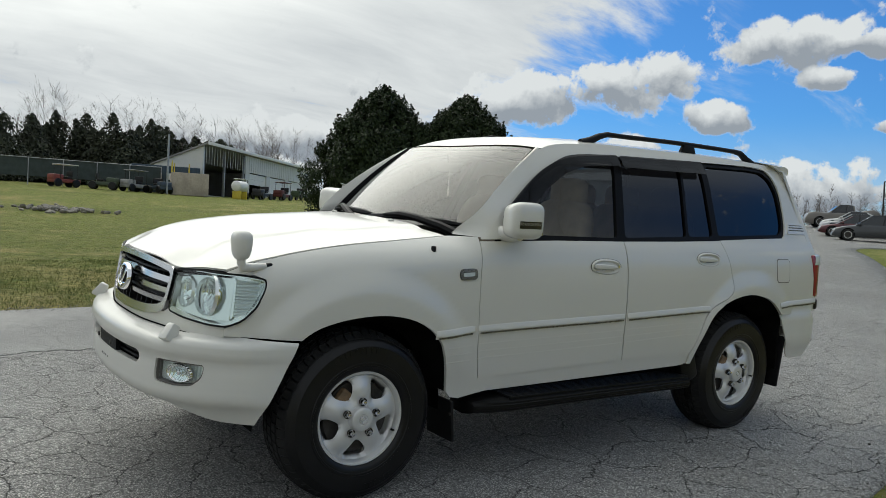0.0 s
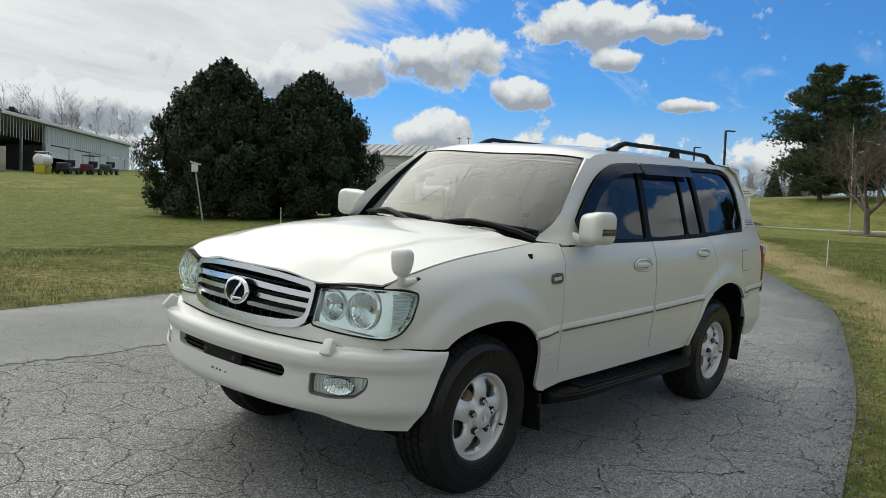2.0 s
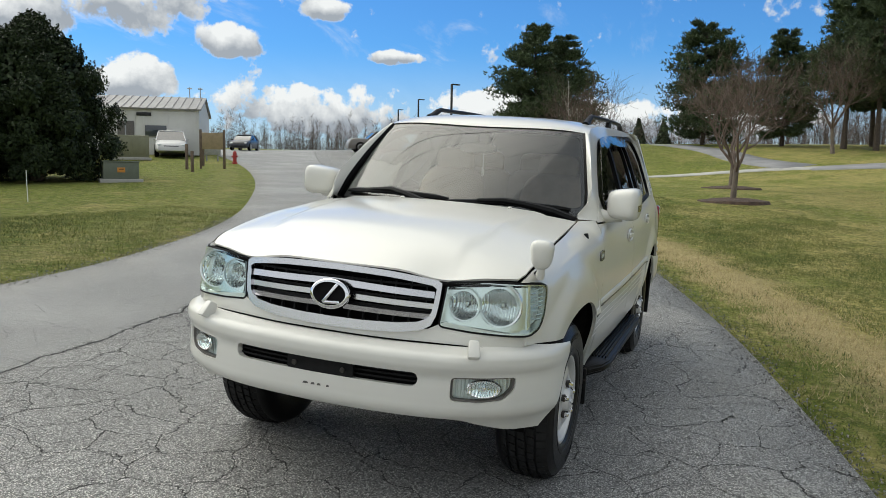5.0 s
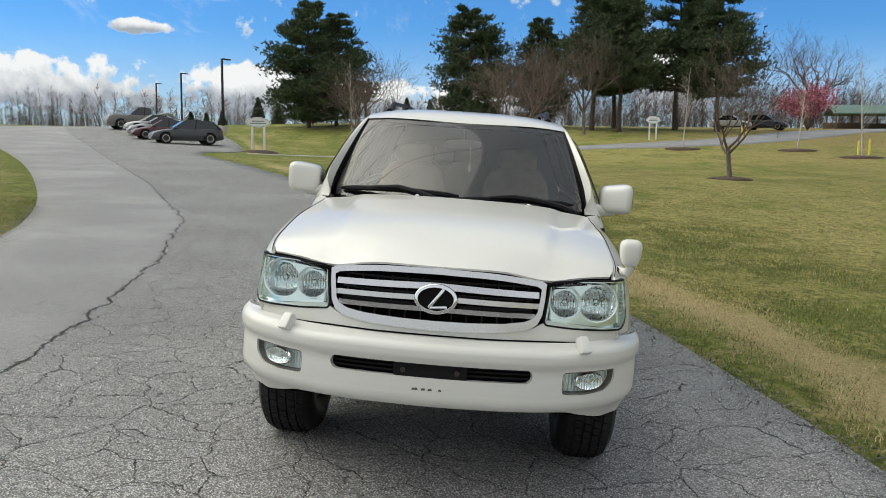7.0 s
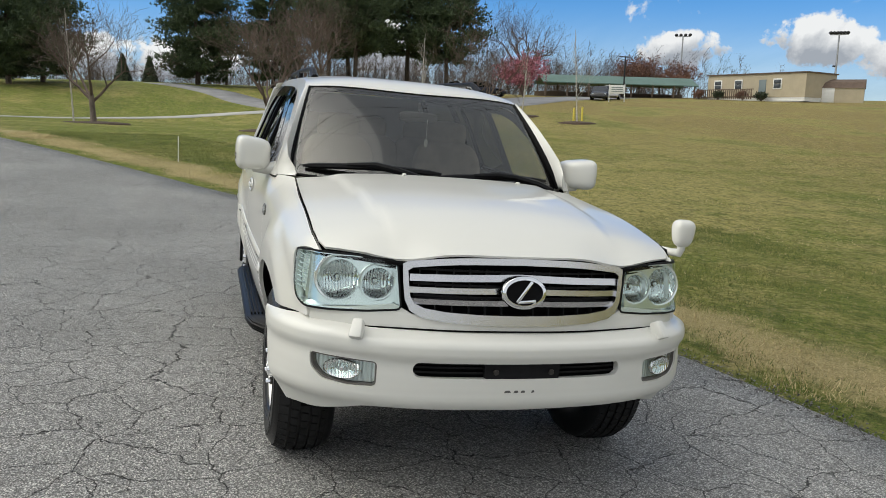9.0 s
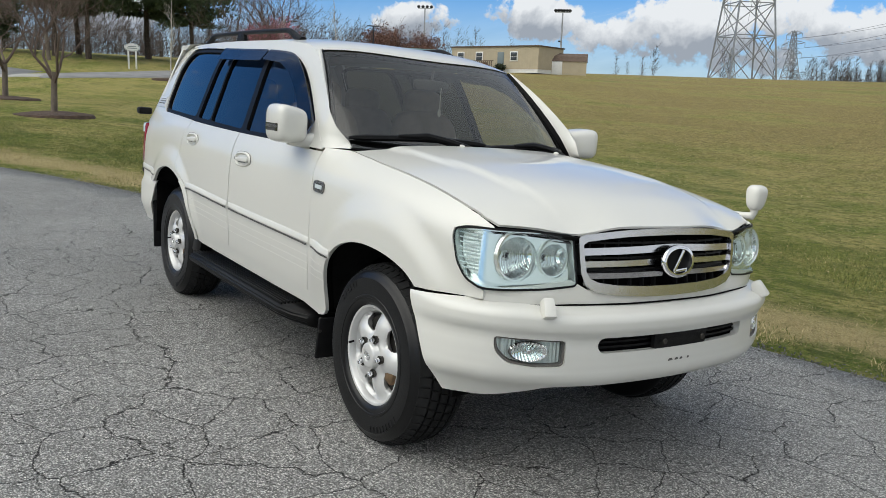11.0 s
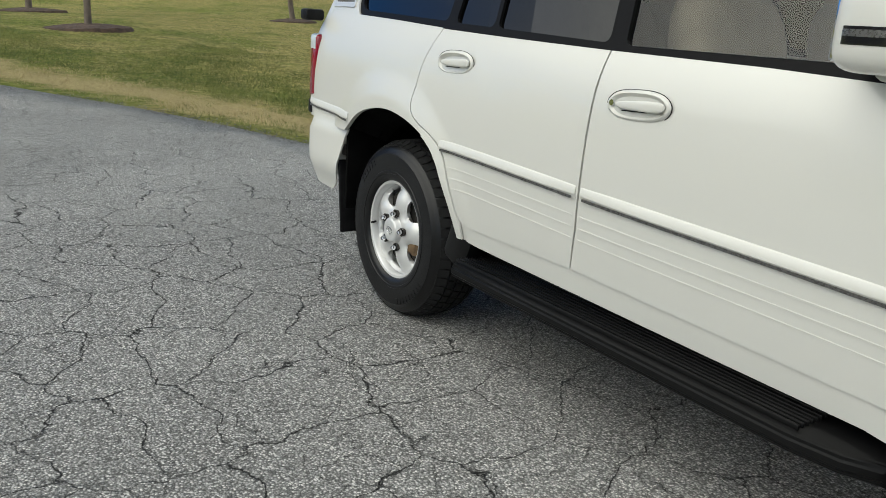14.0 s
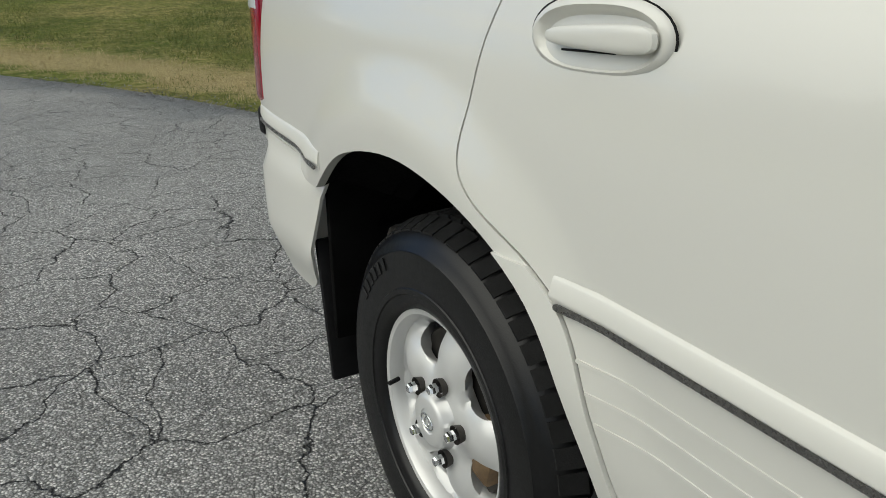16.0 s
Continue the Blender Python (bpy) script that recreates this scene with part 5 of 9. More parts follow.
# rims of the wheel arches, turned in
def arch_lip(line, s):
    bm = bmesh.new()
    v = [[bm.verts.new((x, s * (side_y(x, z) - d), z)) for d in (0.0, 0.018)] for x, z in line]
    for a, b in zip(v, v[1:]):
        bm.faces.new((a[0], b[0], b[1], a[1]))
    part("arch_lip", bm, PAINT_FLAT, car)
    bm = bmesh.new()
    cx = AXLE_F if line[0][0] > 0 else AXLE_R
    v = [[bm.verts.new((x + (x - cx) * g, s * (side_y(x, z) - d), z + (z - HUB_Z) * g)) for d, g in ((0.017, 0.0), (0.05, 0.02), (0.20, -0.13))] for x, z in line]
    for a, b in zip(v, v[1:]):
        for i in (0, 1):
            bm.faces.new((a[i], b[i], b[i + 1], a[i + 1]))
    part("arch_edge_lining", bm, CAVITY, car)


for s in (1, -1):
    arch_lip(FRONT_ARCH, s)
    arch_lip(REAR_ARCH, s)

# added black plates hide the bumper's pale inside, so the arch looks deeply shaded
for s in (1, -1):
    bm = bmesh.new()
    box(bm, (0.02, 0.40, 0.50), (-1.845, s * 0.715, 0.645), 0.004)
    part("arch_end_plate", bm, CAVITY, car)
# proud band between the rear arch and the door
BAND = [p for p in REAR_ARCH if p[1] < 0.866 and p[0] > -1.3] + [(x + 0.002, z) for x, z in DOOR_BACK[::-1] if 0.59 < z < 0.868 and -1.05 < x < -0.86] + [(-0.858, 0.56), (-0.855, 0.502)]
both_sides("arch_band", BAND, PAINT_FLAT, step=0.03, flange=0.008, lift=0.006)

# rear bumper and back
REAR_PLAN, REAR_LEN = nose_curve([(0, -2.41), (0.4, -2.40), (0.7, -2.375), (0.875, -2.32), (0.940, -2.22), (0.952, -2.0), (0.940, -1.82)])


def rear_fn(s, z):
    x, y, nx, ny = along(REAR_PLAN * np.array([1, -1]), REAR_LEN, s)
    o = -0.006 - 0.05 * step01((0.60 - z) / 0.16) - 0.02 * step01((z - 0.74) / 0.05)
    return (-(x + nx * o), y + ny * o, z)


SR = float(REAR_LEN[-1])
REAR_BUMPER = [(-SR, 0.812), (-SR + 0.012, 0.74), (-SR + 0.13, 0.50), (-SR + 0.2, 0.455), (-0.6, 0.47), (0.6, 0.47), (SR - 0.2, 0.455), (SR - 0.13, 0.50), (SR - 0.012, 0.74), (SR, 0.812), (SR - 0.4, 0.828), (0.6, 0.83), (-0.6, 0.83), (-SR + 0.4, 0.828)]
panel("rear_bumper", fillet(REAR_BUMPER, 0.02), rear_fn, PAINT_FLAT, car, step=0.05, flange=0.008, flip=True)


def back_fn(y, z):
    x = -2.29 + 0.035 * (y / 0.9) ** 4 * 2 + max(0.0, z - 1.2) * 0.30
    return (x, y, z)


panel("tailgate", [(-0.88, 0.78), (0.88, 0.78), (0.87, 1.2), (0.68, 1.78), (-0.68, 1.78), (-0.87, 1.2)], back_fn, PAINT, car, step=0.1, flange=0.02, flip=True)
for s in (1, -1):
    bm = bmesh.new()
    box(bm, (0.09, 0.05, 0.31), (-2.262, s * 0.884, 1.04), 0.02, pose(0, 0, 0, 0, 3, 0))
    lampb = part("tail_lamp", bm, RED, car)
    bm = bmesh.new()
    box(bm, (0.092, 0.042, 0.09), (-2.264, s * 0.889, 1.15), 0.02, pose(0, 0, 0, 0, 3, 0))
    part("reversing_lens", bm, CLEARRIB, lampb)
    bm = bmesh.new()
    box(bm, (0.06, 0.05, 0.075), (-2.30, s * 0.878, 0.835), 0.012)
    part("bumper_corner_step", bm, BLACK, car)
# black hinge end of the rear wing mirror on the right corner
bm = bmesh.new()
box(bm, (0.085, 0.10, 0.055), (-2.30, -0.90, 1.285), 0.015)
part("rear_mirror_mount", bm, BLACK, car)
# roof spoiler
bm = bmesh.new()
prev = None
for k in range(13):
    y = -0.66 + 1.32 * k / 12
    e = abs(y) / 0.66
    x0, x1 = -1.93 - 0.02 * e, -2.235 + 0.05 * e**4
    z0 = roof_fn(x0, y / 0.68)[2]
    d = 0.055 * e**3
    ring = [bm.verts.new((px, y, pz)) for px, pz in ((x0, z0 + 0.004), (x0 - 0.12, 1.862 - d), (x1 + 0.05, 1.866 - d), (x1 + 0.012, 1.856 - d), (x1, 1.836 - d), (x1 + 0.008, 1.806 - d), (-2.12, 1.79 - d * 0.6))]
    if prev:
        for i in range(7):
            bm.faces.new((prev[i], prev[(i + 1) % 7], ring[(i + 1) % 7], ring[i]))
    else:
        bm.faces.new(ring)
    prev = ring
bm.faces.new(prev[::-1])
bmesh.ops.recalc_face_normals(bm, faces=bm.faces)
part("roof_spoiler", bm, PAINT, car, sharp=50)

# ---- side windows ----
F_GLASS = [(0.62, 1.262), (0.60, 1.36), (0.372, 1.545), (0.195, 1.640), (0.016, 1.688), (-0.298, 1.714), (-0.186, 1.262)]
R_GLASS = [(-0.352, 1.718), (-0.908, 1.732), (-0.808, 1.285), (-0.246, 1.266)]
V_GLASS = [(-0.926, 1.732), (-1.132, 1.740), (-1.078, 1.293), (-0.824, 1.286)]
Q_GLASS = [(-1.185, 1.748), (-1.68, 1.762), (-1.85, 1.757), (-1.93, 1.715), (-1.962, 1.62), (-1.955, 1.50), (-1.93, 1.39), (-1.90, 1.345), (-1.86, 1.322), (-1.13, 1.297)]
for nm, o, mt in (("front_window", F_GLASS, TINTED), ("rear_window", R_GLASS, DARKTINT), ("vent_window", V_GLASS, DARKTINT), ("quarter_window", Q_GLASS, DARKTINT)):
    both_sides(nm, fillet(o, 0.03), mt, step=0.08, flange=0.0, lift=-0.022)
OPEN = [(0.69, 1.228)] + [p for p in WINDOW_LINE] + BELT[::-1][1:-1]
both_sides("window_frame", OPEN, BLACKTRIM, holes=[fillet(inset(o, 0.004), 0.03) for o in (F_GLASS, R_GLASS, V_GLASS, Q_GLASS)], step=0.06, flange=0.025, lift=-0.010)
# smoked rain visors over the doors
VIS_F = spline2([(0.655, 1.345), (0.60, 1.40), (0.372, 1.578), (0.195, 1.672), (0.016, 1.718), (-0.325, 1.742)], 4) + [(-0.318, 1.680), (-0.02, 1.657), (0.16, 1.602), (0.33, 1.502), (0.56, 1.315), (0.62, 1.29)]
VIS_R = [(-0.345, 1.742), (-0.75, 1.755), (-1.150, 1.768), (-1.135, 1.690), (-0.74, 1.680), (-0.335, 1.672)]


def visor_fn(x, z):
    return (x, side_y(x, z) + 0.010 + 0.022 * step01((1.76 - z) / 0.12), z)


for o in (VIS_F, VIS_R):
    both_sides("rain_visor", fillet(o, 0.015), SMOKE, "smoked acrylic rain visor", fn=visor_fn, step=0.06, flange=0.004)
# louvred vents behind the quarter glass
VENT = fillet([(-1.985, 1.405), (-2.185, 1.405), (-2.215, 1.330), (-1.955, 1.330)], 0.015)
both_sides("pillar_vent", VENT, ALLOY, "grey louvred pillar vent", holes=[fillet(inset(VENT, 0.012), 0.003)], step=0.04, flange=0.01, lift=0.006)
both_sides("vent_backing", VENT, TRIM, step=0.05, flange=0, lift=0.001)
for k in range(3):
    z = 1.347 + 0.018 * k
    side_strip("vent_louvre", [(-1.975 - 0.006 * k, z), (-2.195 + 0.004 * k, z)], 0.005, ALLOY, 0.006, 0.006)
# fuel flap on the near side
panel("fuel_gap", fillet([(-1.72, 1.162), (-1.89, 1.163), (-1.89, 0.999), (-1.725, 1.0)], 0.03), side_fn, TRIM, car, step=0.05, flange=0, flip=True, lift=0.0012)
panel("fuel_flap", fillet([(-1.725, 1.157), (-1.885, 1.158), (-1.885, 1.004), (-1.73, 1.005)], 0.03), side_fn, PAINT, car, step=0.05, flange=0.01, flip=True, lift=0.0025)


def blob(bm, centre, radii, power=2.6, nu=20, nv=12, shape=None):
    """A rounded pillow; shape may move its points."""
    rings = []
    for j in range(nv + 1):
        t = math.pi * j / nv - math.pi / 2
        ring = []
        for i in range(nu):
            a = 2 * math.pi * i / nu
            f = lambda c: math.copysign(abs(c) ** (2 / power), c)
            p = Vector((radii[0] * f(math.cos(t)) * f(math.cos(a)), radii[1] * f(math.cos(t)) * f(math.sin(a)), radii[2] * f(math.sin(t))))
            if shape:
                p = shape(p)
            ring.append(bm.verts.new(Vector(centre) + p))
        rings.append(ring)
    for p, q in zip(rings, rings[1:]):
        for k in range(nu):
            bm.faces.new((p[k], p[(k + 1) % nu], q[(k + 1) % nu], q[k]))
    bmesh.ops.remove_doubles(bm, verts=bm.verts, dist=1e-5)


# door handles
def handle(x, z, s, yaw):
    y = side_y(x, z)
    lean = (side_y(x, z + 0.04) - side_y(x, z - 0.04)) / 0.08
    turn = (side_y(x + 0.1, z) - side_y(x - 0.1, z)) / 0.2
    m = Matrix(((1, 0, 0, x), (turn * s, 0, s, s * y), (0, 1, 0, z), (0, 0, 0, 1)))
    m = m @ pose(0, 0, 0, 0, 0, yaw) @ Matrix.Diagonal((1.08, 1.08, 1.0, 1.0))
    cup = thing("door_handle", m, "", "")
    cup.parent = car
    bm = bmesh.new()
    rings = []
    for k, (ra, rb, h) in enumerate(((0.107, 0.040, 0.0), (0.105, 0.038, 0.006), (0.097, 0.033, 0.009), (0.088, 0.028, 0.003), (0.075, 0.020, -0.010))):
        rings.append([bm.verts.new((ra * math.copysign(abs(math.cos(t)) ** 0.7, math.cos(t)), rb * math.sin(t), h)) for t in np.linspace(0, 2 * math.pi, 36, endpoint=False).tolist()])
    for p, q in zip(rings, rings[1:]):
        for k in range(36):
            bm.faces.new((p[k], p[(k + 1) % 36], q[(k + 1) % 36], q[k]))
    bm.faces.new(rings[-1])
    bmesh.ops.recalc_face_normals(bm, faces=bm.faces)
    part("handle_cup", bm, PAINT_FLAT, cup, sharp=60)
    bm = bmesh.new()
    for k in range(36):
        t0, t1 = 2 * math.pi * k / 36, 2 * math.pi * (k + 1) / 36
        q = []
        for t in (t0, t1):
            for f in (1.0, 1.035):
                q.append(bm.verts.new((0.107 * f * math.copysign(abs(math.cos(t)) ** 0.7, math.cos(t)), 0.040 * (f * 1.03) * math.sin(t), 0.0015)))
        bm.faces.new((q[0], q[1], q[3], q[2]))
    part("gasket", bm, BLACK, cup)
    bm = bmesh.new()
    blob(bm, (0.012, 0.001, 0.013), (0.083, 0.013, 0.009), 3.2, 24, 10, lambda p: Vector((p.x, p.y * (1.0 + 0.25 * p.x / 0.08), p.z)))
    part("grip", bm, PAINT_FLAT, cup)
    bm = bmesh.new()
    box(bm, (0.085, 0.0025, 0.004), (-0.012, -0.0142, 0.003), 0.001)
    part("grip_gap", bm, BLACK, cup)
    if abs(x) < 0.3:
        bm = bmesh.new()
        lathe(bm, [(0.0, 0.010), (0.008, 0.010), (0.009, 0.006)], Matrix.Translation((-0.088 , 0.004, 0)), 14)
        part("key_lock", bm, CHROME, cup)


for s in (1, -1):
    handle(-0.045, 1.102, s, 2 if s > 0 else 2)
    handle(-0.955, 1.150, s, 2)
    # side repeater in a chrome frame
    rep = fillet([(0.838, 1.034), (0.938, 1.030), (0.940, 1.082), (0.838, 1.087)], 0.022)
    k = 0 if s > 0 else 1
    fn = side_fn if s > 0 else mirrored(side_fn)
    rp = panel("side_repeater", rep, fn, STRIPE, car, holes=[inset(rep, 0.013)], step=0.03, flange=0.01, flip=s > 0, lift=0.008)
    panel("repeater_backing", inset(rep, -0.0015), fn, BLACK, rp, step=0.03, flange=0, flip=s > 0, lift=0.001)
    panel("repeater_lens", fillet(inset(rep, 0.0165), 0.006), fn, CLEARRIB, rp, step=0.03, flange=0.006, flip=s > 0, lift=0.008)

# mirrors


for s in (1, -1):
    bm = bmesh.new()

    def mirror_shape(p):
        # fuller at the outer end, swept back at the root, flat towards the rear
        k = (p.y * s + 0.100) / 0.20
        x = p.x * (0.75 + 0.25 * k) if p.x > 0 else p.x * 0.80
        return Vector((x - 0.05 * (1 - k) + 0.05 * k * (1 - k), p.y, p.z * (0.80 + 0.2 * k) + 0.012 * k))

    blob(bm, (0.635, s * 0.972, 1.328), (0.122, 0.095, 0.098), 4.2, 32, 18, mirror_shape)
    mir = part("door_mirror", bm, PAINT, car, "white door mirror with a clear turn signal", sharp=70)
    bm = bmesh.new()
    box(bm, (0.012, 0.140, 0.135), (0.545, s * 0.972, 1.333), 0.006)
    part("mirror_glass", bm, CHROME, mir)
    bm = bmesh.new()
    tube(bm, [(0.66, s * 0.80, 1.268), (0.64, s * 0.88, 1.255), (0.63, s * 0.97, 1.262)], [0.048, 0.036, 0.03], 12)
    part("mirror_arm", bm, PAINT, mir)
    def mirror_band(z0, z1, inner, grow):
        # a slice of the housing, a little proud of it, on its outer front
        band = bmesh.new()
        blob(band, (0.635, s * 0.972, 1.328), (0.122 * grow, 0.095 * grow, 0.098 * grow), 4.2, 40, 28, mirror_shape)
        for co, no in (((0, 0, z0), (0, 0, -1)), ((0, 0, z1), (0, 0, 1)), ((0, s * inner, 0), (0, -s, 0)), ((0.575, 0, 0), (-1, 0, 0)), ((0.715, 0, 0), (1, 0, 0))):
            bmesh.ops.bisect_plane(band, geom=band.verts[:] + band.edges[:] + band.faces[:], plane_co=co, plane_no=no, clear_outer=True)
        return band

    part("turn_signal", mirror_band(1.300, 1.336, 1.015, 1.012), GLOSSBLACK, mir)
    part("signal_strip", mirror_band(1.316, 1.330, 1.02, 1.022), STRIPE, mir)

both_sides("mirror_sail", fillet([(0.60, 1.236), (0.795, 1.228), (0.70, 1.315), (0.625, 1.385)], 0.02), PAINT, step=0.05, flange=0.006, lift=0.002)
# fender mirror on a short arm
bm = bmesh.new()


def wing_shape(p):
    k = (p.z + 0.06) / 0.12
    return Vector((p.x * (0.75 + 0.25 * k), p.y * (0.72 + 0.28 * k), p.z))


blob(bm, (2.02, 0.845, 1.172), (0.045, 0.055, 0.062), 3.0, 20, 12, wing_shape)
fm = part("fender_mirror", bm, PAINT_FLAT, car, "small white auxiliary mirror on the front wing")
bm = bmesh.new()
tube(bm, [(2.02, 0.845, 1.125), (2.018, 0.845, 1.100), (2.012, 0.842, 1.082), (1.97, 0.830, 1.078), (1.90, 0.815, 1.082)], [0.018, 0.018, 0.020, 0.018, 0.014], 10)
part("mirror_arm", bm, PAINT_FLAT, fm)
bm = bmesh.new()
box(bm, (0.10, 0.035, 0.022), (1.915, 0.812, 1.082), 0.01, pose(0, 0, 0, 0, 6, 6))
part("arm_gasket", bm, BLACK, fm)
# aerial stub
bm = bmesh.new()
tube(bm, [(1.064, 0.845, 1.150), (1.066, 0.852, 1.165), (1.062, 0.848, 1.186)], [0.008, 0.014, 0.012], 8)
part("aerial_base", bm, BLACK, car)

# ---- roof rails ----
for s in (1, -1):
    bm = bmesh.new()
    line = []
    for k in range(25):
        u = k / 24
        x = -0.14 - 1.74 * u
        zr = roof_fn(x, 0.88)[2]
        lift = 0.062 * step01(u / 0.13) * step01((1 - u) / 0.10)
        line.append((x, s * (roof_fn(x, 0.88)[1]), zr + lift - 0.008))
    rad = [0.015 + 0.011 * (1 - step01(min(k, 24 - k) / 4)) for k in range(25)]
    tube(bm, line, rad, 10)
    rail = part("roof_rail", bm, BLACK, car)
    bm = bmesh.new()
    x = -1.14
    z, y = roof_fn(x, 0.88)[2], s * roof_fn(x, 0.88)[1]
    box(bm, (0.13, 0.030, 0.066), (x, y, z + 0.022), 0.008)
    for v in bm.verts:
        # the foot spreads towards the roof
        v.co.x = x + (v.co.x - x) * (1.25 - 0.5 * (v.co.z - z + 0.011) / 0.066)
    part("rail_foot", bm, BLACK, rail)

# ---- running boards, mud flaps ----
for s in (1, -1):
    bm = bmesh.new()
    prof = [(0.70, 0.425), (0.95, 0.418), (0.972, 0.405), (0.972, 0.372), (0.95, 0.355), (0.72, 0.36)]
    rings = []
    for x, k in ((-0.93, 0.0), (-0.90, 0.75), (-0.84, 1.0), (0.58, 1.0), (0.70, 0.90), (0.77, 0.68), (0.79, 0.45)):
        rings.append([bm.verts.new((x, s * (0.70 + (y - 0.70) * (k if y > 0.71 else 1)), z - 0.045 * (1 - k) * (x > 0))) for y, z in prof])
    for a, b in zip(rings, rings[1:]):
        for i in range(6):
            bm.faces.new((a[i], a[(i + 1) % 6], b[(i + 1) % 6], b[i]))
    bm.faces.new(rings[0])
    bm.faces.new(rings[-1][::-1])
    bmesh.ops.recalc_face_normals(bm, faces=bm.faces)
    bmesh.ops.bevel(bm, geom=[e for e in bm.edges if abs(e.verts[0].co.x - e.verts[1].co.x) > 0.04], offset=0.008, segments=2, affect="EDGES")
    board = part("running_board", bm, BOARD, car, "ribbed black running board")
    for k in range(11):
        bm = bmesh.new()
        box(bm, (1.44, 0.009, 0.016), (-0.13, s * (0.745 + 0.0195 * k), 0.4275 - 0.0005 * k), 0.003)
        part("tread_rib", bm, BOARD, board)
    bm = bmesh.new()
    box(bm, (0.16, 0.10, 0.22), (-0.90, s * 0.86, 0.48), 0.03, pose(0, 0, 0, 0, 20, 0))
    part("board_end", bm, BOARD, board)
    for x, z0, z1, tilt in ((0.905, 0.425, 0.215, 6), (-1.90, 0.62, 0.265, -8)):
        bm = bmesh.new()
        w = 0.19
        box(bm, (0.02, w + 0.03, z0 - z1), (x, s * ((0.895 if x > 0 else 0.925) - w / 2 - 0.02), (z0 + z1) / 2), 0.008, pose(0, 0, 0, 0, tilt, 0))
        fl = part("mud_flap", bm, BLACK, car)
        for z in (0.42, 0.36):
            bm = bmesh.new()
            lathe(bm, [(0, 0.004), (0.008, 0.003), (0.01, 0.0)], Matrix.Translation((x + 0.012, s * 0.88, z)) @ pose(0, 0, 0, 0, 90, 0), 8)
            part("flap_screw", bm, DARKMETAL, fl)

# ---- wipers ----
for u0, v0, u1, v1, up in ((-0.90, 0.065, 0.02, 0.105, 0.78), (-0.02, 0.075, 0.88, 0.06, 0.22)):
    a, b = Vector(screen_fn(u0, v0)), Vector(screen_fn(u1, v1))
    n = Vector((0.64, 0, 0.77))
    line = [Vector(screen_fn(u0 + (u1 - u0) * k / 10, v0 + (v1 - v0) * k / 10)) + n * (0.018 + 0.026 * math.sin(math.pi * k / 10)) for k in range(11)]
    bm = bmesh.new()
    tube(bm, line, [0.008] + [0.016] * 9 + [0.008], 6)
    blade = part("wiper_blade", bm, BLACK, car)
    bm = bmesh.new()
    foot = Vector(screen_fn(u1 + 0.02, -0.035)) + n * 0.012
    mid = line[5] + n * 0.018
    tube(bm, [foot, foot.lerp(mid, 0.3) + n * 0.022, foot.lerp(mid, 0.7) + n * 0.018, mid, line[3] + n * 0.012], [0.026, 0.024, 0.020, 0.018, 0.010], 8)
    part("wiper_arm", bm, BLACK, blade)
for y in (-0.22, 0.42):
    bm = bmesh.new()
    p = hood_fn(1.05, y)
    blob(bm, (p[0], p[1], p[2] + 0.004), (0.016, 0.012, 0.008), 2.2, 10, 6)
    part("washer_jet", bm, PAINT_FLAT, car)

# ---- cabin ----


def seat(x, y, back=True, scale=1.0):
    st = thing("seat", Matrix.Translation((x, y, 0)), "", "")
    st.parent = car
    bm = bmesh.new()
    blob(bm, (0.05, 0, 0.82), (0.28, 0.26, 0.10), 4.0)
    part("cushion", bm, BEIGE, st)
    bm = bmesh.new()
    blob(bm, (-0.22, 0, 1.12), (0.09, 0.25, 0.34), 4.0, shape=lambda p: Vector((p.x - 0.22 * (p.z), p.y * (1 - 0.15 * max(0, p.z)), p.z)))
    part("backrest", bm, BEIGE, st)
    bm = bmesh.new()
    blob(bm, (-0.31, 0, 1.50), (0.055, 0.14, 0.095), 3.5)
    part("headrest", bm, BEIGE, st)
    bm = bmesh.new()
    for d in (-0.06, 0.06):
        tube(bm, [(-0.30, d, 1.38), (-0.31, d, 1.47)], 0.007, 6)
    part("headrest_post", bm, DARKMETAL, st)


for x, y in ((0.05, 0.38), (0.05, -0.38), (-0.85, 0.42), (-0.85, -0.42), (-0.85, 0.0)):
    seat(x, y)
bm = bmesh.new()
blob(bm, (0.70, 0, 1.02), (0.22, 0.74, 0.16), 5.0, 28, 12)
part("dashboard", bm, TRIM, car, "grey dashboard")
bm = bmesh.new()
box(bm, (3.2, 1.55, 0.06), (-0.6, 0, 0.62), 0.02)
part("cabin_floor", bm, TRIM, car)
bm = bmesh.new()
pts = [Vector((0.42, -0.38, 1.13)) + pose(0, 0, 0, 0, -62, 0).to_3x3() @ Vector((0.185 * math.cos(a), 0.185 * math.sin(a), 0)) for a in np.linspace(0, 2 * math.pi, 33).tolist()]
tube(bm, pts, 0.015, 8, False)
tube(bm, [(0.42, -0.38, 1.13), (0.60, -0.38, 1.05)], 0.03, 8)
for a in (0.2, 2.94, 4.7):
    tube(bm, [Vector((0.42, -0.38, 1.13)), Vector((0.42, -0.38, 1.13)) + pose(0, 0, 0, 0, -62, 0).to_3x3() @ Vector((0.18 * math.sin(a), 0.18 * math.cos(a), 0))], 0.012, 6)
part("steering_wheel", bm, TRIM, car)
bm = bmesh.new()
blob(bm, (0.40, 0.0, 1.60), (0.02, 0.12, 0.032), 4.0)
tube(bm, [(0.40, 0, 1.61), (0.41, 0, 1.685)], 0.008, 6)
part("rear_view_mirror", bm, TRIM, car)
bm = bmesh.new()
tube(bm, [(0.43, 0.05, 1.59), (0.43, 0.05, 1.47)], 0.002, 5)
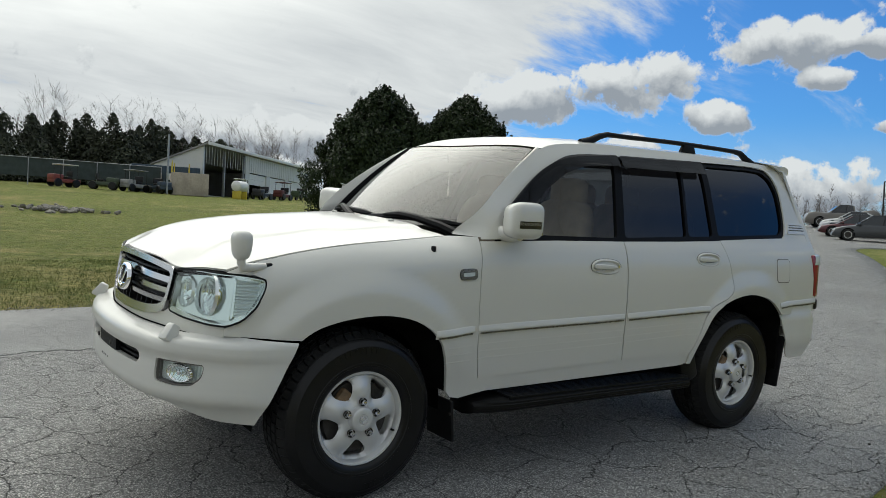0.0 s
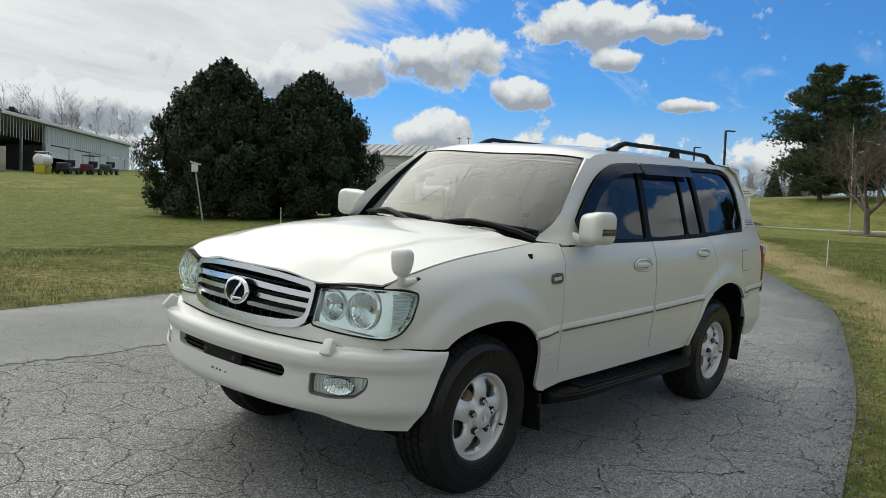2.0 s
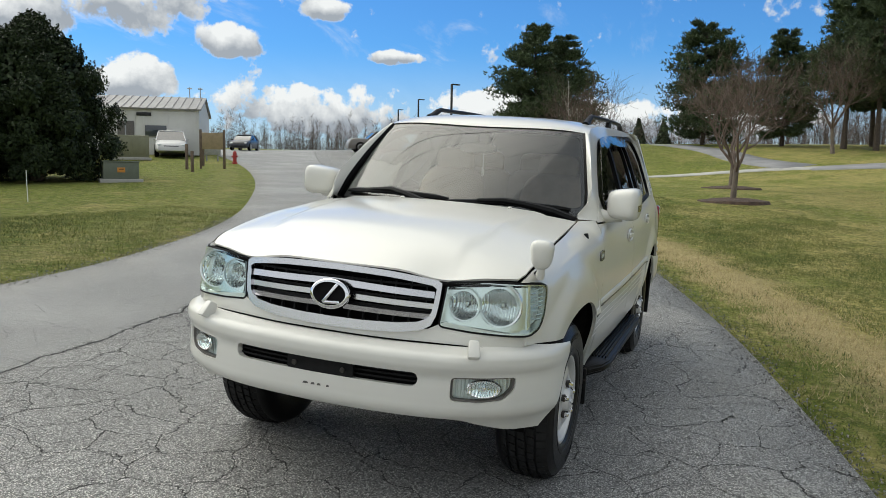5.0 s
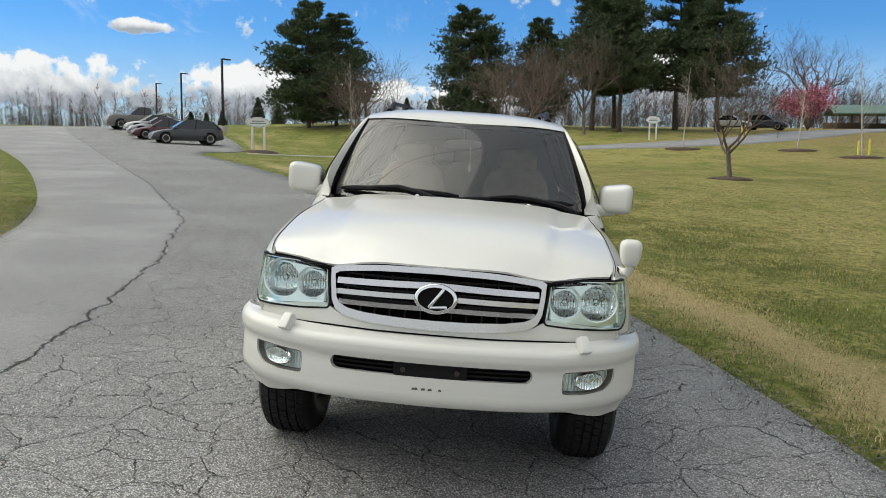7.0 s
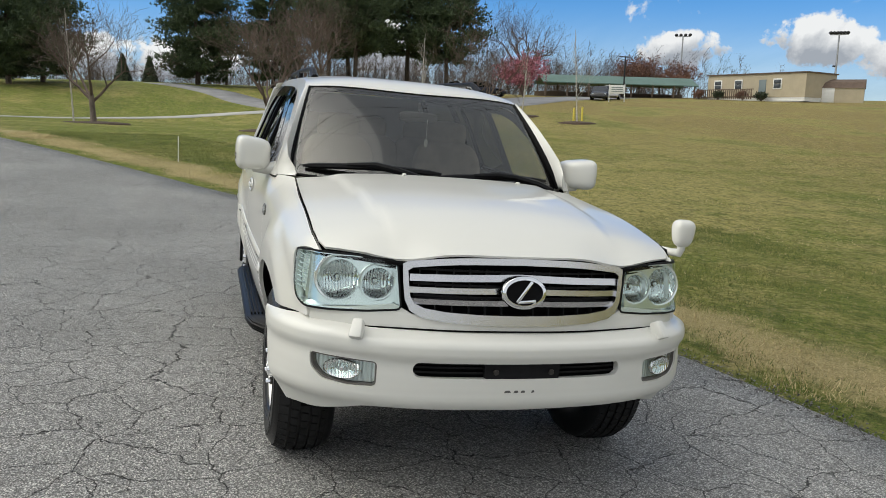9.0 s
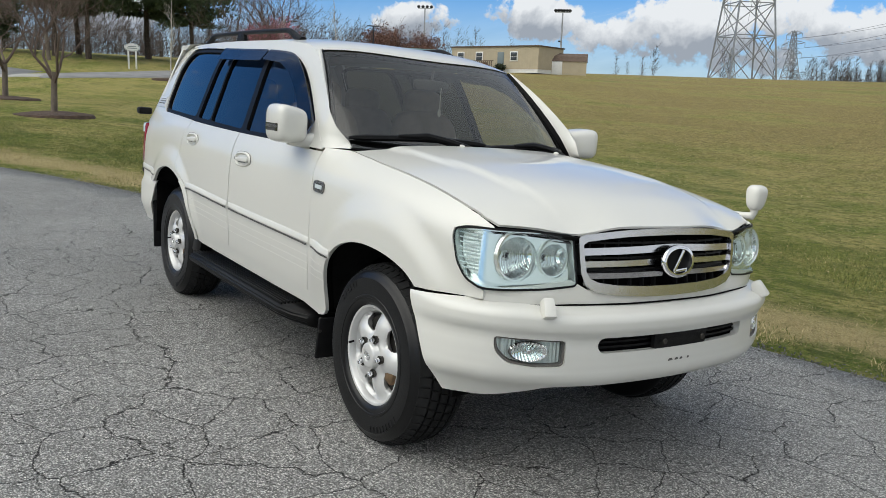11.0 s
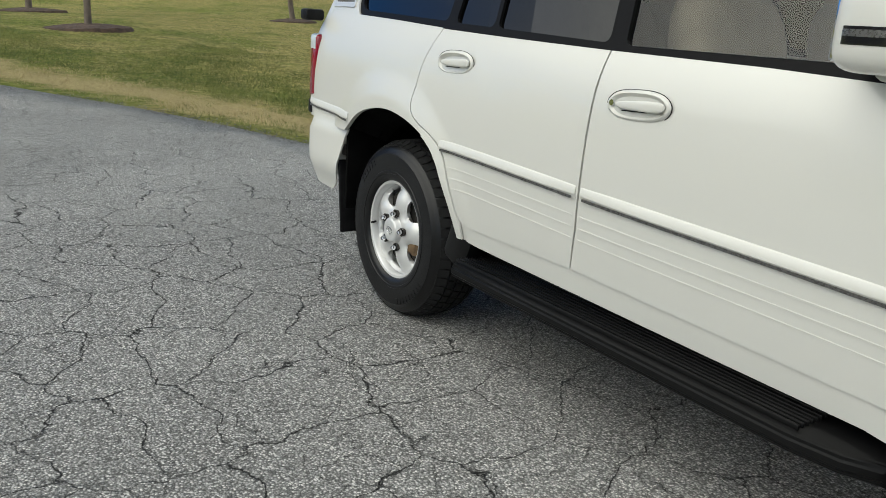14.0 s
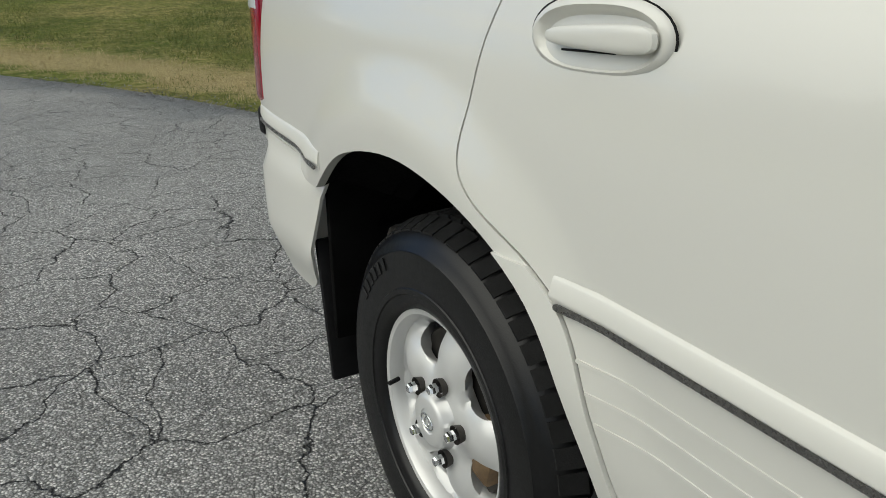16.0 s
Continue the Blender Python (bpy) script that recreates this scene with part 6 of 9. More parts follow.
blob(bm, (0.43, 0.05, 1.45), (0.005, 0.012, 0.025), 2.2, 8, 6)
part("hanging_charm", bm, material("charm", (0.6, 0.58, 0.5), 0.4), car)
panel("headlining", [(0.20, -0.93), (0.20, 0.93), (-2.05, 0.93), (-2.05, -0.93)], roof_fn, BEIGE, car, step=0.15, flange=0, lift=-0.03)

# ---- plants ----
BARK = material("grey_bark", (0.16, 0.13, 0.105), 0.9, 0.0, 0.4, 6.0, 0.004, 40.0, stretch=(1, 1, 0.3))
TWIG = material("dark_twig", (0.13, 0.095, 0.078), 0.9, 0.0, 0.3, 3.0)
BIRCH = material("pale_bark", (0.46, 0.43, 0.38), 0.8, 0.0, 0.4, 5.0, 0.002, 30.0)
PINEBARK = material("pine_bark", (0.075, 0.058, 0.046), 0.95, 0.0, 0.4, 5.0, 0.01, 20.0)
MULCH = material("brown_mulch", (0.078, 0.050, 0.034), 0.95, 0.0, 0.5, 6.0, 0.02, 40.0)


def leaf_material(name, dark, light, rough=0.55, gloss=0.5):
    m = bpy.data.materials.new(name)
    m.use_nodes = True
    t = m.node_tree
    b = t.nodes["Principled BSDF"]
    g = t.nodes.new("ShaderNodeNewGeometry").outputs["Random Per Island"]
    vec = t.nodes.new("ShaderNodeTexCoord").outputs["Object"]
    c = mix_node(t, g, dark, light)
    c = mix_node(t, ramp_node(t, noise_node(t, vec, 0.9, 3), 0.3, 0.7, 0.0, 0.5), c, tuple(x * 0.6 for x in dark))
    t.links.new(c, b.inputs["Base Color"])
    b.inputs["Roughness"].default_value = rough
    b.inputs["Specular IOR Level"].default_value = gloss
    return m


HOLLY = leaf_material("holly_leaf", (0.010, 0.019, 0.008), (0.048, 0.070, 0.028), 0.45, 0.15)
NEEDLE = leaf_material("pine_needle", (0.034, 0.058, 0.027), (0.12, 0.165, 0.072), 0.7)
CYPRESS = leaf_material("cypress_leaf", (0.018, 0.030, 0.014), (0.06, 0.078, 0.032), 0.7)
PINK = leaf_material("pink_blossom", (0.36, 0.10, 0.14), (0.62, 0.24, 0.30), 0.7)
RUSSET = leaf_material("russet_leaf", (0.12, 0.055, 0.038), (0.24, 0.12, 0.08), 0.8)
DARKWOOD = leaf_material("dark_evergreen", (0.016, 0.022, 0.012), (0.055, 0.065, 0.032), 0.8)


def soup(name, verts, tris, mat, parent=None, label="", category="", kind="", normals=None):
    """A mesh of loose triangles from arrays."""
    verts, tris = np.asarray(verts, np.float32), np.asarray(tris, np.int32)
    me = bpy.data.meshes.new(name)
    me.vertices.add(len(verts))
    me.vertices.foreach_set("co", verts.ravel())
    n = tris.shape[1]
    me.loops.add(tris.size)
    me.loops.foreach_set("vertex_index", tris.ravel())
    me.polygons.add(len(tris))
    me.polygons.foreach_set("loop_start", np.arange(0, tris.size, n, dtype=np.int32))
    me.polygons.foreach_set("loop_total", np.full(len(tris), n, np.int32))
    me.update(calc_edges=True)
    me.materials.append(mat)
    ob = new(name, me)
    ob.parent = parent
    return tagged(ob, label, category, kind=kind)


def leaves(centres, out, size, rng, long=1.8, droop=0.3):
    """Leaf blades, a folded pair of triangles each, that face roughly outwards."""
    n = len(centres)
    d = out + rng.normal(0, 0.6, (n, 3))
    d /= np.linalg.norm(d, axis=1)[:, None] + 1e-9
    side = np.cross(d, rng.normal(0, 1, (n, 3)))
    side /= np.linalg.norm(side, axis=1)[:, None] + 1e-9
    up = np.cross(side, d)
    s = (size * rng.uniform(0.6, 1.3, n))[:, None]
    a = centres - up * s * long * 0.5
    b = centres + side * s * 0.5 + d * s * 0.15
    c = centres + up * s * long * 0.5 - np.array([0, 0, droop]) * s
    e = centres - side * s * 0.5 + d * s * 0.15
    v = np.stack([a, b, c, e], 1).reshape(-1, 3)
    k = np.arange(n)[:, None] * 4
    return v, np.hstack([k, k + 1, k + 2, k + 3])


def bush(name, m, width, high, count, mat, label, category, seed, lobes=26):
    """A dense evergreen: many leafy clumps on an uneven egg, over an inner mass of leaves and stems."""
    rng = np.random.default_rng(seed)
    top = thing(name, m, label, category)
    pts, outs = [], []
    clumps = []
    for k in range(lobes * 13):
        u = rng.uniform(0, 1)
        a = rng.uniform(0, 2 * math.pi)
        z = high * (0.04 + 0.93 * u)
        prof = max(0.0, 1 - max(0.0, (u - 0.22) / 0.78) ** 1.75) ** 0.75 * (0.80 + 0.2 * min(1, u / 0.25))
        r = width * 0.5 * prof * rng.uniform(0.66, 1.04)
        clumps.append((r * math.cos(a), r * math.sin(a), z, rng.uniform(0.28, 0.58) * (1.05 - 0.45 * u)))
    clumps = np.array(clumps)
    pick = rng.integers(0, len(clumps), count)
    d = rng.normal(0, 1, (count, 3))
    d /= np.linalg.norm(d, axis=1)[:, None]
    p = clumps[pick, :3] + d * clumps[pick, 3:4] * rng.uniform(0.55, 1.0, (count, 1)) * np.array([1, 1, 1.15])
    p[:, 2] = np.maximum(p[:, 2], 0.05)
    out = d * 0.7 + np.c_[clumps[pick, :2], np.full(count, 0.4)] * 0.3
    v, f = leaves(p, out, 0.066, rng)
    soup("crown", v, f, mat, top)
    # spires that break the outline
    n2 = count // 14
    upper = clumps[clumps[:, 2] > high * 0.4]
    s = rng.integers(0, len(upper), n2)
    t = rng.uniform(0, 1, (n2, 1))
    lean = upper[:, :2] / (np.linalg.norm(upper[:, :2], axis=1)[:, None] + 0.5)
    q = upper[s, :3] + np.c_[lean[s] * 0.35, np.ones(n2)] * upper[s, 3:4] * (0.6 + 0.85 * t) + rng.normal(0, 0.07, (n2, 3)) * (1.15 - t)
    v, f = leaves(q, np.tile([0, 0, 1.0], (n2, 1)), 0.06, rng)
    soup("shoot", v, f, mat, top, kind="stuff")
    # the shaded leaves inside
    n3 = 16000
    d = rng.normal(0, 1, (n3, 3))
    d /= np.linalg.norm(d, axis=1)[:, None]
    q = d * rng.uniform(0.7, 1.0, (n3, 1)) * np.array([width * 0.36, width * 0.36, high * 0.43]) + np.array([0, 0, high * 0.45])
    v, f = leaves(q, d, 0.13, rng)
    soup("inner_leaves", v, f, mat, top, kind="stuff")
    bm = bmesh.new()
    for k in range(5):
        a = k * 1.26
        tube(bm, [(0.15 * math.cos(a), 0.15 * math.sin(a), -0.1), (0.4 * math.cos(a), 0.4 * math.sin(a), high * 0.35), (0.7 * math.cos(a), 0.7 * math.sin(a), high * 0.7)], [0.09, 0.06, 0.02], 6)
    part("stem", bm, BARK, top)
    return top


bush("holly", on_land(-13.6, -24.3), 6.3, 6.1, 92000, HOLLY, "large dark-green holly tree grown to the ground", "tree", 3)
bush("holly", on_land(-16.4, -22.3), 5.7, 5.8, 86000, HOLLY, "large dark-green holly tree with a rounded crown", "tree", 4)


def limbs(bm, start, way, length, radius, depth, rng, spread=0.6, up=0.25, sides=6, kids=3, least=0.004, twigs=None):
    """A limb with side limbs, getting thinner."""
    n = 4
    pts, p, d = [Vector(start)], Vector(start), Vector(way).normalized()
    rad = [radius]
    for k in range(n):
        d = (d + Vector(rng.normal(0, 0.14, 3)) + Vector((0, 0, up * 0.25))).normalized()
        p = p + d * length / n
        pts.append(p.copy())
        rad.append(max(least, radius * (1 - 0.62 * (k + 1) / n)))
    tube(bm, pts, rad, max(3, sides), False)
    if depth == 0:
        return
    for k in range(kids + (1 if depth > 1 else 0)):
        u = rng.uniform(0.3, 1.0) if k else 1.0
        i = min(n - 1, int(u * n))
        q = pts[i].lerp(pts[i + 1], u * n - i) if i < n else pts[-1]
        base = (pts[i + 1] - pts[i]).normalized()
        off = Vector(rng.normal(0, 1, 3))
        off = (off - base * off.dot(base)).normalized()
        nd = (base * (1 - spread * 0.5) + off * spread + Vector((0, 0, up * 0.4))).normalized()
        limbs(bm, q, nd, length * rng.uniform(0.55, 0.8), max(least, rad[i] * 0.62), depth - 1, rng, spread, up, sides - 1, kids, least)


def bare_tree(name, m, high, seed, label, trunk=0.10, fork=0.28, spread=0.75, bark=BARK, depth=4, kids=3, boughs=4, mulch=1.3, up=0.3, birch=False):
    rng = np.random.default_rng(seed)
    top = thing(name, m, label, "tree")
    bm = bmesh.new()
    f = high * fork
    lean = Vector((rng.normal(0, 0.04), rng.normal(0, 0.04), 1))
    if birch:
        tube(bm, [lean * (high * k / 6) for k in range(7)], [trunk * (1 - 0.14 * k) for k in range(7)], 7)
    else:
        tube(bm, [(0, 0, -0.15), (0.01, 0, 0.06), lean * f * 0.5, lean * f], [trunk * 1.5, trunk * 1.15, trunk, trunk * 0.95], 9)
    part("trunk", bm, bark, top)
    for k in range(boughs):
        bm = bmesh.new()
        a = 2 * math.pi * (k + rng.uniform(-0.25, 0.25)) / boughs
        if birch:
            z = high * (0.22 + 0.70 * k / boughs)
            limbs(bm, lean * z, Vector((math.cos(a) * 0.55, math.sin(a) * 0.55, 0.9)), high * 0.20 * (1.15 - k / boughs), trunk * 0.30, 2, rng, 0.5, 0.4, 4, 2, 0.004)
        else:
            z = f * rng.uniform(0.72, 1.0)
            rise = rng.uniform(0.55, 1.2)
            limbs(bm, lean * z, Vector((math.cos(a) * spread, math.sin(a) * spread, rise)), high * 0.36, trunk * 0.62, depth, rng, 0.7, up, 6, kids, 0.005)
        part("bough", bm, bark if birch else TWIG, top, smooth=True)
    if mulch:
        bm = bmesh.new()
        lathe(bm, [(0.0, 0.14), (0.25, 0.12), (mulch * 0.6, 0.09), (mulch * 0.92, 0.04), (mulch, -0.12)], None, 28)
        for v in bm.verts:
            v.co += Vector((0, 0, 0.03 * noise.noise(v.co * 5)))
        part("mulch_ring", bm, MULCH, top)
    return top


bare_tree("dogwood", on_land(-21.0, 1.4), 4.6, 11, "leafless young tree with spreading grey limbs in a mulch ring", 0.085, 0.27, mulch=1.15)
bare_tree("dogwood", on_land(-30.5, 1.2), 5.2, 12, "leafless ornamental tree in a ring of brown mulch", 0.10, 0.25, mulch=1.3)
bare_tree("dogwood", on_land(-29.0, 10.4), 5.7, 13, "leafless tree forking low over a ring of mulch", 0.10, 0.24, mulch=1.0)
bare_tree("dogwood", on_land(-42.1, -7.3), 7.0, 14, "broad leafless tree with reddish twigs in a mulch bed", 0.15, 0.22, spread=1.0, mulch=2.0)
bare_tree("birch", on_land(-44.0, -8.6), 6.2, 15, "slim pale-barked sapling behind the bare tree", 0.055, birch=True, bark=BIRCH, boughs=11, mulch=0)
for k, (x, y, h) in enumerate(((-54.8, 14.4, 6.0), (-52.5, 21.9, 5.2), (-46.3, 23.6, 6.4))):
    bare_tree("birch", on_land(x, y), h, 20 + k, "slim pale sapling in a mulch ring beside the drive", 0.06, birch=True, bark=BIRCH, boughs=12, mulch=1.4)
bare_tree("bare_oak", on_land(-106, 43), 13, 31, "tall leafless tree with a broad twiggy crown", 0.3, 0.3, boughs=6, mulch=0, kids=3)
bare_tree("bare_oak", on_land(-84, 0.5), 9.0, 32, "leafless tree in front of the pines", 0.16, 0.2, boughs=6, mulch=0)
bare_tree("bare_oak", on_land(-66, -12), 6.5, 33, "leafless brown tree beside the pines", 0.13, 0.2, boughs=5, mulch=0)
bare_tree("bare_oak", on_land(-68, 8.5), 9.0, 34, "leafless tree among the pines", 0.15, 0.25, boughs=6, mulch=0)


def pine(m, high, wide, seed, label, clear=0.12, whorls=26):
    """A white pine: level boughs in whorls, each set with tufts of needles."""
    rng = np.random.default_rng(seed)
    top = thing("pine", m, label, "tree")
    bm = bmesh.new()
    tube(bm, [(0, 0, -0.2)] + [(0.1 * math.sin(k), 0.1 * math.cos(k * 1.7), high * k / 8) for k in range(1, 9)], [0.34 * high / 16] + [0.30 * high / 16 * (1 - k / 9) for k in range(1, 9)], 8)
    part("trunk", bm, PINEBARK, top)
    bm = bmesh.new()
    pts, outs = [], []
    for w in range(whorls):
        u = clear + (1 - clear) * (w + rng.uniform(-0.3, 0.3)) / whorls
        z = high * u
        reach = wide * 0.5 * (min(1, (u - clear) * 3.0 + 0.55) * (1 - max(0, u - 0.45) / 0.60) ** 0.75 + 0.06)
        for b in range(int(rng.integers(4, 7))):
            a = rng.uniform(0, 2 * math.pi)
            r = reach * rng.uniform(0.55, 1.12)
            rise = rng.uniform(-0.05, 0.32) + 0.5 * max(0, u - 0.7)
            d = np.array([math.cos(a), math.sin(a), rise])
            base = np.array([0, 0, z])
            tube(bm, [base, base + d * r * 0.5 + [0, 0, -0.03 * r], base + d * r], [0.05 * high / 16, 0.03, 0.012], 4, False)
            n = int((24 + r * 18) * (0.8 if clear > 0.2 else 1.35))
            t = rng.uniform(0.25, 1.05, n) ** 0.7
            fan = np.clip(rng.normal(0, 1, (n, 3)), -1.7, 1.7) * np.array([0.17, 0.17, 0.075]) * r * (0.35 + t[:, None] * 0.8)
            pts.append(base + d * r * t[:, None] + fan)
            outs.append(np.tile(d + [0, 0, 0.6], (n, 1)))
    part("branch_work", bm, PINEBARK, top, kind="stuff")
    p, o = np.vstack(pts), np.vstack(outs)
    n = len(p)
    # each tuft: six thin blades
    verts, tris = [], []
    for k in range(6):
        d = o + rng.normal(0, 0.75, (n, 3))
        d /= np.linalg.norm(d, axis=1)[:, None]
        s = np.cross(d, rng.normal(0, 1, (n, 3)))
        s /= np.linalg.norm(s, axis=1)[:, None]
        ln = (high / 16 * rng.uniform(0.30, 0.62, n))[:, None]
        a, b, c = p + s * 0.05 * high / 16 * 1.3, p - s * 0.05 * high / 16 * 1.3, p + d * ln
        i = len(verts) * n * 3
        verts.append(np.stack([a, b, c], 1).reshape(-1, 3))
        tris.append(np.arange(n * 3).reshape(-1, 3) + k * n * 3)
    soup("needles", np.vstack(verts), np.vstack(tris), NEEDLE, top)
    return top


for k, (x, y, h, w, cl) in enumerate(((-67.6, -16.9, 11.2, 7.4, 0.05), (-70.5, -14.9, 10.4, 6.4, 0.05), (-79.4, -2.4, 12.0, 8.4, 0.05), (-79, 5.0, 11.0, 6.5, 0.1), (-73.8, 9.9, 13.5, 7.5, 0.32), (-71.5, 12.2, 13.0, 7.0, 0.32), (-77.4, 18.8, 15.5, 8.5, 0.25), (-73.6, 22.0, 13.5, 8.0, 0.25), (-80, 13, 14, 8, 0.25))):
    pine(on_land(x, y, 40 * k), h, w, 50 + k, "mature dark-green pine with bare lower trunk" if cl > 0.2 else "broad dark-green pine clothed to the ground", cl)


def cone_tree(m, high, wide, seed):
    rng = np.random.default_rng(seed)
    top = thing("cypress", m, "small conical evergreen tree on the hill crest", "tree", "conical evergreens")
    n = 2600
    u = rng.uniform(0, 1, n) ** 1.4
    r = wide * 0.5 * (1 - u) ** 0.8 * rng.uniform(0.55, 1.0, n)
    a = rng.uniform(0, 2 * math.pi, n)
    p = np.c_[r * np.cos(a), r * np.sin(a), high * (0.04 + 0.96 * u)]
    v, f = leaves(p, np.c_[np.cos(a), np.sin(a), np.full(n, 0.8)], 0.22, rng, 2.0, 0.0)
    soup("crown", v, f, CYPRESS, top)
    bm = bmesh.new()
    tube(bm, [(0, 0, -0.1), (0, 0, high * 0.8)], [0.12, 0.03], 6)
    part("trunk", bm, PINEBARK, top)


for k, (x, y, h) in enumerate(((-104.2, -11.8, 3.6), (-104.5, -8.6, 3.4), (-95, -29.9, 3.5), (-92, -26.5, 2.6), (-99, -36, 2.0), (-104, -40, 1.9), (-106, -43, 2.2))):
    cone_tree(on_land(x, y), h, h * 0.62, 80 + k)


def shrub(name, m, high, wide, seed, mat, label, n=4200, size=0.16):
    """A twiggy bush or small tree in leaf or blossom."""
    rng = np.random.default_rng(seed)
    top = thing(name, m, label, "tree" if high > 2.5 else "shrub")
    bm = bmesh.new()
    ends = []
    for k in range(9):
        a = 2 * math.pi * k / 9
        limbs(bm, (0, 0, 0.0), Vector((math.cos(a) * 0.6, math.sin(a) * 0.6, 1.0)), high * 0.5, 0.05, 2, rng, 0.7, 0.25, 5, 3, 0.008)
    co = np.array([v.co for v in bm.verts])
    part("branches", bm, TWIG, top)
    co = co[co[:, 2] > high * 0.3]
    p = co[rng.integers(0, len(co), n)] + rng.normal(0, 0.22, (n, 3)) * wide / 5
    v, f = leaves(p, rng.normal(0, 1, (n, 3)), size, rng, 1.3, 0.0)
    soup("crown", v, f, mat, top)


shrub("redbud", on_land(-83.1, 34.2), 5.4, 6.5, 91, PINK, "small tree in full pink blossom", 5200, 0.17)
for k, (x, y, h) in enumerate(((-100, 58, 6.0), (-104, 62, 6.5), (-98, 64, 5.5))):
    shrub("russet_tree", on_land(x, y), h, 6.0, 92 + k, RUSSET, "rounded tree with russet twigs", 3400, 0.2)
for k, (x, y) in enumerate(((-82.5, 57.5), (-80, 58.5), (-77.5, 60.2), (-75.6, 61.4))):
    shrub("clipped_shrub", on_land(x, y), 1.2, 2.2, 97 + k, CYPRESS if k % 2 else RUSSET, "low shrub along the cabin ramp", 900, 0.14)


def woods(name, line, depth, count, high, seed, mat, label, evergreen=0.0, thick=0.07, wisp=64):
    """A far belt of bare trees as one thing: tapered stems with thin forked twigs."""
    rng = np.random.default_rng(seed)
    q = np.array(line, float)
    seg = np.hypot(*np.diff(q, axis=0).T)
    cum = np.r_[0, np.cumsum(seg)]
    V, F = [], []
    base = 0

    def blade(a, b, w):
        nonlocal base
        d = b - a
        s = np.cross(d, [0.3, 0.2, 1.0])
        s = s / (np.linalg.norm(s) + 1e-9) * w
        V.extend([a - s, a + s, b])
        F.append((base, base + 1, base + 2))
        base += 3

    for k in range(count):
        u = rng.uniform(0, cum[-1])
        x, y = np.interp(u, cum, q[:, 0]), np.interp(u, cum, q[:, 1])
        x, y = x + rng.normal(0, depth), y + rng.normal(0, depth)
        h = high * rng.uniform(0.45, 1.2)
        p = np.array([x, y, float(land(x, y)) - 0.3])
        lean = np.array([rng.normal(0, 0.05), rng.normal(0, 0.05), 1.0])
        blade(p, p + lean * h * 0.8, thick * rng.uniform(0.3, 0.8))
        for j in range(wisp):
            t = rng.uniform(0.06, 0.95)
            a = p + lean * h * t
            g = rng.uniform(0, 2 * math.pi)
            b = a + np.array([math.cos(g) * 0.85, math.sin(g) * 0.85, rng.uniform(0.25, 1.0)]) * h * 0.28 * rng.uniform(0.4, 1.0) * (1.15 - t * 0.6)
            blade(a, b, thick * 0.5)
            for i in range(3):
                s = rng.uniform(0.3, 0.9)
                c = a + (b - a) * s
                blade(c, c + (b - a) * 0.45 + rng.normal(0, 0.09, 3) * h * 0.35, thick * 0.3)
    return soup(name, V, F, mat, None, label, "trees", "stuff")


FARBARK = material("far_bark", (0.098, 0.080, 0.070), 0.9, 0.0, 0.35, 0.3)
woods("far_woods", [(-120, -150), (-165, -105), (-185, -60), (-190, -20), (-170, 20), (-150, 60), (-140, 100)], 10, 760, 7.8, 101, FARBARK, "belt of leafless woods along the skyline")
woods("far_woods", [(-60, -125), (-25, -110), (10, -100), (40, -95)], 5, 240, 10.5, 102, FARBARK, "leafless woods behind the depot", thick=0.05)
woods("far_woods", [(-166, 286), (-135, 292), (-110, 300)], 8, 170, 11, 103, FARBARK, "clump of leafless woods on the hill", thick=0.16)
woods("far_thicket", [(-120, -150), (-165, -105), (-185, -60), (-190, -20), (-170, 20), (-150, 60)], 9, 760, 5.0, 106, FARBARK, "low brown scrub along the skyline", wisp=34)
woods("far_woods", [(-110, 120), (-95, 140), (-80, 160)], 6, 14, 6, 104, FARBARK, "a few bare trees beyond the crest")
woods("far_thicket", [(-125, 10), (-105, 30), (-112, 50), (-120, 75)], 5, 430, 7.0, 105, FARBARK, "brown thicket behind the pines", wisp=30)


def evergreen_belt():
    """Shaggy evergreens of uneven height and width that grow into one another."""
    rng = np.random.default_rng(110)
    for k in range(30):
        x = 8 - 1.45 * k + rng.normal(0, 0.9)
        y = -90 + rng.normal(0, 2.4) - 0.4 * k
        h = rng.uniform(5.4, 8.6) + (3.2 if k in (4, 5, 6, 7) else 0)
        top = thing("juniper", on_land(x, y), "dark shaggy evergreen behind the depot fence", "tree", "evergreens behind the depot")
        # several leaders of their own height and lean make a ragged outline
        pts, ways = [], []
        for q in range(int(rng.integers(3, 6))):
            n = 1500
            u = rng.uniform(0, 1, n)
            a = rng.uniform(0, 2 * math.pi, n)
            tall = h * (1.0 if q == 0 else rng.uniform(0.6, 0.95))
            ox, oy = (0, 0) if q == 0 else rng.normal(0, 1.5, 2)
            r = rng.uniform(0.35, 1.0, n) * (rng.uniform(1.9, 2.9) * (1 - u ** 1.5) ** rng.uniform(0.5, 0.8) + 0.08) * (1 + 0.3 * np.sin(a * 3 + k) * np.sin(u * 12 + q))
            pts.append(np.c_[ox * (1 - 0.4 * u) + r * np.cos(a), oy * (1 - 0.4 * u) + r * np.sin(a), tall * (0.02 + 0.98 * u)])
            ways.append(np.c_[np.cos(a), np.sin(a), np.full(n, 0.7)])
        p, a = np.vstack(pts), np.vstack(ways)
        v, f = leaves(p, a, 0.21, rng, 2.0, 0.0)
        soup("crown", v, f, DARKWOOD, top)
        bm = bmesh.new()
        tube(bm, [(0, 0, -0.2), (0, 0, h * 0.85)], [0.2, 0.04], 6)
        part("trunk", bm, PINEBARK, top)


evergreen_belt()

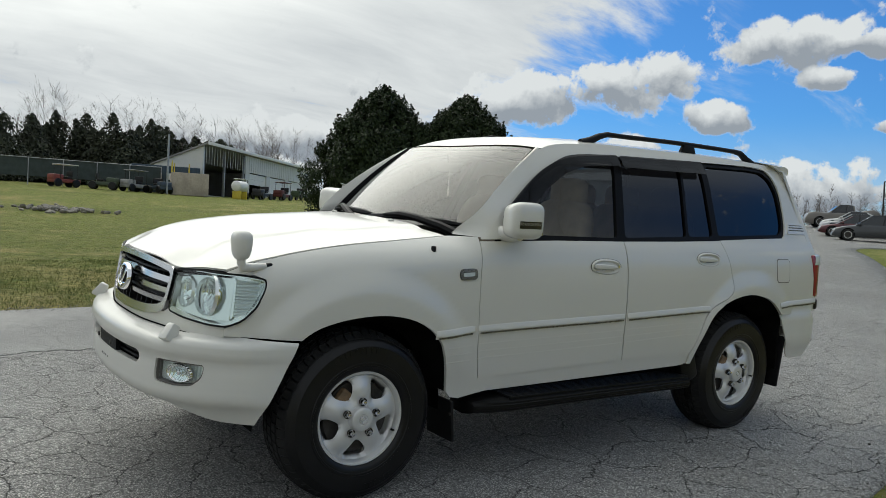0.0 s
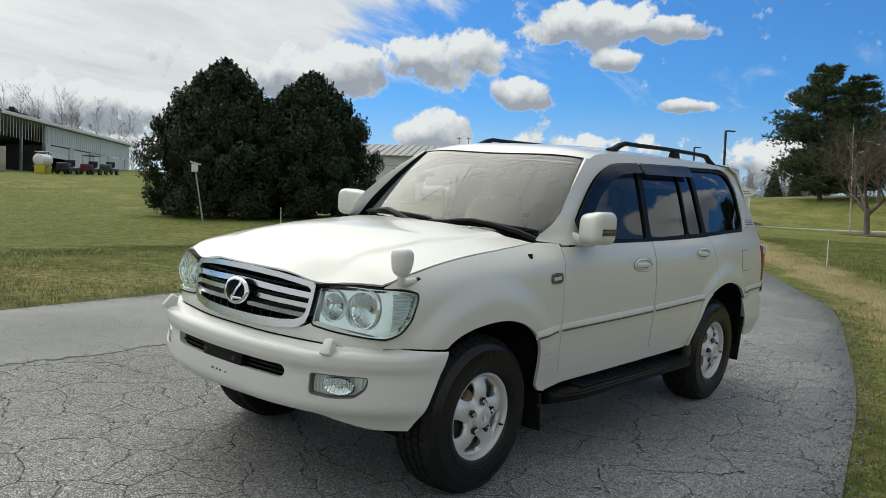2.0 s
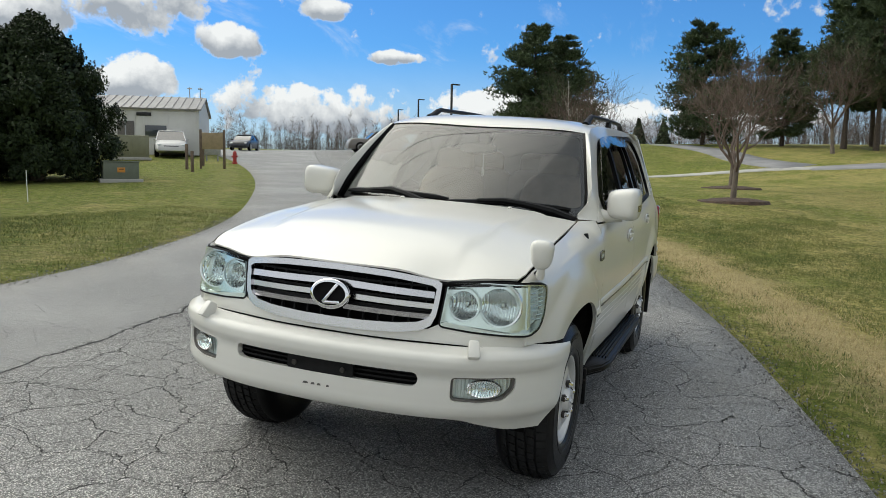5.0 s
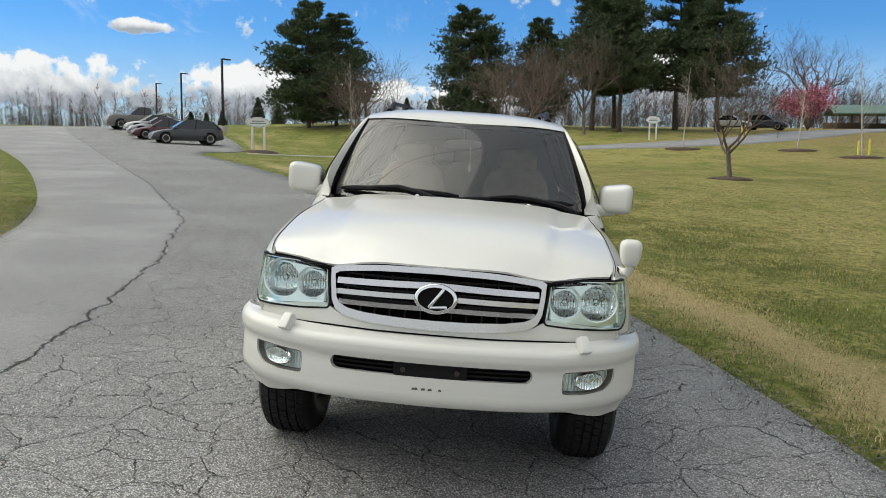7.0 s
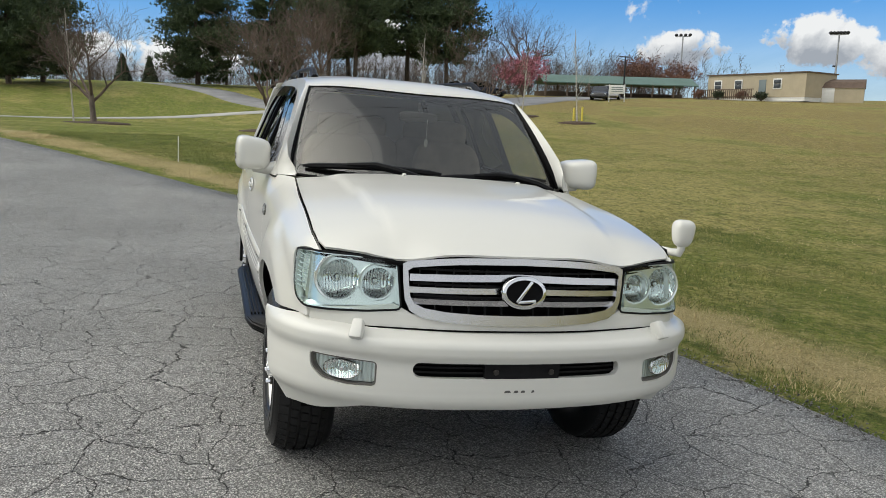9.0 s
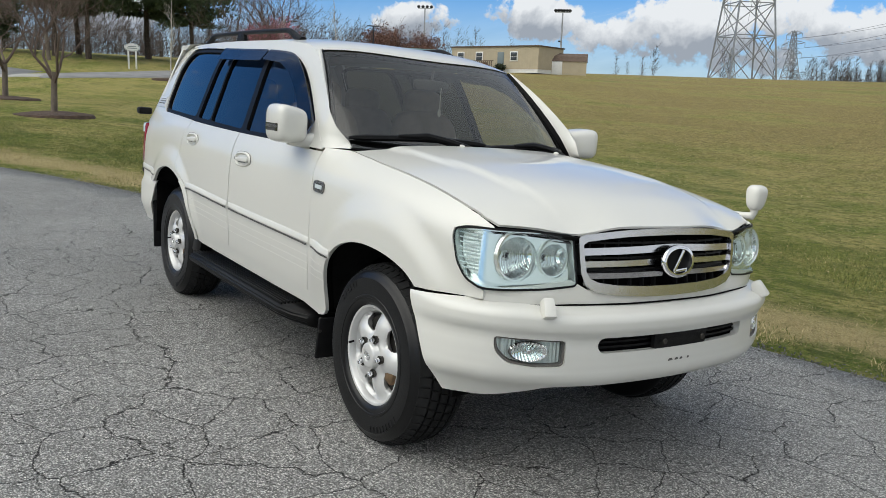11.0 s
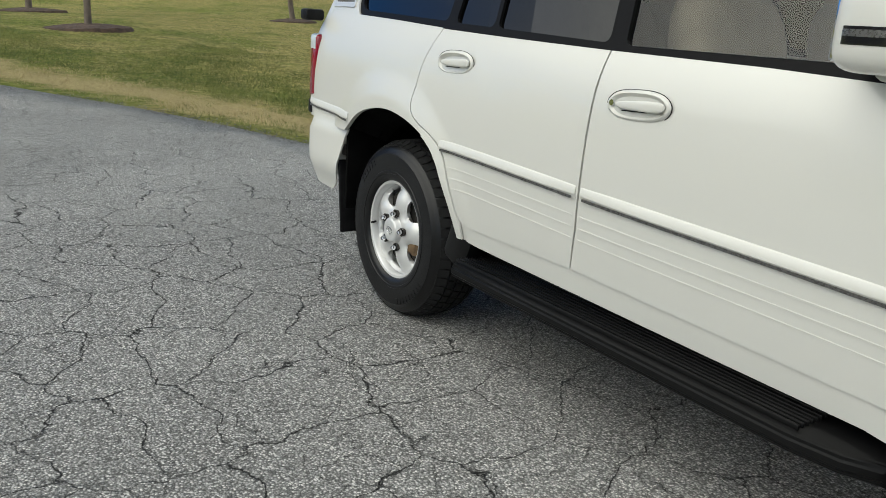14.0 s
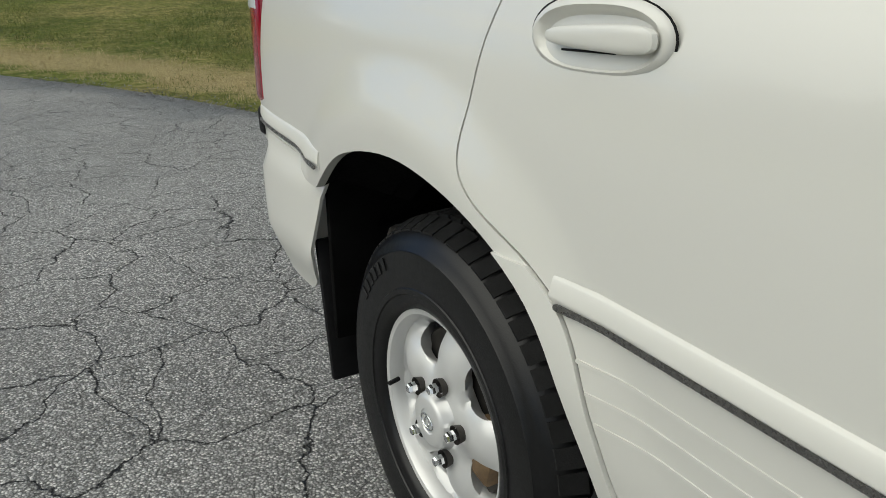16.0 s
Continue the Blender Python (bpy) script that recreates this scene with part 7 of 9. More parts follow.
# ---- paths and beds ----
CONCRETE = material("pale_concrete", (0.40, 0.39, 0.365), 0.85, 0.0, 0.15, 1.5, 0.003, 60.0)
GREYDRIVE = material("grey_drive", (0.24, 0.24, 0.245), 0.9, 0.0, 0.2, 0.8, 0.004, 80.0)


def ribbon(line, w0, w1=None):
    """An outline along a line, of a given half width."""
    w1 = w1 or w0
    q = [Vector(p) for p in spline2(line, 5)]
    left, right = [], []
    for i, p in enumerate(q):
        d = (q[min(i + 1, len(q) - 1)] - q[max(i - 1, 0)]).normalized()
        w = w0 + (w1 - w0) * i / (len(q) - 1)
        left.append((p.x - d.y * w, p.y + d.x * w))
        right.append((p.x + d.y * w, p.y - d.x * w))
    return left + right[::-1]


flat_sheet("drive", ribbon([(-57, 6.0), (-57.5, 10), (-58, 14), (-60, 19), (-65, 25), (-75, 33), (-84, 42), (-92, 50)], 1.1, 4.2), GREYDRIVE, 2.0, 0.03, "pale grey drive climbing to the shelter", "drive")
flat_sheet("footpath", ribbon([(-38.5, -13.5), (-44, -11.6), (-50, -7.6), (-54, -3), (-57, 3), (-57.3, 7)], 0.16, 0.95), CONCRETE, 1.5, 0.03, "narrow concrete footpath across the lawn", "path")
flat_sheet("upper_drive", ribbon([(-58.4, 5.5), (-63, 2), (-70, -1), (-78, -6)], 1.6), GREYDRIVE, 2.0, 0.035, "tarmac spur below the pines", "drive")

# ---- street furniture ----
WHITE = material("white_paint", (0.74, 0.74, 0.72), 0.5, 0.0, 0.06, 3.0)
IRON = material("black_iron", (0.02, 0.02, 0.021), 0.45, 0.3, 0.2, 8.0)
STEEL = material("galvanised_steel", (0.36, 0.37, 0.38), 0.5, 0.7, 0.15, 6.0)
YELLOW = material("yellow_paint", (0.62, 0.50, 0.06), 0.5, 0.0, 0.1, 6.0)
GREENBOX = material("green_enamel", (0.13, 0.15, 0.115), 0.5, 0.0, 0.1, 5.0)
WOOD = material("weathered_wood", (0.15, 0.11, 0.08), 0.85, 0.0, 0.3, 8.0)
INK = material("grey_lettering", (0.20, 0.24, 0.23), 0.6)


def lamp_post(x, y, high, yaw):
    top = thing("lamp_post", on_land(x, y, yaw), "tall black lamp post with a flat head beside the car park", "lamp post", "car park lamps")
    bm = bmesh.new()
    box(bm, (0.16, 0.16, high), (0, 0, high / 2 + 0.3), 0.02)
    part("pole", bm, IRON, top)
    bm = bmesh.new()
    box(bm, (0.85, 0.34, 0.10), (0.45, 0, high + 0.28), 0.03)
    part("head", bm, IRON, top)
    bm = bmesh.new()
    lathe(bm, [(0.0, 0.55), (0.27, 0.55), (0.30, 0.50), (0.30, -0.1)], None, 20)
    part("footing", bm, CONCRETE, top)


lamp_post(-61.4, -22.9, 5.9, 150)
lamp_post(-85.2, -36.0, 5.8, 150)
lamp_post(-104.9, -47.5, 6.0, 150)


def oval_sign(x, y, yaw, high, wide, mulch):
    top = thing("oval_sign", on_land(x, y, yaw), "white oval sign board on two white posts", "sign", "oval signs")
    for d in (-0.24, 0.24):
        bm = bmesh.new()
        box(bm, (0.13, 0.13, high - 0.2), (0, d * wide, (high - 0.3) / 2), 0.012)
        part("post", bm, WHITE, top)
    bm = bmesh.new()
    lathe(bm, [(0.0, 0.035), (0.47, 0.035), (0.5, 0.025), (0.5, -0.025), (0.47, -0.035), (0.0, -0.035)], Matrix.Translation((0.06, 0, high - 0.30)) @ pose(0, 0, 0, 90, 0, 90) @ Matrix.Diagonal((wide, 0.62, 1, 1)), 36)
    part("board", bm, WHITE, top)
    bm = bmesh.new()
    tube(bm, [(0.098, 0.455 * wide * math.cos(a), high - 0.30 + 0.27 * math.sin(a)) for a in np.linspace(0, 2 * math.pi, 33).tolist()], 0.012, 5, False)
    part("border_line", bm, INK, top)
    for z, w in ((0.07, 0.5), (-0.06, 0.62)):
        bm = bmesh.new()
        box(bm, (0.006, w * wide, 0.06), (0.099, 0, high - 0.30 + z), 0)
        part("lettering_bar", bm, INK, top)
    if mulch:
        bm = bmesh.new()
        lathe(bm, [(0.0, 0.2), (0.6, 0.17), (1.1, 0.08), (1.3, -0.1)], None, 24)
        part("mulch_bed", bm, MULCH, top)


oval_sign(-42.3, -14.1, 17, 2.15, 1.5, True)
oval_sign(-61.8, 13.5, -10, 1.95, 1.15, False)


# bird box on a leaning post
top = thing("bird_box", on_land(-9.6, -19.2, 147), "small pale bird box on a thin leaning post", "bird box")
bm = bmesh.new()
tube(bm, [(0, 0, -0.1), (-0.30, 0.0, 1.75)], 0.025, 8)
part("post", bm, STEEL, top)
bm = bmesh.new()
box(bm, (0.20, 0.20, 0.26), (-0.32, 0, 1.83), 0.01)
part("box", bm, WHITE, top)
bm = bmesh.new()
box(bm, (0.36, 0.30, 0.03), (-0.30, 0, 1.98), 0.008, pose(0, 0, 0, 0, 14, 0))
part("lid", bm, WHITE, top)
# near-black disc on the solid box shows the dark of the entry hole
bm = bmesh.new()
lathe(bm, [(0.0, 0.003), (0.022, 0.002), (0.024, 0)], Matrix.Translation((-0.219, 0, 1.85)) @ pose(0, 0, 0, 0, 90, 0), 14)
part("entry_hole", bm, CAVITY, top)

for x, y, h in ((-9.0, -14.4, 0.75), (-14.8, -1.9, 0.6)):
    top = thing("marker_stake", on_land(x, y), "thin pale marker stake in the lawn", "stake", "marker stakes")
    bm = bmesh.new()
    tube(bm, [(0, 0, -0.1), (0.04, 0.02, h)], 0.011, 6)
    part("rod", bm, WHITE, top)

top = thing("transformer", on_land(-17.4, -19.4, 48), "green pad-mounted transformer cabinet with a warning label", "transformer")
bm = bmesh.new()
box(bm, (0.95, 1.2, 0.62), (0, 0, 0.39), 0.03)
part("cabinet", bm, GREENBOX, top)
bm = bmesh.new()
box(bm, (1.02, 1.26, 0.05), (0, 0, 0.72), 0.02)
part("lid", bm, GREENBOX, top)
bm = bmesh.new()
box(bm, (1.2, 1.45, 0.2), (0, 0, 0.0), 0.02)
part("plinth", bm, CONCRETE, top)
bm = bmesh.new()
box(bm, (0.008, 0.26, 0.17), (0.478, 0.0, 0.42), 0.002)
lab = part("warning_label", bm, material("orange_label", (0.62, 0.26, 0.04), 0.6), top)
bm = bmesh.new()
box(bm, (0.008, 0.16, 0.03), (0.482, 0.0, 0.45), 0.0)
part("lettering_bar", bm, IRON, lab)

# notice board, hydrant and post by the bend
top = thing("notice_board", on_land(-27.0, -22.6, 35), "roofed brown notice board on wooden posts", "notice board")
for d in (-0.55, 0.55):
    bm = bmesh.new()
    box(bm, (0.12, 0.12, 1.9), (0, d, 0.95), 0.01)
    part("post", bm, WOOD, top)
bm = bmesh.new()
box(bm, (0.06, 1.0, 0.8), (0.02, 0, 1.35), 0.01)
part("board", bm, material("tan_board", (0.32, 0.25, 0.15), 0.7, 0.0, 0.15, 5.0), top)
top = thing("hydrant", on_land(-31.6, -24.6), "red fire hydrant at the roadside", "hydrant")
bm = bmesh.new()
lathe(bm, [(0.0, 0.72), (0.06, 0.70), (0.11, 0.60), (0.12, 0.55), (0.10, 0.54), (0.10, 0.12), (0.14, 0.10), (0.14, -0.1)], None, 18)
tube(bm, [(0, -0.18, 0.42), (0, 0.18, 0.42)], 0.055, 10)
part("barrel", bm, material("hydrant_red", (0.36, 0.03, 0.025), 0.45, 0.0, 0.15, 8.0), top)
for k, (x, y, h) in enumerate(((-25.7, -23.1, 1.25), (-24.2, -21.6, 1.0), (-28.6, -24.4, 1.6))):
    top = thing("wooden_post", on_land(x, y), "weathered wooden post by the road bend", "post", "roadside posts")
    bm = bmesh.new()
    box(bm, (0.11, 0.11, h), (0, 0, h / 2 - 0.05), 0.012)
    part("shaft", bm, WOOD, top)

for x, y in ((-47.3, 23.8), (-48.2, 24.9), (-64.5, 21.6), (-66, 22.4)):
    top = thing("bollard", on_land(x, y), "yellow steel bollard at the drive", "bollard", "yellow bollards")
    bm = bmesh.new()
    lathe(bm, [(0.0, 1.02), (0.05, 1.0), (0.075, 0.94), (0.075, -0.1)], None, 14)
    part("tube", bm, YELLOW, top)
bpy.context.view_layer.update()

# ---- parked vehicles ----
CARGLASS = material("dark_car_glass", (0.015, 0.018, 0.022), 0.06, 0.0, coat=0.5)


def loft(bm, sections, cap=True):
    rings = [[bm.verts.new(p) for p in s] for s in sections]
    n = len(rings[0])
    for a, b in zip(rings, rings[1:]):
        for k in range(n):
            bm.faces.new((a[k], a[(k + 1) % n], b[(k + 1) % n], b[k]))
    if cap:
        bm.faces.new(rings[0][::-1])
        bm.faces.new(rings[-1])
    bmesh.ops.recalc_face_normals(bm, faces=bm.faces)


def parked(m, colour, label, length=4.7, wide=1.85, high=1.65, kind="suv"):
    """A parked car, nose towards local +x: rounded body, glasshouse under a painted roof, wheels in dark arches."""
    top = thing("parked_" + ("pickup" if kind == "pickup" else "car"), m, label, "pickup truck" if kind == "pickup" else "car", "cars in the car park")
    paint = material("car_paint", tuple(0.8 * c for c in colour), 0.38, 0.1, 0.04, 2.0, coat=0.35)
    h, w, L = high, wide / 2, length / 2
    belt, sill = h * (0.62 if kind != "sedan" else 0.64), 0.22
    nose = belt * 0.97
    r = {"pickup": 0.40, "suv": 0.36}.get(kind, 0.33)
    if kind == "pickup":
        deck = curve([-L, -L * 0.97, -L * 0.3, L * 0.35, L * 0.45, L * 0.9, L * 0.97, L], [belt * 0.97, belt * 1.04, belt * 1.04, belt * 1.02, belt * 1.0, belt * 0.96, belt * 0.86, belt * 0.6])
    else:
        deck = curve([-L, -L * 0.97, -L * 0.8, -L * 0.3, L * 0.3, L * 0.5, L * 0.82, L * 0.95, L], [belt * 0.62, belt * 0.84, belt * 1.02, belt * 1.01, belt, nose * 0.97, nose * 0.84, nose * 0.70, nose * 0.48])
    bm = bmesh.new()
    secs = []
    for x in np.linspace(-L, L, 25).tolist():
        z = deck(x)
        k = 1 - 0.16 * (abs(x) / L) ** 7
        low = sill + 0.10 * (abs(x) / L) ** 8
        side = [(0.90, low), (0.985, low + 0.10), (1.0, low + (z - low) * 0.45), (0.985, low + (z - low) * 0.75), (0.945, z - 0.05), (0.86, z), (0.5, z + 0.025)]
        secs.append([(x, -w * k * a, b) for a, b in side] + [(x, w * k * a, b) for a, b in side[::-1]])
    loft(bm, secs)
    part("body", bm, paint, top, sharp=50)
    if kind == "pickup":
        cab = [(-L * 0.30, belt * 1.02, 0.93), (-L * 0.27, h * 0.95, 0.80), (-L * 0.10, h, 0.78), (L * 0.10, h * 0.985, 0.78), (L * 0.38, belt * 1.0, 0.90)]
    elif kind == "sedan":
        cab = [(-L * 0.78, belt, 0.86), (-L * 0.42, h * 0.955, 0.72), (-L * 0.12, h, 0.72), (L * 0.08, h * 0.985, 0.72), (L * 0.46, belt * 0.97, 0.86)]
    else:
        cab = [(-L * 0.93, belt, 0.84), (-L * 0.72, h * 0.92, 0.74), (-L * 0.25, h, 0.76), (L * 0.05, h * 0.985, 0.76), (L * 0.44, belt * 0.98, 0.88)]
    bm = bmesh.new()
    loft(bm, [[(x, -w * 0.93, belt - 0.03), (x, -w * 0.92, min(z, belt + 0.02)), (x, -w * k, z), (x, w * k, z), (x, w * 0.92, min(z, belt + 0.02)), (x, w * 0.93, belt - 0.03)] for x, z, k in cab])
    part("glasshouse", bm, CARGLASS, top, sharp=30)
    bm = bmesh.new()
    loft(bm, [[(x, -w * k * 1.02, z - 0.07), (x, -w * k * 0.94, z + 0.008), (x, 0, z + 0.025), (x, w * k * 0.94, z + 0.008), (x, w * k * 1.02, z - 0.07)] for x, z, k in [(cab[1][0] - 0.06, cab[1][1] - 0.03, cab[1][2])] + cab[1:-1] + [(cab[3][0] + 0.08, cab[3][1] - 0.03, cab[3][2])]])
    part("roof", bm, paint, top)
    for s in (1, -1):
        for (x0, z0, k0), (x1, z1, k1), th in ((cab[0], cab[1], 0.06), (cab[4], cab[3], 0.035)):
            bm = bmesh.new()
            tube(bm, [(x0, s * w * 0.93, z0 - 0.02), (x1, s * w * k1, z1 - 0.03)], th, 6)
            part("pillar", bm, paint, top)
        bm = bmesh.new()
        tube(bm, [(cab[2][0] + 0.12, s * w * 0.935, belt), (cab[2][0] + 0.02, s * w * cab[2][2], h * 0.97)], 0.035, 6)
        part("pillar", bm, IRON, top)
    for x in (-L * 0.60, L * 0.62):
        for s in (1, -1):
            c = Matrix.Translation((x, s * (w - 0.075), r)) @ pose(0, 0, 0, -90 * s, 0, 0)
            bm = bmesh.new()
            lathe(bm, [(r * 0.6, 0.10), (r * 0.93, 0.10), (r, 0.06), (r, -0.08), (0, -0.08)], c, 24)
            wh = part("wheel", bm, RUBBER, top)
            bm = bmesh.new()
            lathe(bm, [(0, 0.085), (r * 0.15, 0.085), (r * 0.2, 0.07), (r * 0.58, 0.102), (r * 0.64, 0.09)], c, 20)
            part("rim", bm, DARKMETAL, wh)
            bm = bmesh.new()
            for k in range(5):
                box(bm, (r * 0.52, r * 0.15, 0.03), (r * 0.32, 0, 0.1), 0.0, c @ pose(0, 0, 0, 0, 0, 72 * k))
            lathe(bm, [(r * 0.55, 0.09), (r * 0.57, 0.118), (r * 0.63, 0.118), (r * 0.65, 0.09)], c, 20)
            part("spokes", bm, ALLOY, wh)
            # the body is uncut: a flat near-black disc paints the arch's shade
            bm = bmesh.new()
            lathe(bm, [(0, 0.0), (r * 1.14, 0.0), (r * 1.14, -0.2)], Matrix.Translation((x, s * (w * 1.0 - 0.005), r * 1.04)) @ pose(0, 0, 0, -90 * s, 0, 0), 24)
            part("arch", bm, CAVITY, top)
    for s in (1, -1):
        bm = bmesh.new()
        box(bm, (0.26, 0.30, 0.10), (L * 0.90, s * w * 0.68, deck(L * 0.9) - 0.10), 0.03, pose(0, 0, 0, 0, 14, -18 * s))
        part("headlight", bm, CLEARRIB, top)
        bm = bmesh.new()
        box(bm, (0.12, 0.24, 0.16), (-L * 0.955, s * w * 0.70, belt * 0.86), 0.03)
        part("tail_light", bm, RED, top)
        bm = bmesh.new()
        box(bm, (0.12, 0.16, 0.11), (L * 0.34, s * (w + 0.04), belt + 0.05), 0.03)
        part("mirror", bm, paint, top)
        bm = bmesh.new()
        box(bm, (L * 1.9 * 0.62, 0.03, 0.09), (0, s * (w * 0.985), sill + 0.05), 0.01)
        part("sill_trim", bm, IRON, top)
    bm = bmesh.new()
    box(bm, (0.06, w * 0.9, 0.16), (L * 0.965, 0, nose * 0.56), 0.02)
    part("grille", bm, IRON, top)
    if kind == "pickup":
        # near-black slab on the closed deck, in place of the bed's shaded hollow
        bm = bmesh.new()
        box(bm, (L * 0.62, wide * 0.78, 0.05), (-L * 0.64, 0, belt * 1.035), 0.01)
        part("bed_opening", bm, CAVITY, top)


parked(on_land(-47.3, -20.6, -58, 0.02), (0.055, 0.06, 0.066), "dark grey family estate in the car park", 4.7, 1.9, 1.62)
parked(on_land(-51.3, -23.8, -58, 0.02), (0.10, 0.022, 0.026), "dark red saloon in the car park", 4.6, 1.8, 1.42, "sedan")
parked(on_land(-55.3, -25.9, -58, 0.02), (0.42, 0.43, 0.44), "silver saloon in the car park", 4.7, 1.8, 1.42, "sedan")
parked(on_land(-58.9, -27.9, -58, 0.02), (0.68, 0.68, 0.67), "white saloon in the car park", 4.6, 1.8, 1.45, "sedan")
parked(on_land(-63.1, -31.0, -52, 0.02), (0.20, 0.185, 0.165), "large grey-brown pickup truck in the car park", 5.8, 2.0, 1.9, "pickup")
parked(on_land(-59.0, -43.0, 20, 0.02), (0.02, 0.024, 0.035), "dark blue car at the far edge of the car park", 4.7, 1.85, 1.5, "sedan")
parked(on_land(-34.6, -31.4, 40, 0.02), (0.66, 0.66, 0.66), "white estate car beside the metal building", 4.6, 1.85, 1.6)
parked(on_land(-78.8, 43.4, -30, 0.02), (0.68, 0.68, 0.68), "white estate car by the shelter", 4.7, 1.9, 1.65)
parked(on_land(-76.0, 40.5, -30, 0.02), (0.03, 0.03, 0.032), "black car by the shelter", 4.6, 1.85, 1.5)
parked(on_land(-82.5, 26.0, 60, 0.02), (0.62, 0.62, 0.62), "white car parked beyond the pines", 4.5, 1.8, 1.5, "sedan")
parked(on_land(-81.0, 29.0, 60, 0.02), (0.025, 0.03, 0.06), "dark blue car parked beyond the pines", 4.5, 1.8, 1.6)

# ---- buildings ----
RIBWALL = material("white_metal_cladding", (0.62, 0.62, 0.60), 0.5, 0.1, 0.06, 0.6)
RIBROOF = material("grey_metal_roof", (0.24, 0.235, 0.23), 0.5, 0.2, 0.12, 0.8)
TANWALL = material("tan_siding", (0.44, 0.38, 0.27), 0.7, 0.0, 0.08, 1.0)
# dark wall colour that carries the shade inside the depot's open bay
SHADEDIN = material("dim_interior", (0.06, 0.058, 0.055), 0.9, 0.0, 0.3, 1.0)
GREENROOF = material("green_metal_roof", (0.10, 0.17, 0.14), 0.5, 0.1, 0.1, 0.5)
BROWNROOF = material("brown_shingle", (0.12, 0.085, 0.065), 0.9, 0.0, 0.25, 3.0, 0.01, 20.0)
PANE = material("window_pane", (0.05, 0.06, 0.07), 0.06, 0.0, coat=0.4)


def wall_frame(a, b):
    """A pose whose x runs along the wall from a to b and whose y points out to the right-hand side."""
    a, b = Vector(a), Vector(b)
    d = (b - a).normalized()
    return d, Vector((d.y, -d.x)), (b - a).length


def slab(bm, m, size, centre, bevel=0.0):
    made = box(bm, size, (0, 0, 0), bevel)
    bmesh.ops.transform(bm, matrix=m @ Matrix.Translation(centre), verts=[v for v in made if v.is_valid])


def ribs(parent, m, length, z0, z1, y, mat, gap=0.45, name="rib"):
    """Standing ribs of sheet cladding, joined in one part."""
    bm = bmesh.new()
    n = int(length / gap)
    for k in range(n):
        slab(bm, Matrix(), (0.05, 0.035, z1 - z0), (gap * (k + 0.5), y, (z0 + z1) / 2))
    part(name, bm, mat, parent, smooth=False, kind="stuff")


def opening_window(parent, x, z, w, h, y, name="window"):
    bm = bmesh.new()
    slab(bm, Matrix(), (w + 0.24, 0.08, h + 0.24), (x, y, z), 0.01)
    fr = part(name, bm, WHITE, parent)
    for dz in (-0.25, 0.25):
        bm = bmesh.new()
        slab(bm, Matrix(), (w, 0.03, h * 0.47), (x, y - 0.045, z + dz * h), 0.005)
        part("pane", bm, PANE, fr)


# machinery depot on the rise: local x along the open front, y into the building
A0, A1 = (-22.0, -71.9), (-46.5, -96.3)
d, outw, L = wall_frame(A0, A1)
yaw = math.degrees(math.atan2(d.y, d.x))
zA = 3.75
depot = thing("depot", pose(A0[0], A0[1], zA, 0, 0, yaw), "white metal machinery depot with one open bay and roller doors", "building")
DEEP, HIGH, REAR_HIGH = 5.2, 4.9, 2.9
bm = bmesh.new()
for x in (0.0,):
    v = [bm.verts.new((x + e, y, z)) for e in (-0.075, 0.075) for y, z in ((0, 0), (DEEP, 0), (DEEP, REAR_HIGH), (0, HIGH))]
    bm.faces.new(v[:4])
    bm.faces.new(v[4:][::-1])
    for k in range(4):
        bm.faces.new((v[k], v[4 + k], v[4 + (k + 1) % 4], v[(k + 1) % 4]))
bmesh.ops.recalc_face_normals(bm, faces=bm.faces)
part("end_wall", bm, RIBWALL, depot, smooth=False)
bm = bmesh.new()
slab(bm, Matrix(), (L - 9.6, 0.15, 1.8), (9.6 + (L - 9.6) / 2, 0, 4.0))
part("front_wall", bm, RIBWALL, depot, smooth=False)
for k in range(5):
    bm = bmesh.new()
    slab(bm, Matrix(), (1.1, 0.15, 3.1), (10.15 + k * 5.9, 0, 1.55))
    part("wall_pier", bm, RIBWALL, depot, smooth=False)
bm = bmesh.new()
slab(bm, Matrix(), (L, 0.15, REAR_HIGH), (L / 2, DEEP, REAR_HIGH / 2))
part("rear_wall", bm, SHADEDIN, depot, smooth=False)
bm = bmesh.new()
slab(bm, Matrix(), (0.15, DEEP, REAR_HIGH), (9.6, DEEP / 2, REAR_HIGH / 2))
part("partition", bm, SHADEDIN, depot, smooth=False)
bm = bmesh.new()
slab(bm, Matrix(), (0.15, DEEP, REAR_HIGH), (L, DEEP / 2, REAR_HIGH / 2))
part("far_end_wall", bm, RIBWALL, depot, smooth=False)
bm = bmesh.new()
loft(bm, [[(x, -0.5, HIGH + 0.28), (x, DEEP + 0.3, REAR_HIGH + 0.02), (x, DEEP + 0.3, REAR_HIGH - 0.10), (x, -0.5, HIGH + 0.10)] for x in (-0.3, L + 0.3)])
part("roof", bm, RIBROOF, depot, smooth=False)
bm = bmesh.new()
slab(bm, Matrix(), (L + 0.6, 0.10, 0.30), (L / 2, -0.56, HIGH + 0.18), 0.01)
part("fascia", bm, WHITE, depot)
for k in range(4):
    bm = bmesh.new()
    x0 = 10.15 + k * 5.9 + 0.55
    for j in range(5):
        if k == 0 and j < 3:
            continue
        slab(bm, Matrix(), (4.8, 0.06, 0.59), (x0 + 2.4, 0.12, 0.32 + j * 0.6), 0.0)
    part("roller_door", bm, WHITE, depot, "half-open white sectional door" if k == 0 else "", kind="stuff")
for x in (0.2, 4.8, 9.5):
    bm = bmesh.new()
    slab(bm, Matrix(), (0.22, 0.22, 4.7), (x, 0.16, 2.35), 0.01)
    part("bay_post", bm, STEEL, depot)
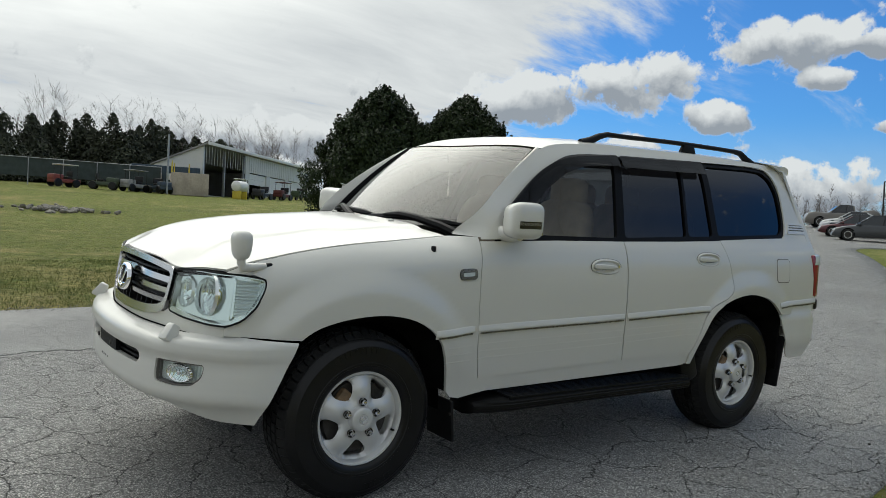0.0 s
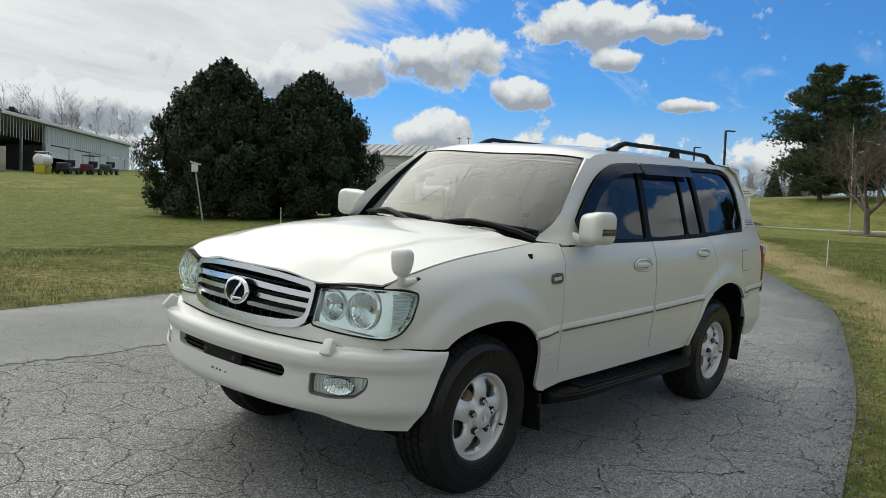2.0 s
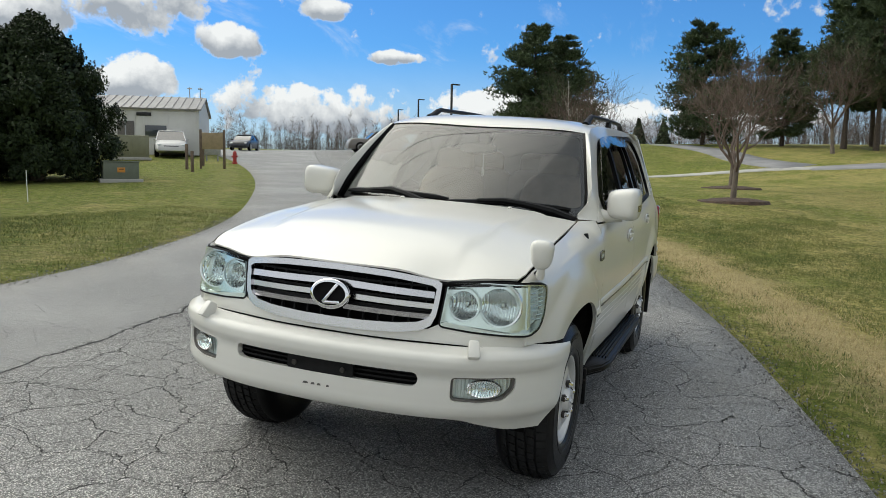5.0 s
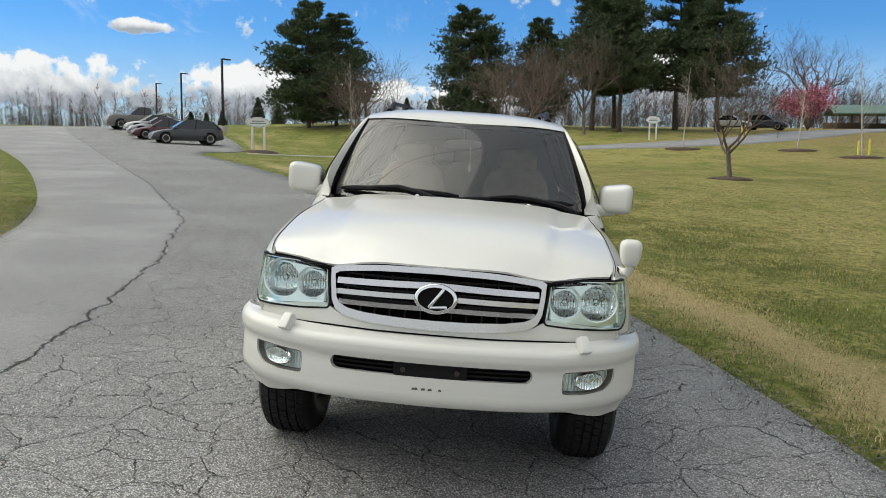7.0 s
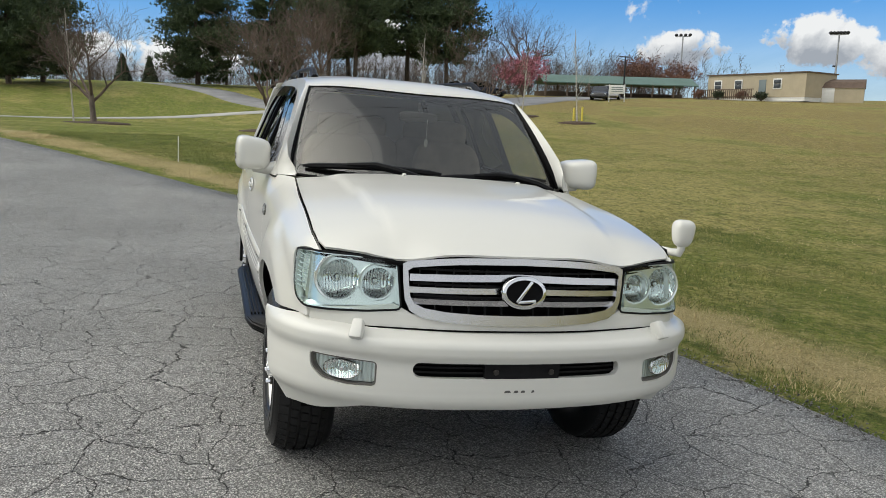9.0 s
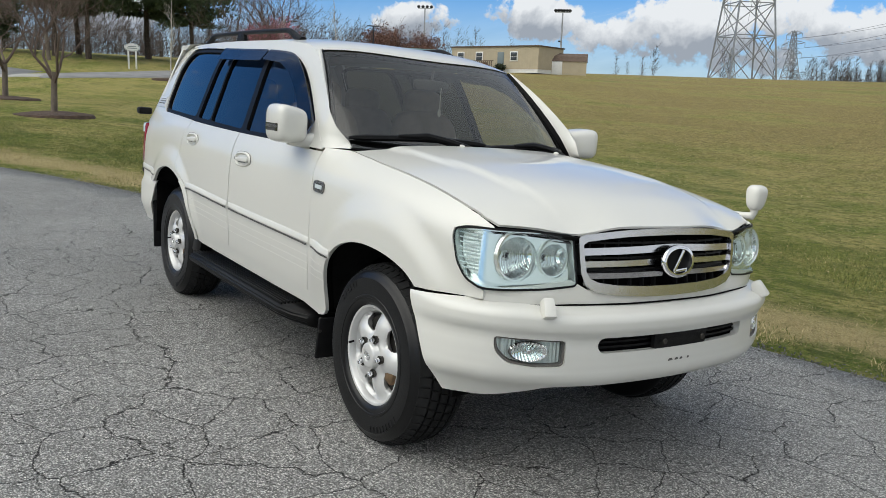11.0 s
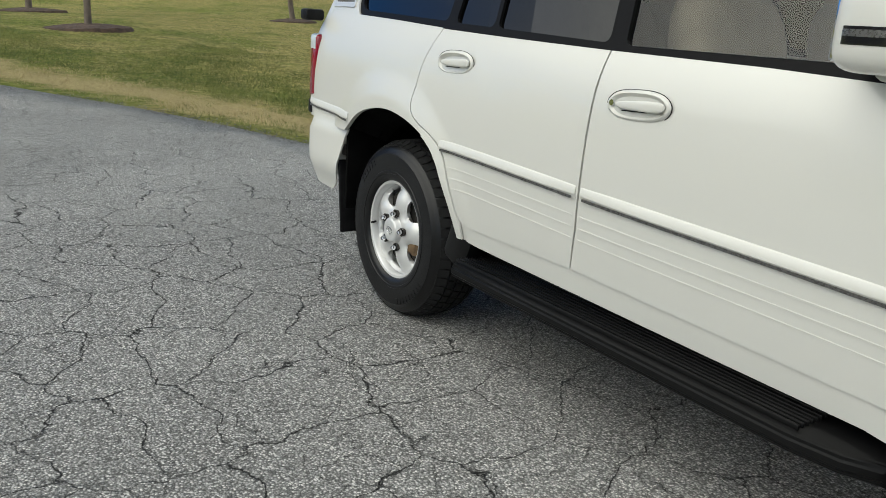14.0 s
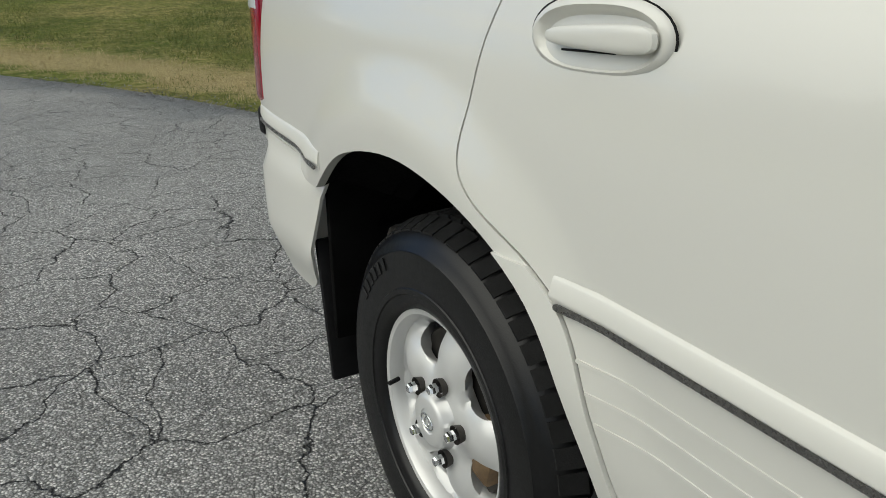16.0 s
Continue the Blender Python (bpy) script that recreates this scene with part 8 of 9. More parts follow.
ribs(depot, None, L - 9.6, 3.1, 4.88, -0.09, RIBWALL, 0.6)
bm = bmesh.new()
slab(bm, Matrix(), (L, DEEP, 0.2), (L / 2, DEEP / 2, 0.0))
part("floor_slab", bm, CONCRETE, depot)

# loading dock with steps beside the depot
dock = thing("loading_dock", pose(-19.3, -67.6, 3.45, 0, 0, yaw + 30), "concrete loading dock with yellow handrails and steps", "loading dock")
bm = bmesh.new()
box(bm, (3.6, 3.2, 2.0), (0, 0, 1.0), 0.04)
part("block", bm, material("stained_concrete", (0.44, 0.38, 0.31), 0.9, 0.0, 0.25, 0.8), dock)
for k in range(8):
    bm = bmesh.new()
    box(bm, (0.34, 1.3, 0.08), (2.0 + 0.30 * k, 0.6, 1.86 - 0.25 * k), 0.01)
    part("step", bm, YELLOW, dock)
for y in (-0.05, 1.25):
    bm = bmesh.new()
    tube(bm, [(1.8, y, 2.0), (1.8, y, 3.0), (4.2, y, 1.05), (4.2, y, 0.0)], 0.045, 6)
    part("handrail", bm, YELLOW, dock)
bm = bmesh.new()
for x in (-1.7, -0.5, 0.6, 1.7):
    tube(bm, [(x, 1.5, 2.0), (x, 1.5, 3.0)], 0.035, 6)
for z in (2.5, 3.0):
    tube(bm, [(-1.7, 1.5, z), (1.7, 1.5, z)], 0.035, 6)
part("guard_rail", bm, YELLOW, dock)
bm = bmesh.new()
tube(bm, [(-2.3, 1.9, 0.0), (-2.3, 1.9, 5.2)], 0.09, 8)
part("flue", bm, STEEL, dock)

# fence with dark screening on the rise
FENCE0, FENCE1 = Vector((-4.0, -70.6)), Vector((-17.2, -69.0))
fd = (FENCE1 - FENCE0)
fn_ = int(fd.length / 2.6)
fence = thing("mesh_fence", on_land(FENCE0.x, FENCE0.y, math.degrees(math.atan2(fd.y, fd.x))), "chain-link fence with dark screening cloth on the rise", "fence")
SCREENCLOTH = material("dark_screen_cloth", (0.05, 0.065, 0.062), 0.9, 0.0, 0.25, 2.0)
for k in range(fn_ + 1):
    bm = bmesh.new()
    tube(bm, [(fd.length * k / fn_, 0, -0.3), (fd.length * k / fn_, 0, 2.35)], 0.04, 6)
    part("post", bm, STEEL, fence)
bm = bmesh.new()
tube(bm, [(0, 0, 2.3), (fd.length, 0, 2.3)], 0.03, 6)
part("top_rail", bm, STEEL, fence)
bm = bmesh.new()
for k in range(24):
    x0, x1 = fd.length * k / 24, fd.length * (k + 1) / 24
    y0, y1 = 0.07 + 0.03 * math.sin(k * 1.9), 0.07 + 0.03 * math.sin(k * 1.9 + 1.9)
    v = [bm.verts.new(p) for p in ((x0, y0, 0.75), (x1, y1, 0.75), (x1, y1, 2.25), (x0, y0, 2.25))]
    bm.faces.new(v)
bmesh.ops.remove_doubles(bm, verts=bm.verts, dist=1e-4)
ext = bmesh.ops.extrude_face_region(bm, geom=bm.faces[:])
bmesh.ops.translate(bm, vec=(0, 0.012, 0), verts=[g for g in ext["geom"] if isinstance(g, bmesh.types.BMVert)])
part("screen", bm, SCREENCLOTH, fence)
# freight container with painted bars, and machines behind the fence
cont = thing("freight_container", on_land(-18.5, -72.5, 172), "dark blue freight container with white marks", "container")
bm = bmesh.new()
box(bm, (6.1, 2.4, 2.5), (0, 0, 1.3), 0.03)
part("shell", bm, material("container_blue", (0.035, 0.06, 0.085), 0.6, 0.1, 0.2, 1.5), cont)
for k in range(14):
    bm = bmesh.new()
    box(bm, (0.18, 0.05, 2.2), (-2.75 + k * 0.42, -1.22, 1.3), 0.01)
    part("corrugation", bm, material("container_blue_rib", (0.035, 0.06, 0.085), 0.6, 0.1, 0.2, 1.5) if k == 0 else bpy.data.materials["container_blue_rib"], cont)
for k in range(6):
    bm = bmesh.new()
    box(bm, (0.45, 0.02, 0.6), (-1.9 + k * 0.62 + (0.35 if k > 2 else 0), -1.26, 1.55), 0.0)
    part("lettering_bar", bm, WHITE, cont)


def machine(m, seed, label, colour):
    """A small tractor or cart: chassis, bonnet, seat, wheels and a canopy."""
    rng = np.random.default_rng(seed)
    top = thing("utility_cart", m, label, "utility cart", "machines at the depot")
    mt = material("machine_paint", colour, 0.5, 0.1, 0.2, 4.0)
    bm = bmesh.new()
    box(bm, (2.3, 1.1, 0.3), (0, 0, 0.5), 0.04)
    box(bm, (0.9, 1.0, 0.45), (0.75, 0, 0.8), 0.08)
    part("chassis", bm, mt, top)
    bm = bmesh.new()
    box(bm, (0.5, 0.9, 0.18), (-0.2, 0, 0.8), 0.05)
    box(bm, (0.12, 0.9, 0.5), (-0.48, 0, 1.1), 0.04)
    part("bench", bm, IRON, top)
    for x in (-0.75, 0.8):
        for s in (1, -1):
            bm = bmesh.new()
            lathe(bm, [(0, 0.1), (0.2, 0.1), (0.32, 0.09), (0.34, 0.04), (0.34, -0.08), (0, -0.08)], Matrix.Translation((x, s * 0.56, 0.34)) @ pose(0, 0, 0, -90 * s, 0, 0), 16)
            part("wheel", bm, RUBBER, top)
    if seed % 2:
        bm = bmesh.new()
        box(bm, (1.7, 1.15, 0.06), (-0.1, 0, 1.85), 0.02)
        part("canopy", bm, WHITE if seed % 4 == 1 else mt, top)
        for x in (-0.85, 0.6):
            for s in (1, -1):
                bm = bmesh.new()
                tube(bm, [(x, s * 0.5, 0.7), (x, s * 0.5, 1.85)], 0.025, 6)
                part("canopy_post", bm, IRON, top)


for k, (x, y, a, c, lb) in enumerate(((-9.0, -67.8, 20, (0.22, 0.05, 0.04), "red utility cart parked at the fence"), (-12.0, -67.6, 160, (0.06, 0.08, 0.05), "green utility cart with a canopy at the fence"), (-14.5, -67.2, 30, (0.30, 0.30, 0.30), "pale utility cart at the fence"), (-16.6, -67.0, 100, (0.05, 0.07, 0.10), "dark utility cart with a canopy at the fence"),
                                      (-24.5, -68.5, 60, (0.05, 0.10, 0.05), "green mower parked before the depot"), (-27.5, -70.5, 40, (0.04, 0.04, 0.045), "black utility cart before the depot"), (-31.0, -73.5, 40, (0.12, 0.03, 0.03), "dark red utility cart before the depot"), (-34.5, -77.0, 45, (0.06, 0.09, 0.05), "green utility cart before the depot"))):
    machine(on_land(x, y, a), 5 + k, lb, c)
top = thing("fuel_tank", on_land(-23.6, -66.3, 40) @ Matrix.Scale(0.78, 4), "white fuel tank on a yellow cradle", "tank")
bm = bmesh.new()
lathe(bm, [(0, -1.15), (0.45, -1.1), (0.62, -0.95), (0.62, 0.95), (0.45, 1.1), (0, 1.15)], Matrix.Translation((0, 0, 1.5)) @ pose(0, 0, 0, 0, 90, 0), 24)
part("tank", bm, WHITE, top)
for x in (-0.7, 0.7):
    bm = bmesh.new()
    box(bm, (0.12, 1.1, 0.95), (x, 0, 0.47), 0.01)
    part("cradle", bm, YELLOW, top)

# heap of stones on the slope
rng = np.random.default_rng(7)
STONE = material("field_stone", (0.25, 0.23, 0.20), 0.9, 0.0, 0.3, 3.0, 0.01, 15.0, by_object=0.3)
heap = thing("stone_heap", on_land(-4.3, -41.0), "low heap of rough stones on the slope", "stones")
stone_bm = bmesh.new()
blob(stone_bm, (0, 0, 0), (0.24, 0.18, 0.12), 2.6, 9, 6, lambda p: p * (1 + 0.35 * noise.noise(p * 6)))
first = part("stone", stone_bm, STONE, heap)
for k in range(95):
    o = first if k == 0 else new("stone", first.data)
    o.parent = heap
    x, y = rng.normal(0, 1.35), rng.normal(0, 0.85)
    z = float(land(-4.3 + x, -41.0 + y)) - float(land(-4.3, -41.0))
    o.matrix_basis = pose(x, y, z + 0.05 + rng.uniform(0, 0.12), rng.uniform(-30, 30), rng.uniform(-30, 30), rng.uniform(0, 360)) @ Matrix.Scale(rng.uniform(0.35, 0.9), 4)

# white metal building by the bend
B0, B1 = (-37.1, -31.4), (-28.0, -45.5)
d, outw, L = wall_frame(B0, B1)
yaw = math.degrees(math.atan2(d.y, d.x))
zB = float(land(-36, -36)) - 0.1
hall = thing("metal_building", pose(B0[0], B0[1], zB, 0, 0, yaw) @ Matrix.Diagonal((1, -1, 1, 1)), "low white metal building with a ribbed grey roof", "building")
EAVE, RIDGE, WIDE = 2.9, 3.9, 8.0
bm = bmesh.new()
slab(bm, Matrix(), (L, 0.15, EAVE), (L / 2, 0, EAVE / 2))
part("front_wall", bm, RIBWALL, hall, smooth=False)
for x in (-0.075, L + 0.075):
    bm = bmesh.new()
    v = [bm.verts.new((x + e, y, z)) for e in (-0.07, 0.07) for y, z in ((0, 0), (WIDE, 0), (WIDE, EAVE), (WIDE / 2, RIDGE), (0, EAVE))]
    bm.faces.new(v[:5])
    bm.faces.new(v[5:][::-1])
    for k in range(5):
        bm.faces.new((v[k], v[5 + k], v[5 + (k + 1) % 5], v[(k + 1) % 5]))
    bmesh.ops.recalc_face_normals(bm, faces=bm.faces)
    part("gable_wall", bm, RIBWALL, hall, smooth=False)
bm = bmesh.new()
slab(bm, Matrix(), (L, 0.15, EAVE), (L / 2, WIDE, EAVE / 2))
part("rear_wall", bm, RIBWALL, hall, smooth=False)
for s in (0, 1):
    bm = bmesh.new()
    ln = math.hypot(WIDE / 2 + 0.3, RIDGE - EAVE + 0.08)
    ang = math.atan2(RIDGE - EAVE, WIDE / 2)
    m = Matrix.Translation((L / 2, WIDE / 2, RIDGE + 0.06)) @ Matrix.Rotation(ang if s == 0 else -ang, 4, "X")
    slab(bm, m, (L + 0.6, ln, 0.10), (0, -ln / 2 if s == 0 else ln / 2, 0))
    slope = part("roof_slope", bm, RIBROOF, hall, smooth=False)
    bm = bmesh.new()
    for k in range(int(L / 0.5)):
        slab(bm, m, (0.06, ln, 0.05), (-L / 2 + 0.5 * k, -ln / 2 if s == 0 else ln / 2, 0.075))
    part("roof_rib", bm, RIBROOF, slope, smooth=False, kind="stuff")
ribs(hall, None, L, 0.0, EAVE - 0.1, -0.09, RIBWALL, 0.5)
bm = bmesh.new()
slab(bm, Matrix(), (1.0, 0.10, 2.1), (4.3, -0.10, 1.05), 0.02)
part("door", bm, TRIM, hall)
bm = bmesh.new()
slab(bm, Matrix(), (1.3, 0.10, 0.7), (2.5, -0.10, 1.5), 0.02)
part("window", bm, PANE, hall)
bm = bmesh.new()
slab(bm, Matrix(), (0.9, 0.06, 0.22), (3.2, -0.12, 2.55), 0.01)
part("sign_plate", bm, IRON, hall)
for x in (0.8, 0.1):
    bm = bmesh.new()
    tube(bm, [(x, WIDE / 2, RIDGE), (x, WIDE / 2, RIDGE + 0.8)], 0.03, 6)
    tube(bm, [(x - 0.15, WIDE / 2, RIDGE + 0.72), (x + 0.15, WIDE / 2, RIDGE + 0.72)], 0.04, 6)
    part("aerial", bm, STEEL, hall)

# yard gate, generator and switch boxes
gen = thing("generator", on_land(-29.8, -30.2, 46), "olive-green generator cabinet in the fenced yard", "generator")
bm = bmesh.new()
box(bm, (1.1, 1.9, 1.25), (0, 0, 0.72), 0.04)
part("cabinet", bm, material("olive_enamel", (0.20, 0.20, 0.13), 0.5, 0.0, 0.1, 4.0), gen)
for dy in (-0.45, 0.45):
    bm = bmesh.new()
    box(bm, (0.03, 0.75, 0.9), (0.56, dy, 0.74), 0.01)
    part("door", bm, bpy.data.materials["olive_enamel"], gen)
bm = bmesh.new()
box(bm, (1.3, 2.1, 0.16), (0, 0, 0.06), 0.02)
part("plinth", bm, CONCRETE, gen)
gate = thing("yard_fence", on_land(-30.5, -32.5, -45), "galvanised tube fence round the yard", "fence")
for k in range(6):
    bm = bmesh.new()
    tube(bm, [(k * 1.4 - 1.0, 0, -0.2), (k * 1.4 - 1.0, 0, 2.3)], 0.035, 6)
    part("post", bm, STEEL, gate)
for z in (0.3, 2.25):
    bm = bmesh.new()
    tube(bm, [(-1.0, 0, z), (6.0, 0, z)], 0.025, 6)
    part("rail", bm, STEEL, gate)
for x, y, w, h in ((-33.2, -27.3, 0.9, 1.2),):
    sw = thing("switch_box", on_land(x, y, 46), "grey electrical switch box on posts", "switch box", "switch boxes")
    bm = bmesh.new()
    box(bm, (0.35, w, h), (0, 0, h / 2 + 0.35), 0.02)
    part("cabinet", bm, STEEL, sw)
    for dy in (-0.35, 0.35):
        bm = bmesh.new()
        box(bm, (0.08, 0.08, 0.6), (0, dy * w, 0.2), 0.01)
        part("leg", bm, STEEL, sw)

# tan site cabin on the crest, with its ramp
C0, C1 = (-71.1, 63.7), (-84.1, 59.8)
d, outw, L = wall_frame(C1, C0)
yaw = math.degrees(math.atan2(d.y, d.x))
zC = float(land(-77, 62)) - 0.05
cabin = thing("site_cabin", pose(C1[0], C1[1], zC, 0, 0, yaw), "long tan site cabin with white-framed windows", "building")
bm = bmesh.new()
slab(bm, Matrix(), (L, 6.0, 2.75), (L / 2, 3.0, 0.45 + 1.37), 0.02)
part("shell", bm, TANWALL, cabin, smooth=False)
bm = bmesh.new()
slab(bm, Matrix(), (L - 0.1, 5.9, 0.5), (L / 2, 3.0, 0.22))
part("skirt", bm, WHITE, cabin, smooth=False)
bm = bmesh.new()
slab(bm, Matrix(), (L + 0.3, 6.3, 0.14), (L / 2, 3.0, 3.25))
part("roof", bm, BROWNROOF, cabin, smooth=False)
bm = bmesh.new()
for k in range(int(L / 0.4)):
    slab(bm, Matrix(), (0.02, 0.012, 2.6), (0.4 * k + 0.2, -0.004, 1.85))
part("siding_groove", bm, TANWALL, cabin, smooth=False, kind="stuff")
for x in (1.6, 4.6, L - 3.6):
    opening_window(cabin, x, 2.0, 0.9, 1.0, -0.03)
bm = bmesh.new()
slab(bm, Matrix(), (0.95, 0.08, 2.05), (L - 5.6, -0.03, 1.5), 0.01)
part("door", bm, material("blue_grey_door", (0.16, 0.20, 0.21), 0.5), cabin)
ramp = thing("ramp", pose(C1[0], C1[1], zC, 0, 0, yaw), "weathered wooden access ramp along the cabin", "ramp")
bm = bmesh.new()
slab(bm, Matrix(), (8.0, 1.4, 0.1), (4.2, -1.2, 0.5))
part("deck", bm, WOOD, ramp)
for k in range(26):
    bm = bmesh.new()
    slab(bm, Matrix(), (0.14, 0.05, 1.15), (0.4 + 0.3 * k, -1.95, 0.75))
    part("baluster", bm, WOOD, ramp)
bm = bmesh.new()
slab(bm, Matrix(), (8.0, 0.09, 0.1), (4.2, -1.95, 1.36))
part("rail", bm, WOOD, ramp)

# garden shed with a barrel roof
S0, S1 = (-72.3, 66.6), (-69.0, 69.9)
d, outw, L = wall_frame(S0, S1)
yaw = math.degrees(math.atan2(d.y, d.x))
shed = thing("garden_shed", pose(S0[0], S0[1], float(land(-70, 68)), 0, 0, yaw), "tan garden shed with a brown gambrel roof", "shed")
W2 = 3.0
gam = [(0, 0), (W2, 0), (W2, 1.75), (W2 - 0.5, 2.3), (W2 / 2, 2.65), (0.5, 2.3), (0, 1.75)]
bm = bmesh.new()
loft(bm, [[(x, -z0 * 0 + u, z) for u, z in gam] for x, z0 in ((0, 0), (L, 0))])
part("walls", bm, TANWALL, shed, smooth=False)
bm = bmesh.new()
roofline = [(-0.12, 1.70), (0.45, 2.36), (W2 / 2, 2.74), (W2 - 0.45, 2.36), (W2 + 0.12, 1.70), (W2 + 0.02, 1.70), (W2 - 0.5, 2.30), (W2 / 2, 2.66), (0.5, 2.30), (-0.02, 1.70)]
loft(bm, [[(x, u, z) for u, z in roofline] for x in (-0.1, L + 0.1)])
part("roof", bm, BROWNROOF, shed, smooth=False)
bm = bmesh.new()
slab(bm, Matrix(), (1.3, 0.05, 1.7), (1.0, -0.03, 0.9), 0.01)
part("door", bm, WHITE, shed)

# open shelter with a green roof
shel = thing("picnic_shelter", pose(-92.0, 40.5, float(land(-90, 48)) - 0.2, 0, 0, 79), "long open shelter with a low green roof", "shelter")
bm = bmesh.new()
LS = 21.0
loft(bm, [[(x, 0, 2.1), (x, 3.0, 3.2), (x, 6.0, 2.1), (x, 6.0, 1.98), (x, 3.0, 3.05), (x, 0, 1.98)] for x in (0, LS)])
part("roof", bm, GREENROOF, shel, smooth=False)
for k in range(8):
    for y in (0.3, 5.7):
        bm = bmesh.new()
        box(bm, (0.18, 0.18, 2.2), (0.4 + k * 2.88, y, 1.0), 0.01)
        part("post", bm, WOOD, shel)
bm = bmesh.new()
box(bm, (LS, 0.12, 1.0), (LS / 2, 5.6, 0.6), 0.01)
part("rear_boarding", bm, WOOD, shel)
top = thing("notice_sign", on_land(-72.3, 40.6, -25), "white framed notice on two posts", "sign")
for dy in (-0.8, 0.8):
    bm = bmesh.new()
    box(bm, (0.1, 0.1, 1.9), (0, dy, 0.9), 0.01)
    part("post", bm, WHITE, top)
bm = bmesh.new()
box(bm, (0.06, 1.6, 0.9), (0, 0, 1.3), 0.01)
part("board", bm, WHITE, top)
for z in (1.5, 1.3, 1.1):
    bm = bmesh.new()
    box(bm, (0.01, 1.2, 0.08), (0.036, 0, z), 0)
    part("lettering_bar", bm, INK, top)


# sports floodlights
def floodlight(x, y, ztop, heads=4):
    z0 = float(land(x, y))
    top = thing("floodlight_mast", pose(x, y, z0, 0, 0, 140), "tall steel mast with a bar of floodlights", "floodlight", "floodlight masts")
    h = ztop - z0
    bm = bmesh.new()
    tube(bm, [(0, 0, -0.5), (0, 0, h)], [0.16, 0.09], 8)
    part("mast", bm, STEEL, top)
    bm = bmesh.new()
    tube(bm, [(0, -1.1, h - 0.1), (0, 1.1, h - 0.1)], 0.06, 6)
    part("crossbar", bm, STEEL, top)
    for k in range(heads):
        bm = bmesh.new()
        lathe(bm, [(0, 0.22), (0.12, 0.2), (0.26, 0.0), (0.24, -0.02), (0.0, -0.02)], Matrix.Translation((0.1, -1.0 + 2.0 * k / (heads - 1), h + 0.15)) @ pose(0, 0, 0, 0, -60, 0), 14)
        part("lamp_head", bm, IRON, top)
    bm = bmesh.new()
    box(bm, (0.3, 0.5, 0.2), (0.15, 0.2, h * 0.52), 0.03)
    part("side_lamp", bm, IRON, top)


floodlight(-102.8, 67.6, 15.2)
floodlight(-82.3, 77.7, 14.1, 6)
lamp_top = thing("lamp_post", on_land(-88, 50), "black double-headed lamp post by the shelter", "lamp post", "drive lamps")
bm = bmesh.new()
box(bm, (0.15, 0.15, 5.2), (0, 0, 2.6), 0.02)
part("pole", bm, IRON, lamp_top)
bm = bmesh.new()
box(bm, (0.3, 1.7, 0.12), (0, 0, 5.2), 0.03)
part("head", bm, IRON, lamp_top)


# ---- power line ----
def pylon(x, y, yaw, high, base, label, thick=0.10, arms=((0.62, 7.5), (0.78, 9.5), (0.94, 6.5))):
    z0 = float(land(x, y)) - 0.3
    top = thing("pylon", pose(x, y, z0, 0, 0, yaw), label, "pylon", "power line pylons")

    def half(u):
        return base * 0.5 * ((1 - u / 0.58) * 0.62 + 0.38 if u < 0.58 else 0.38 * (1 - (u - 0.58) / 0.42 * 0.6))

    levels = [0.0, 0.14, 0.24, 0.36, 0.47, 0.58, 0.68, 0.78, 0.88, 1.0]
    corners = [(1, 1), (1, -1), (-1, -1), (-1, 1)]
    for cx, cy in corners:
        bm = bmesh.new()
        tube(bm, [(cx * half(u), cy * half(u), u * high) for u in levels], thick * 1.6, 4)
        part("leg", bm, STEEL, top, smooth=False)
    for i, (u0, u1) in enumerate(zip(levels, levels[1:])):
        bm = bmesh.new()
        for k in range(4):
            a, b = corners[k], corners[(k + 1) % 4]
            p0, p1 = Vector((a[0] * half(u0), a[1] * half(u0), u0 * high)), Vector((b[0] * half(u0), b[1] * half(u0), u0 * high))
            q0, q1 = Vector((a[0] * half(u1), a[1] * half(u1), u1 * high)), Vector((b[0] * half(u1), b[1] * half(u1), u1 * high))
            tube(bm, [p0, q1], thick, 4, False)
            tube(bm, [p1, q0], thick, 4, False)
            tube(bm, [q0, q1], thick * 1.1, 4, False)
            if i == 0:
                tube(bm, [p0.lerp(q0, 0.5), (q0 + q1) / 2], thick * 0.8, 4, False)
                tube(bm, [p1.lerp(q1, 0.5), (q0 + q1) / 2], thick * 0.8, 4, False)
        part("lattice", bm, STEEL, top, smooth=False)
    ends = []
    for u, reach in arms:
        for s in (1, -1):
            bm = bmesh.new()
            z = u * high
            e = Vector((0, s * reach, z + 0.3))
            for cx in (1, -1):
                tube(bm, [(cx * half(u), s * half(u), z), e], thick, 4, False)
                tube(bm, [(cx * half(u), s * half(u), z + 1.8), e], thick, 4, False)
            tube(bm, [e, e - Vector((0, 0, 2.0))], thick * 0.9, 4, False)
            part("arm", bm, STEEL, top, smooth=False)
            ends.append(pose(x, y, z0, 0, 0, yaw) @ (e - Vector((0, 0, 2.0))))
    return ends


near_ends = pylon(-69.5, 102.5, 62, 46, 7.2, "large galvanised lattice pylon on the hill crest", 0.085)
mid_ends = pylon(-208.4, 336.3, 62, 27, 8, "distant lattice pylon beyond the hill", 0.11)
far_ends = pylon(-299.9, 419.2, 62, 26, 8, "far lattice pylon seen through the near one", 0.11)


def cable(a, b, sag, r=0.03):
    bm = bmesh.new()
    a, b = Vector(a), Vector(b)
    tube(bm, [a.lerp(b, k / 24) - Vector((0, 0, sag * 4 * (k / 24) * (1 - k / 24))) for k in range(25)], r, 4, False)
    part("power_cable", bm, IRON, None, "sagging power line cable", smooth=False, category="cable", group="power cables")


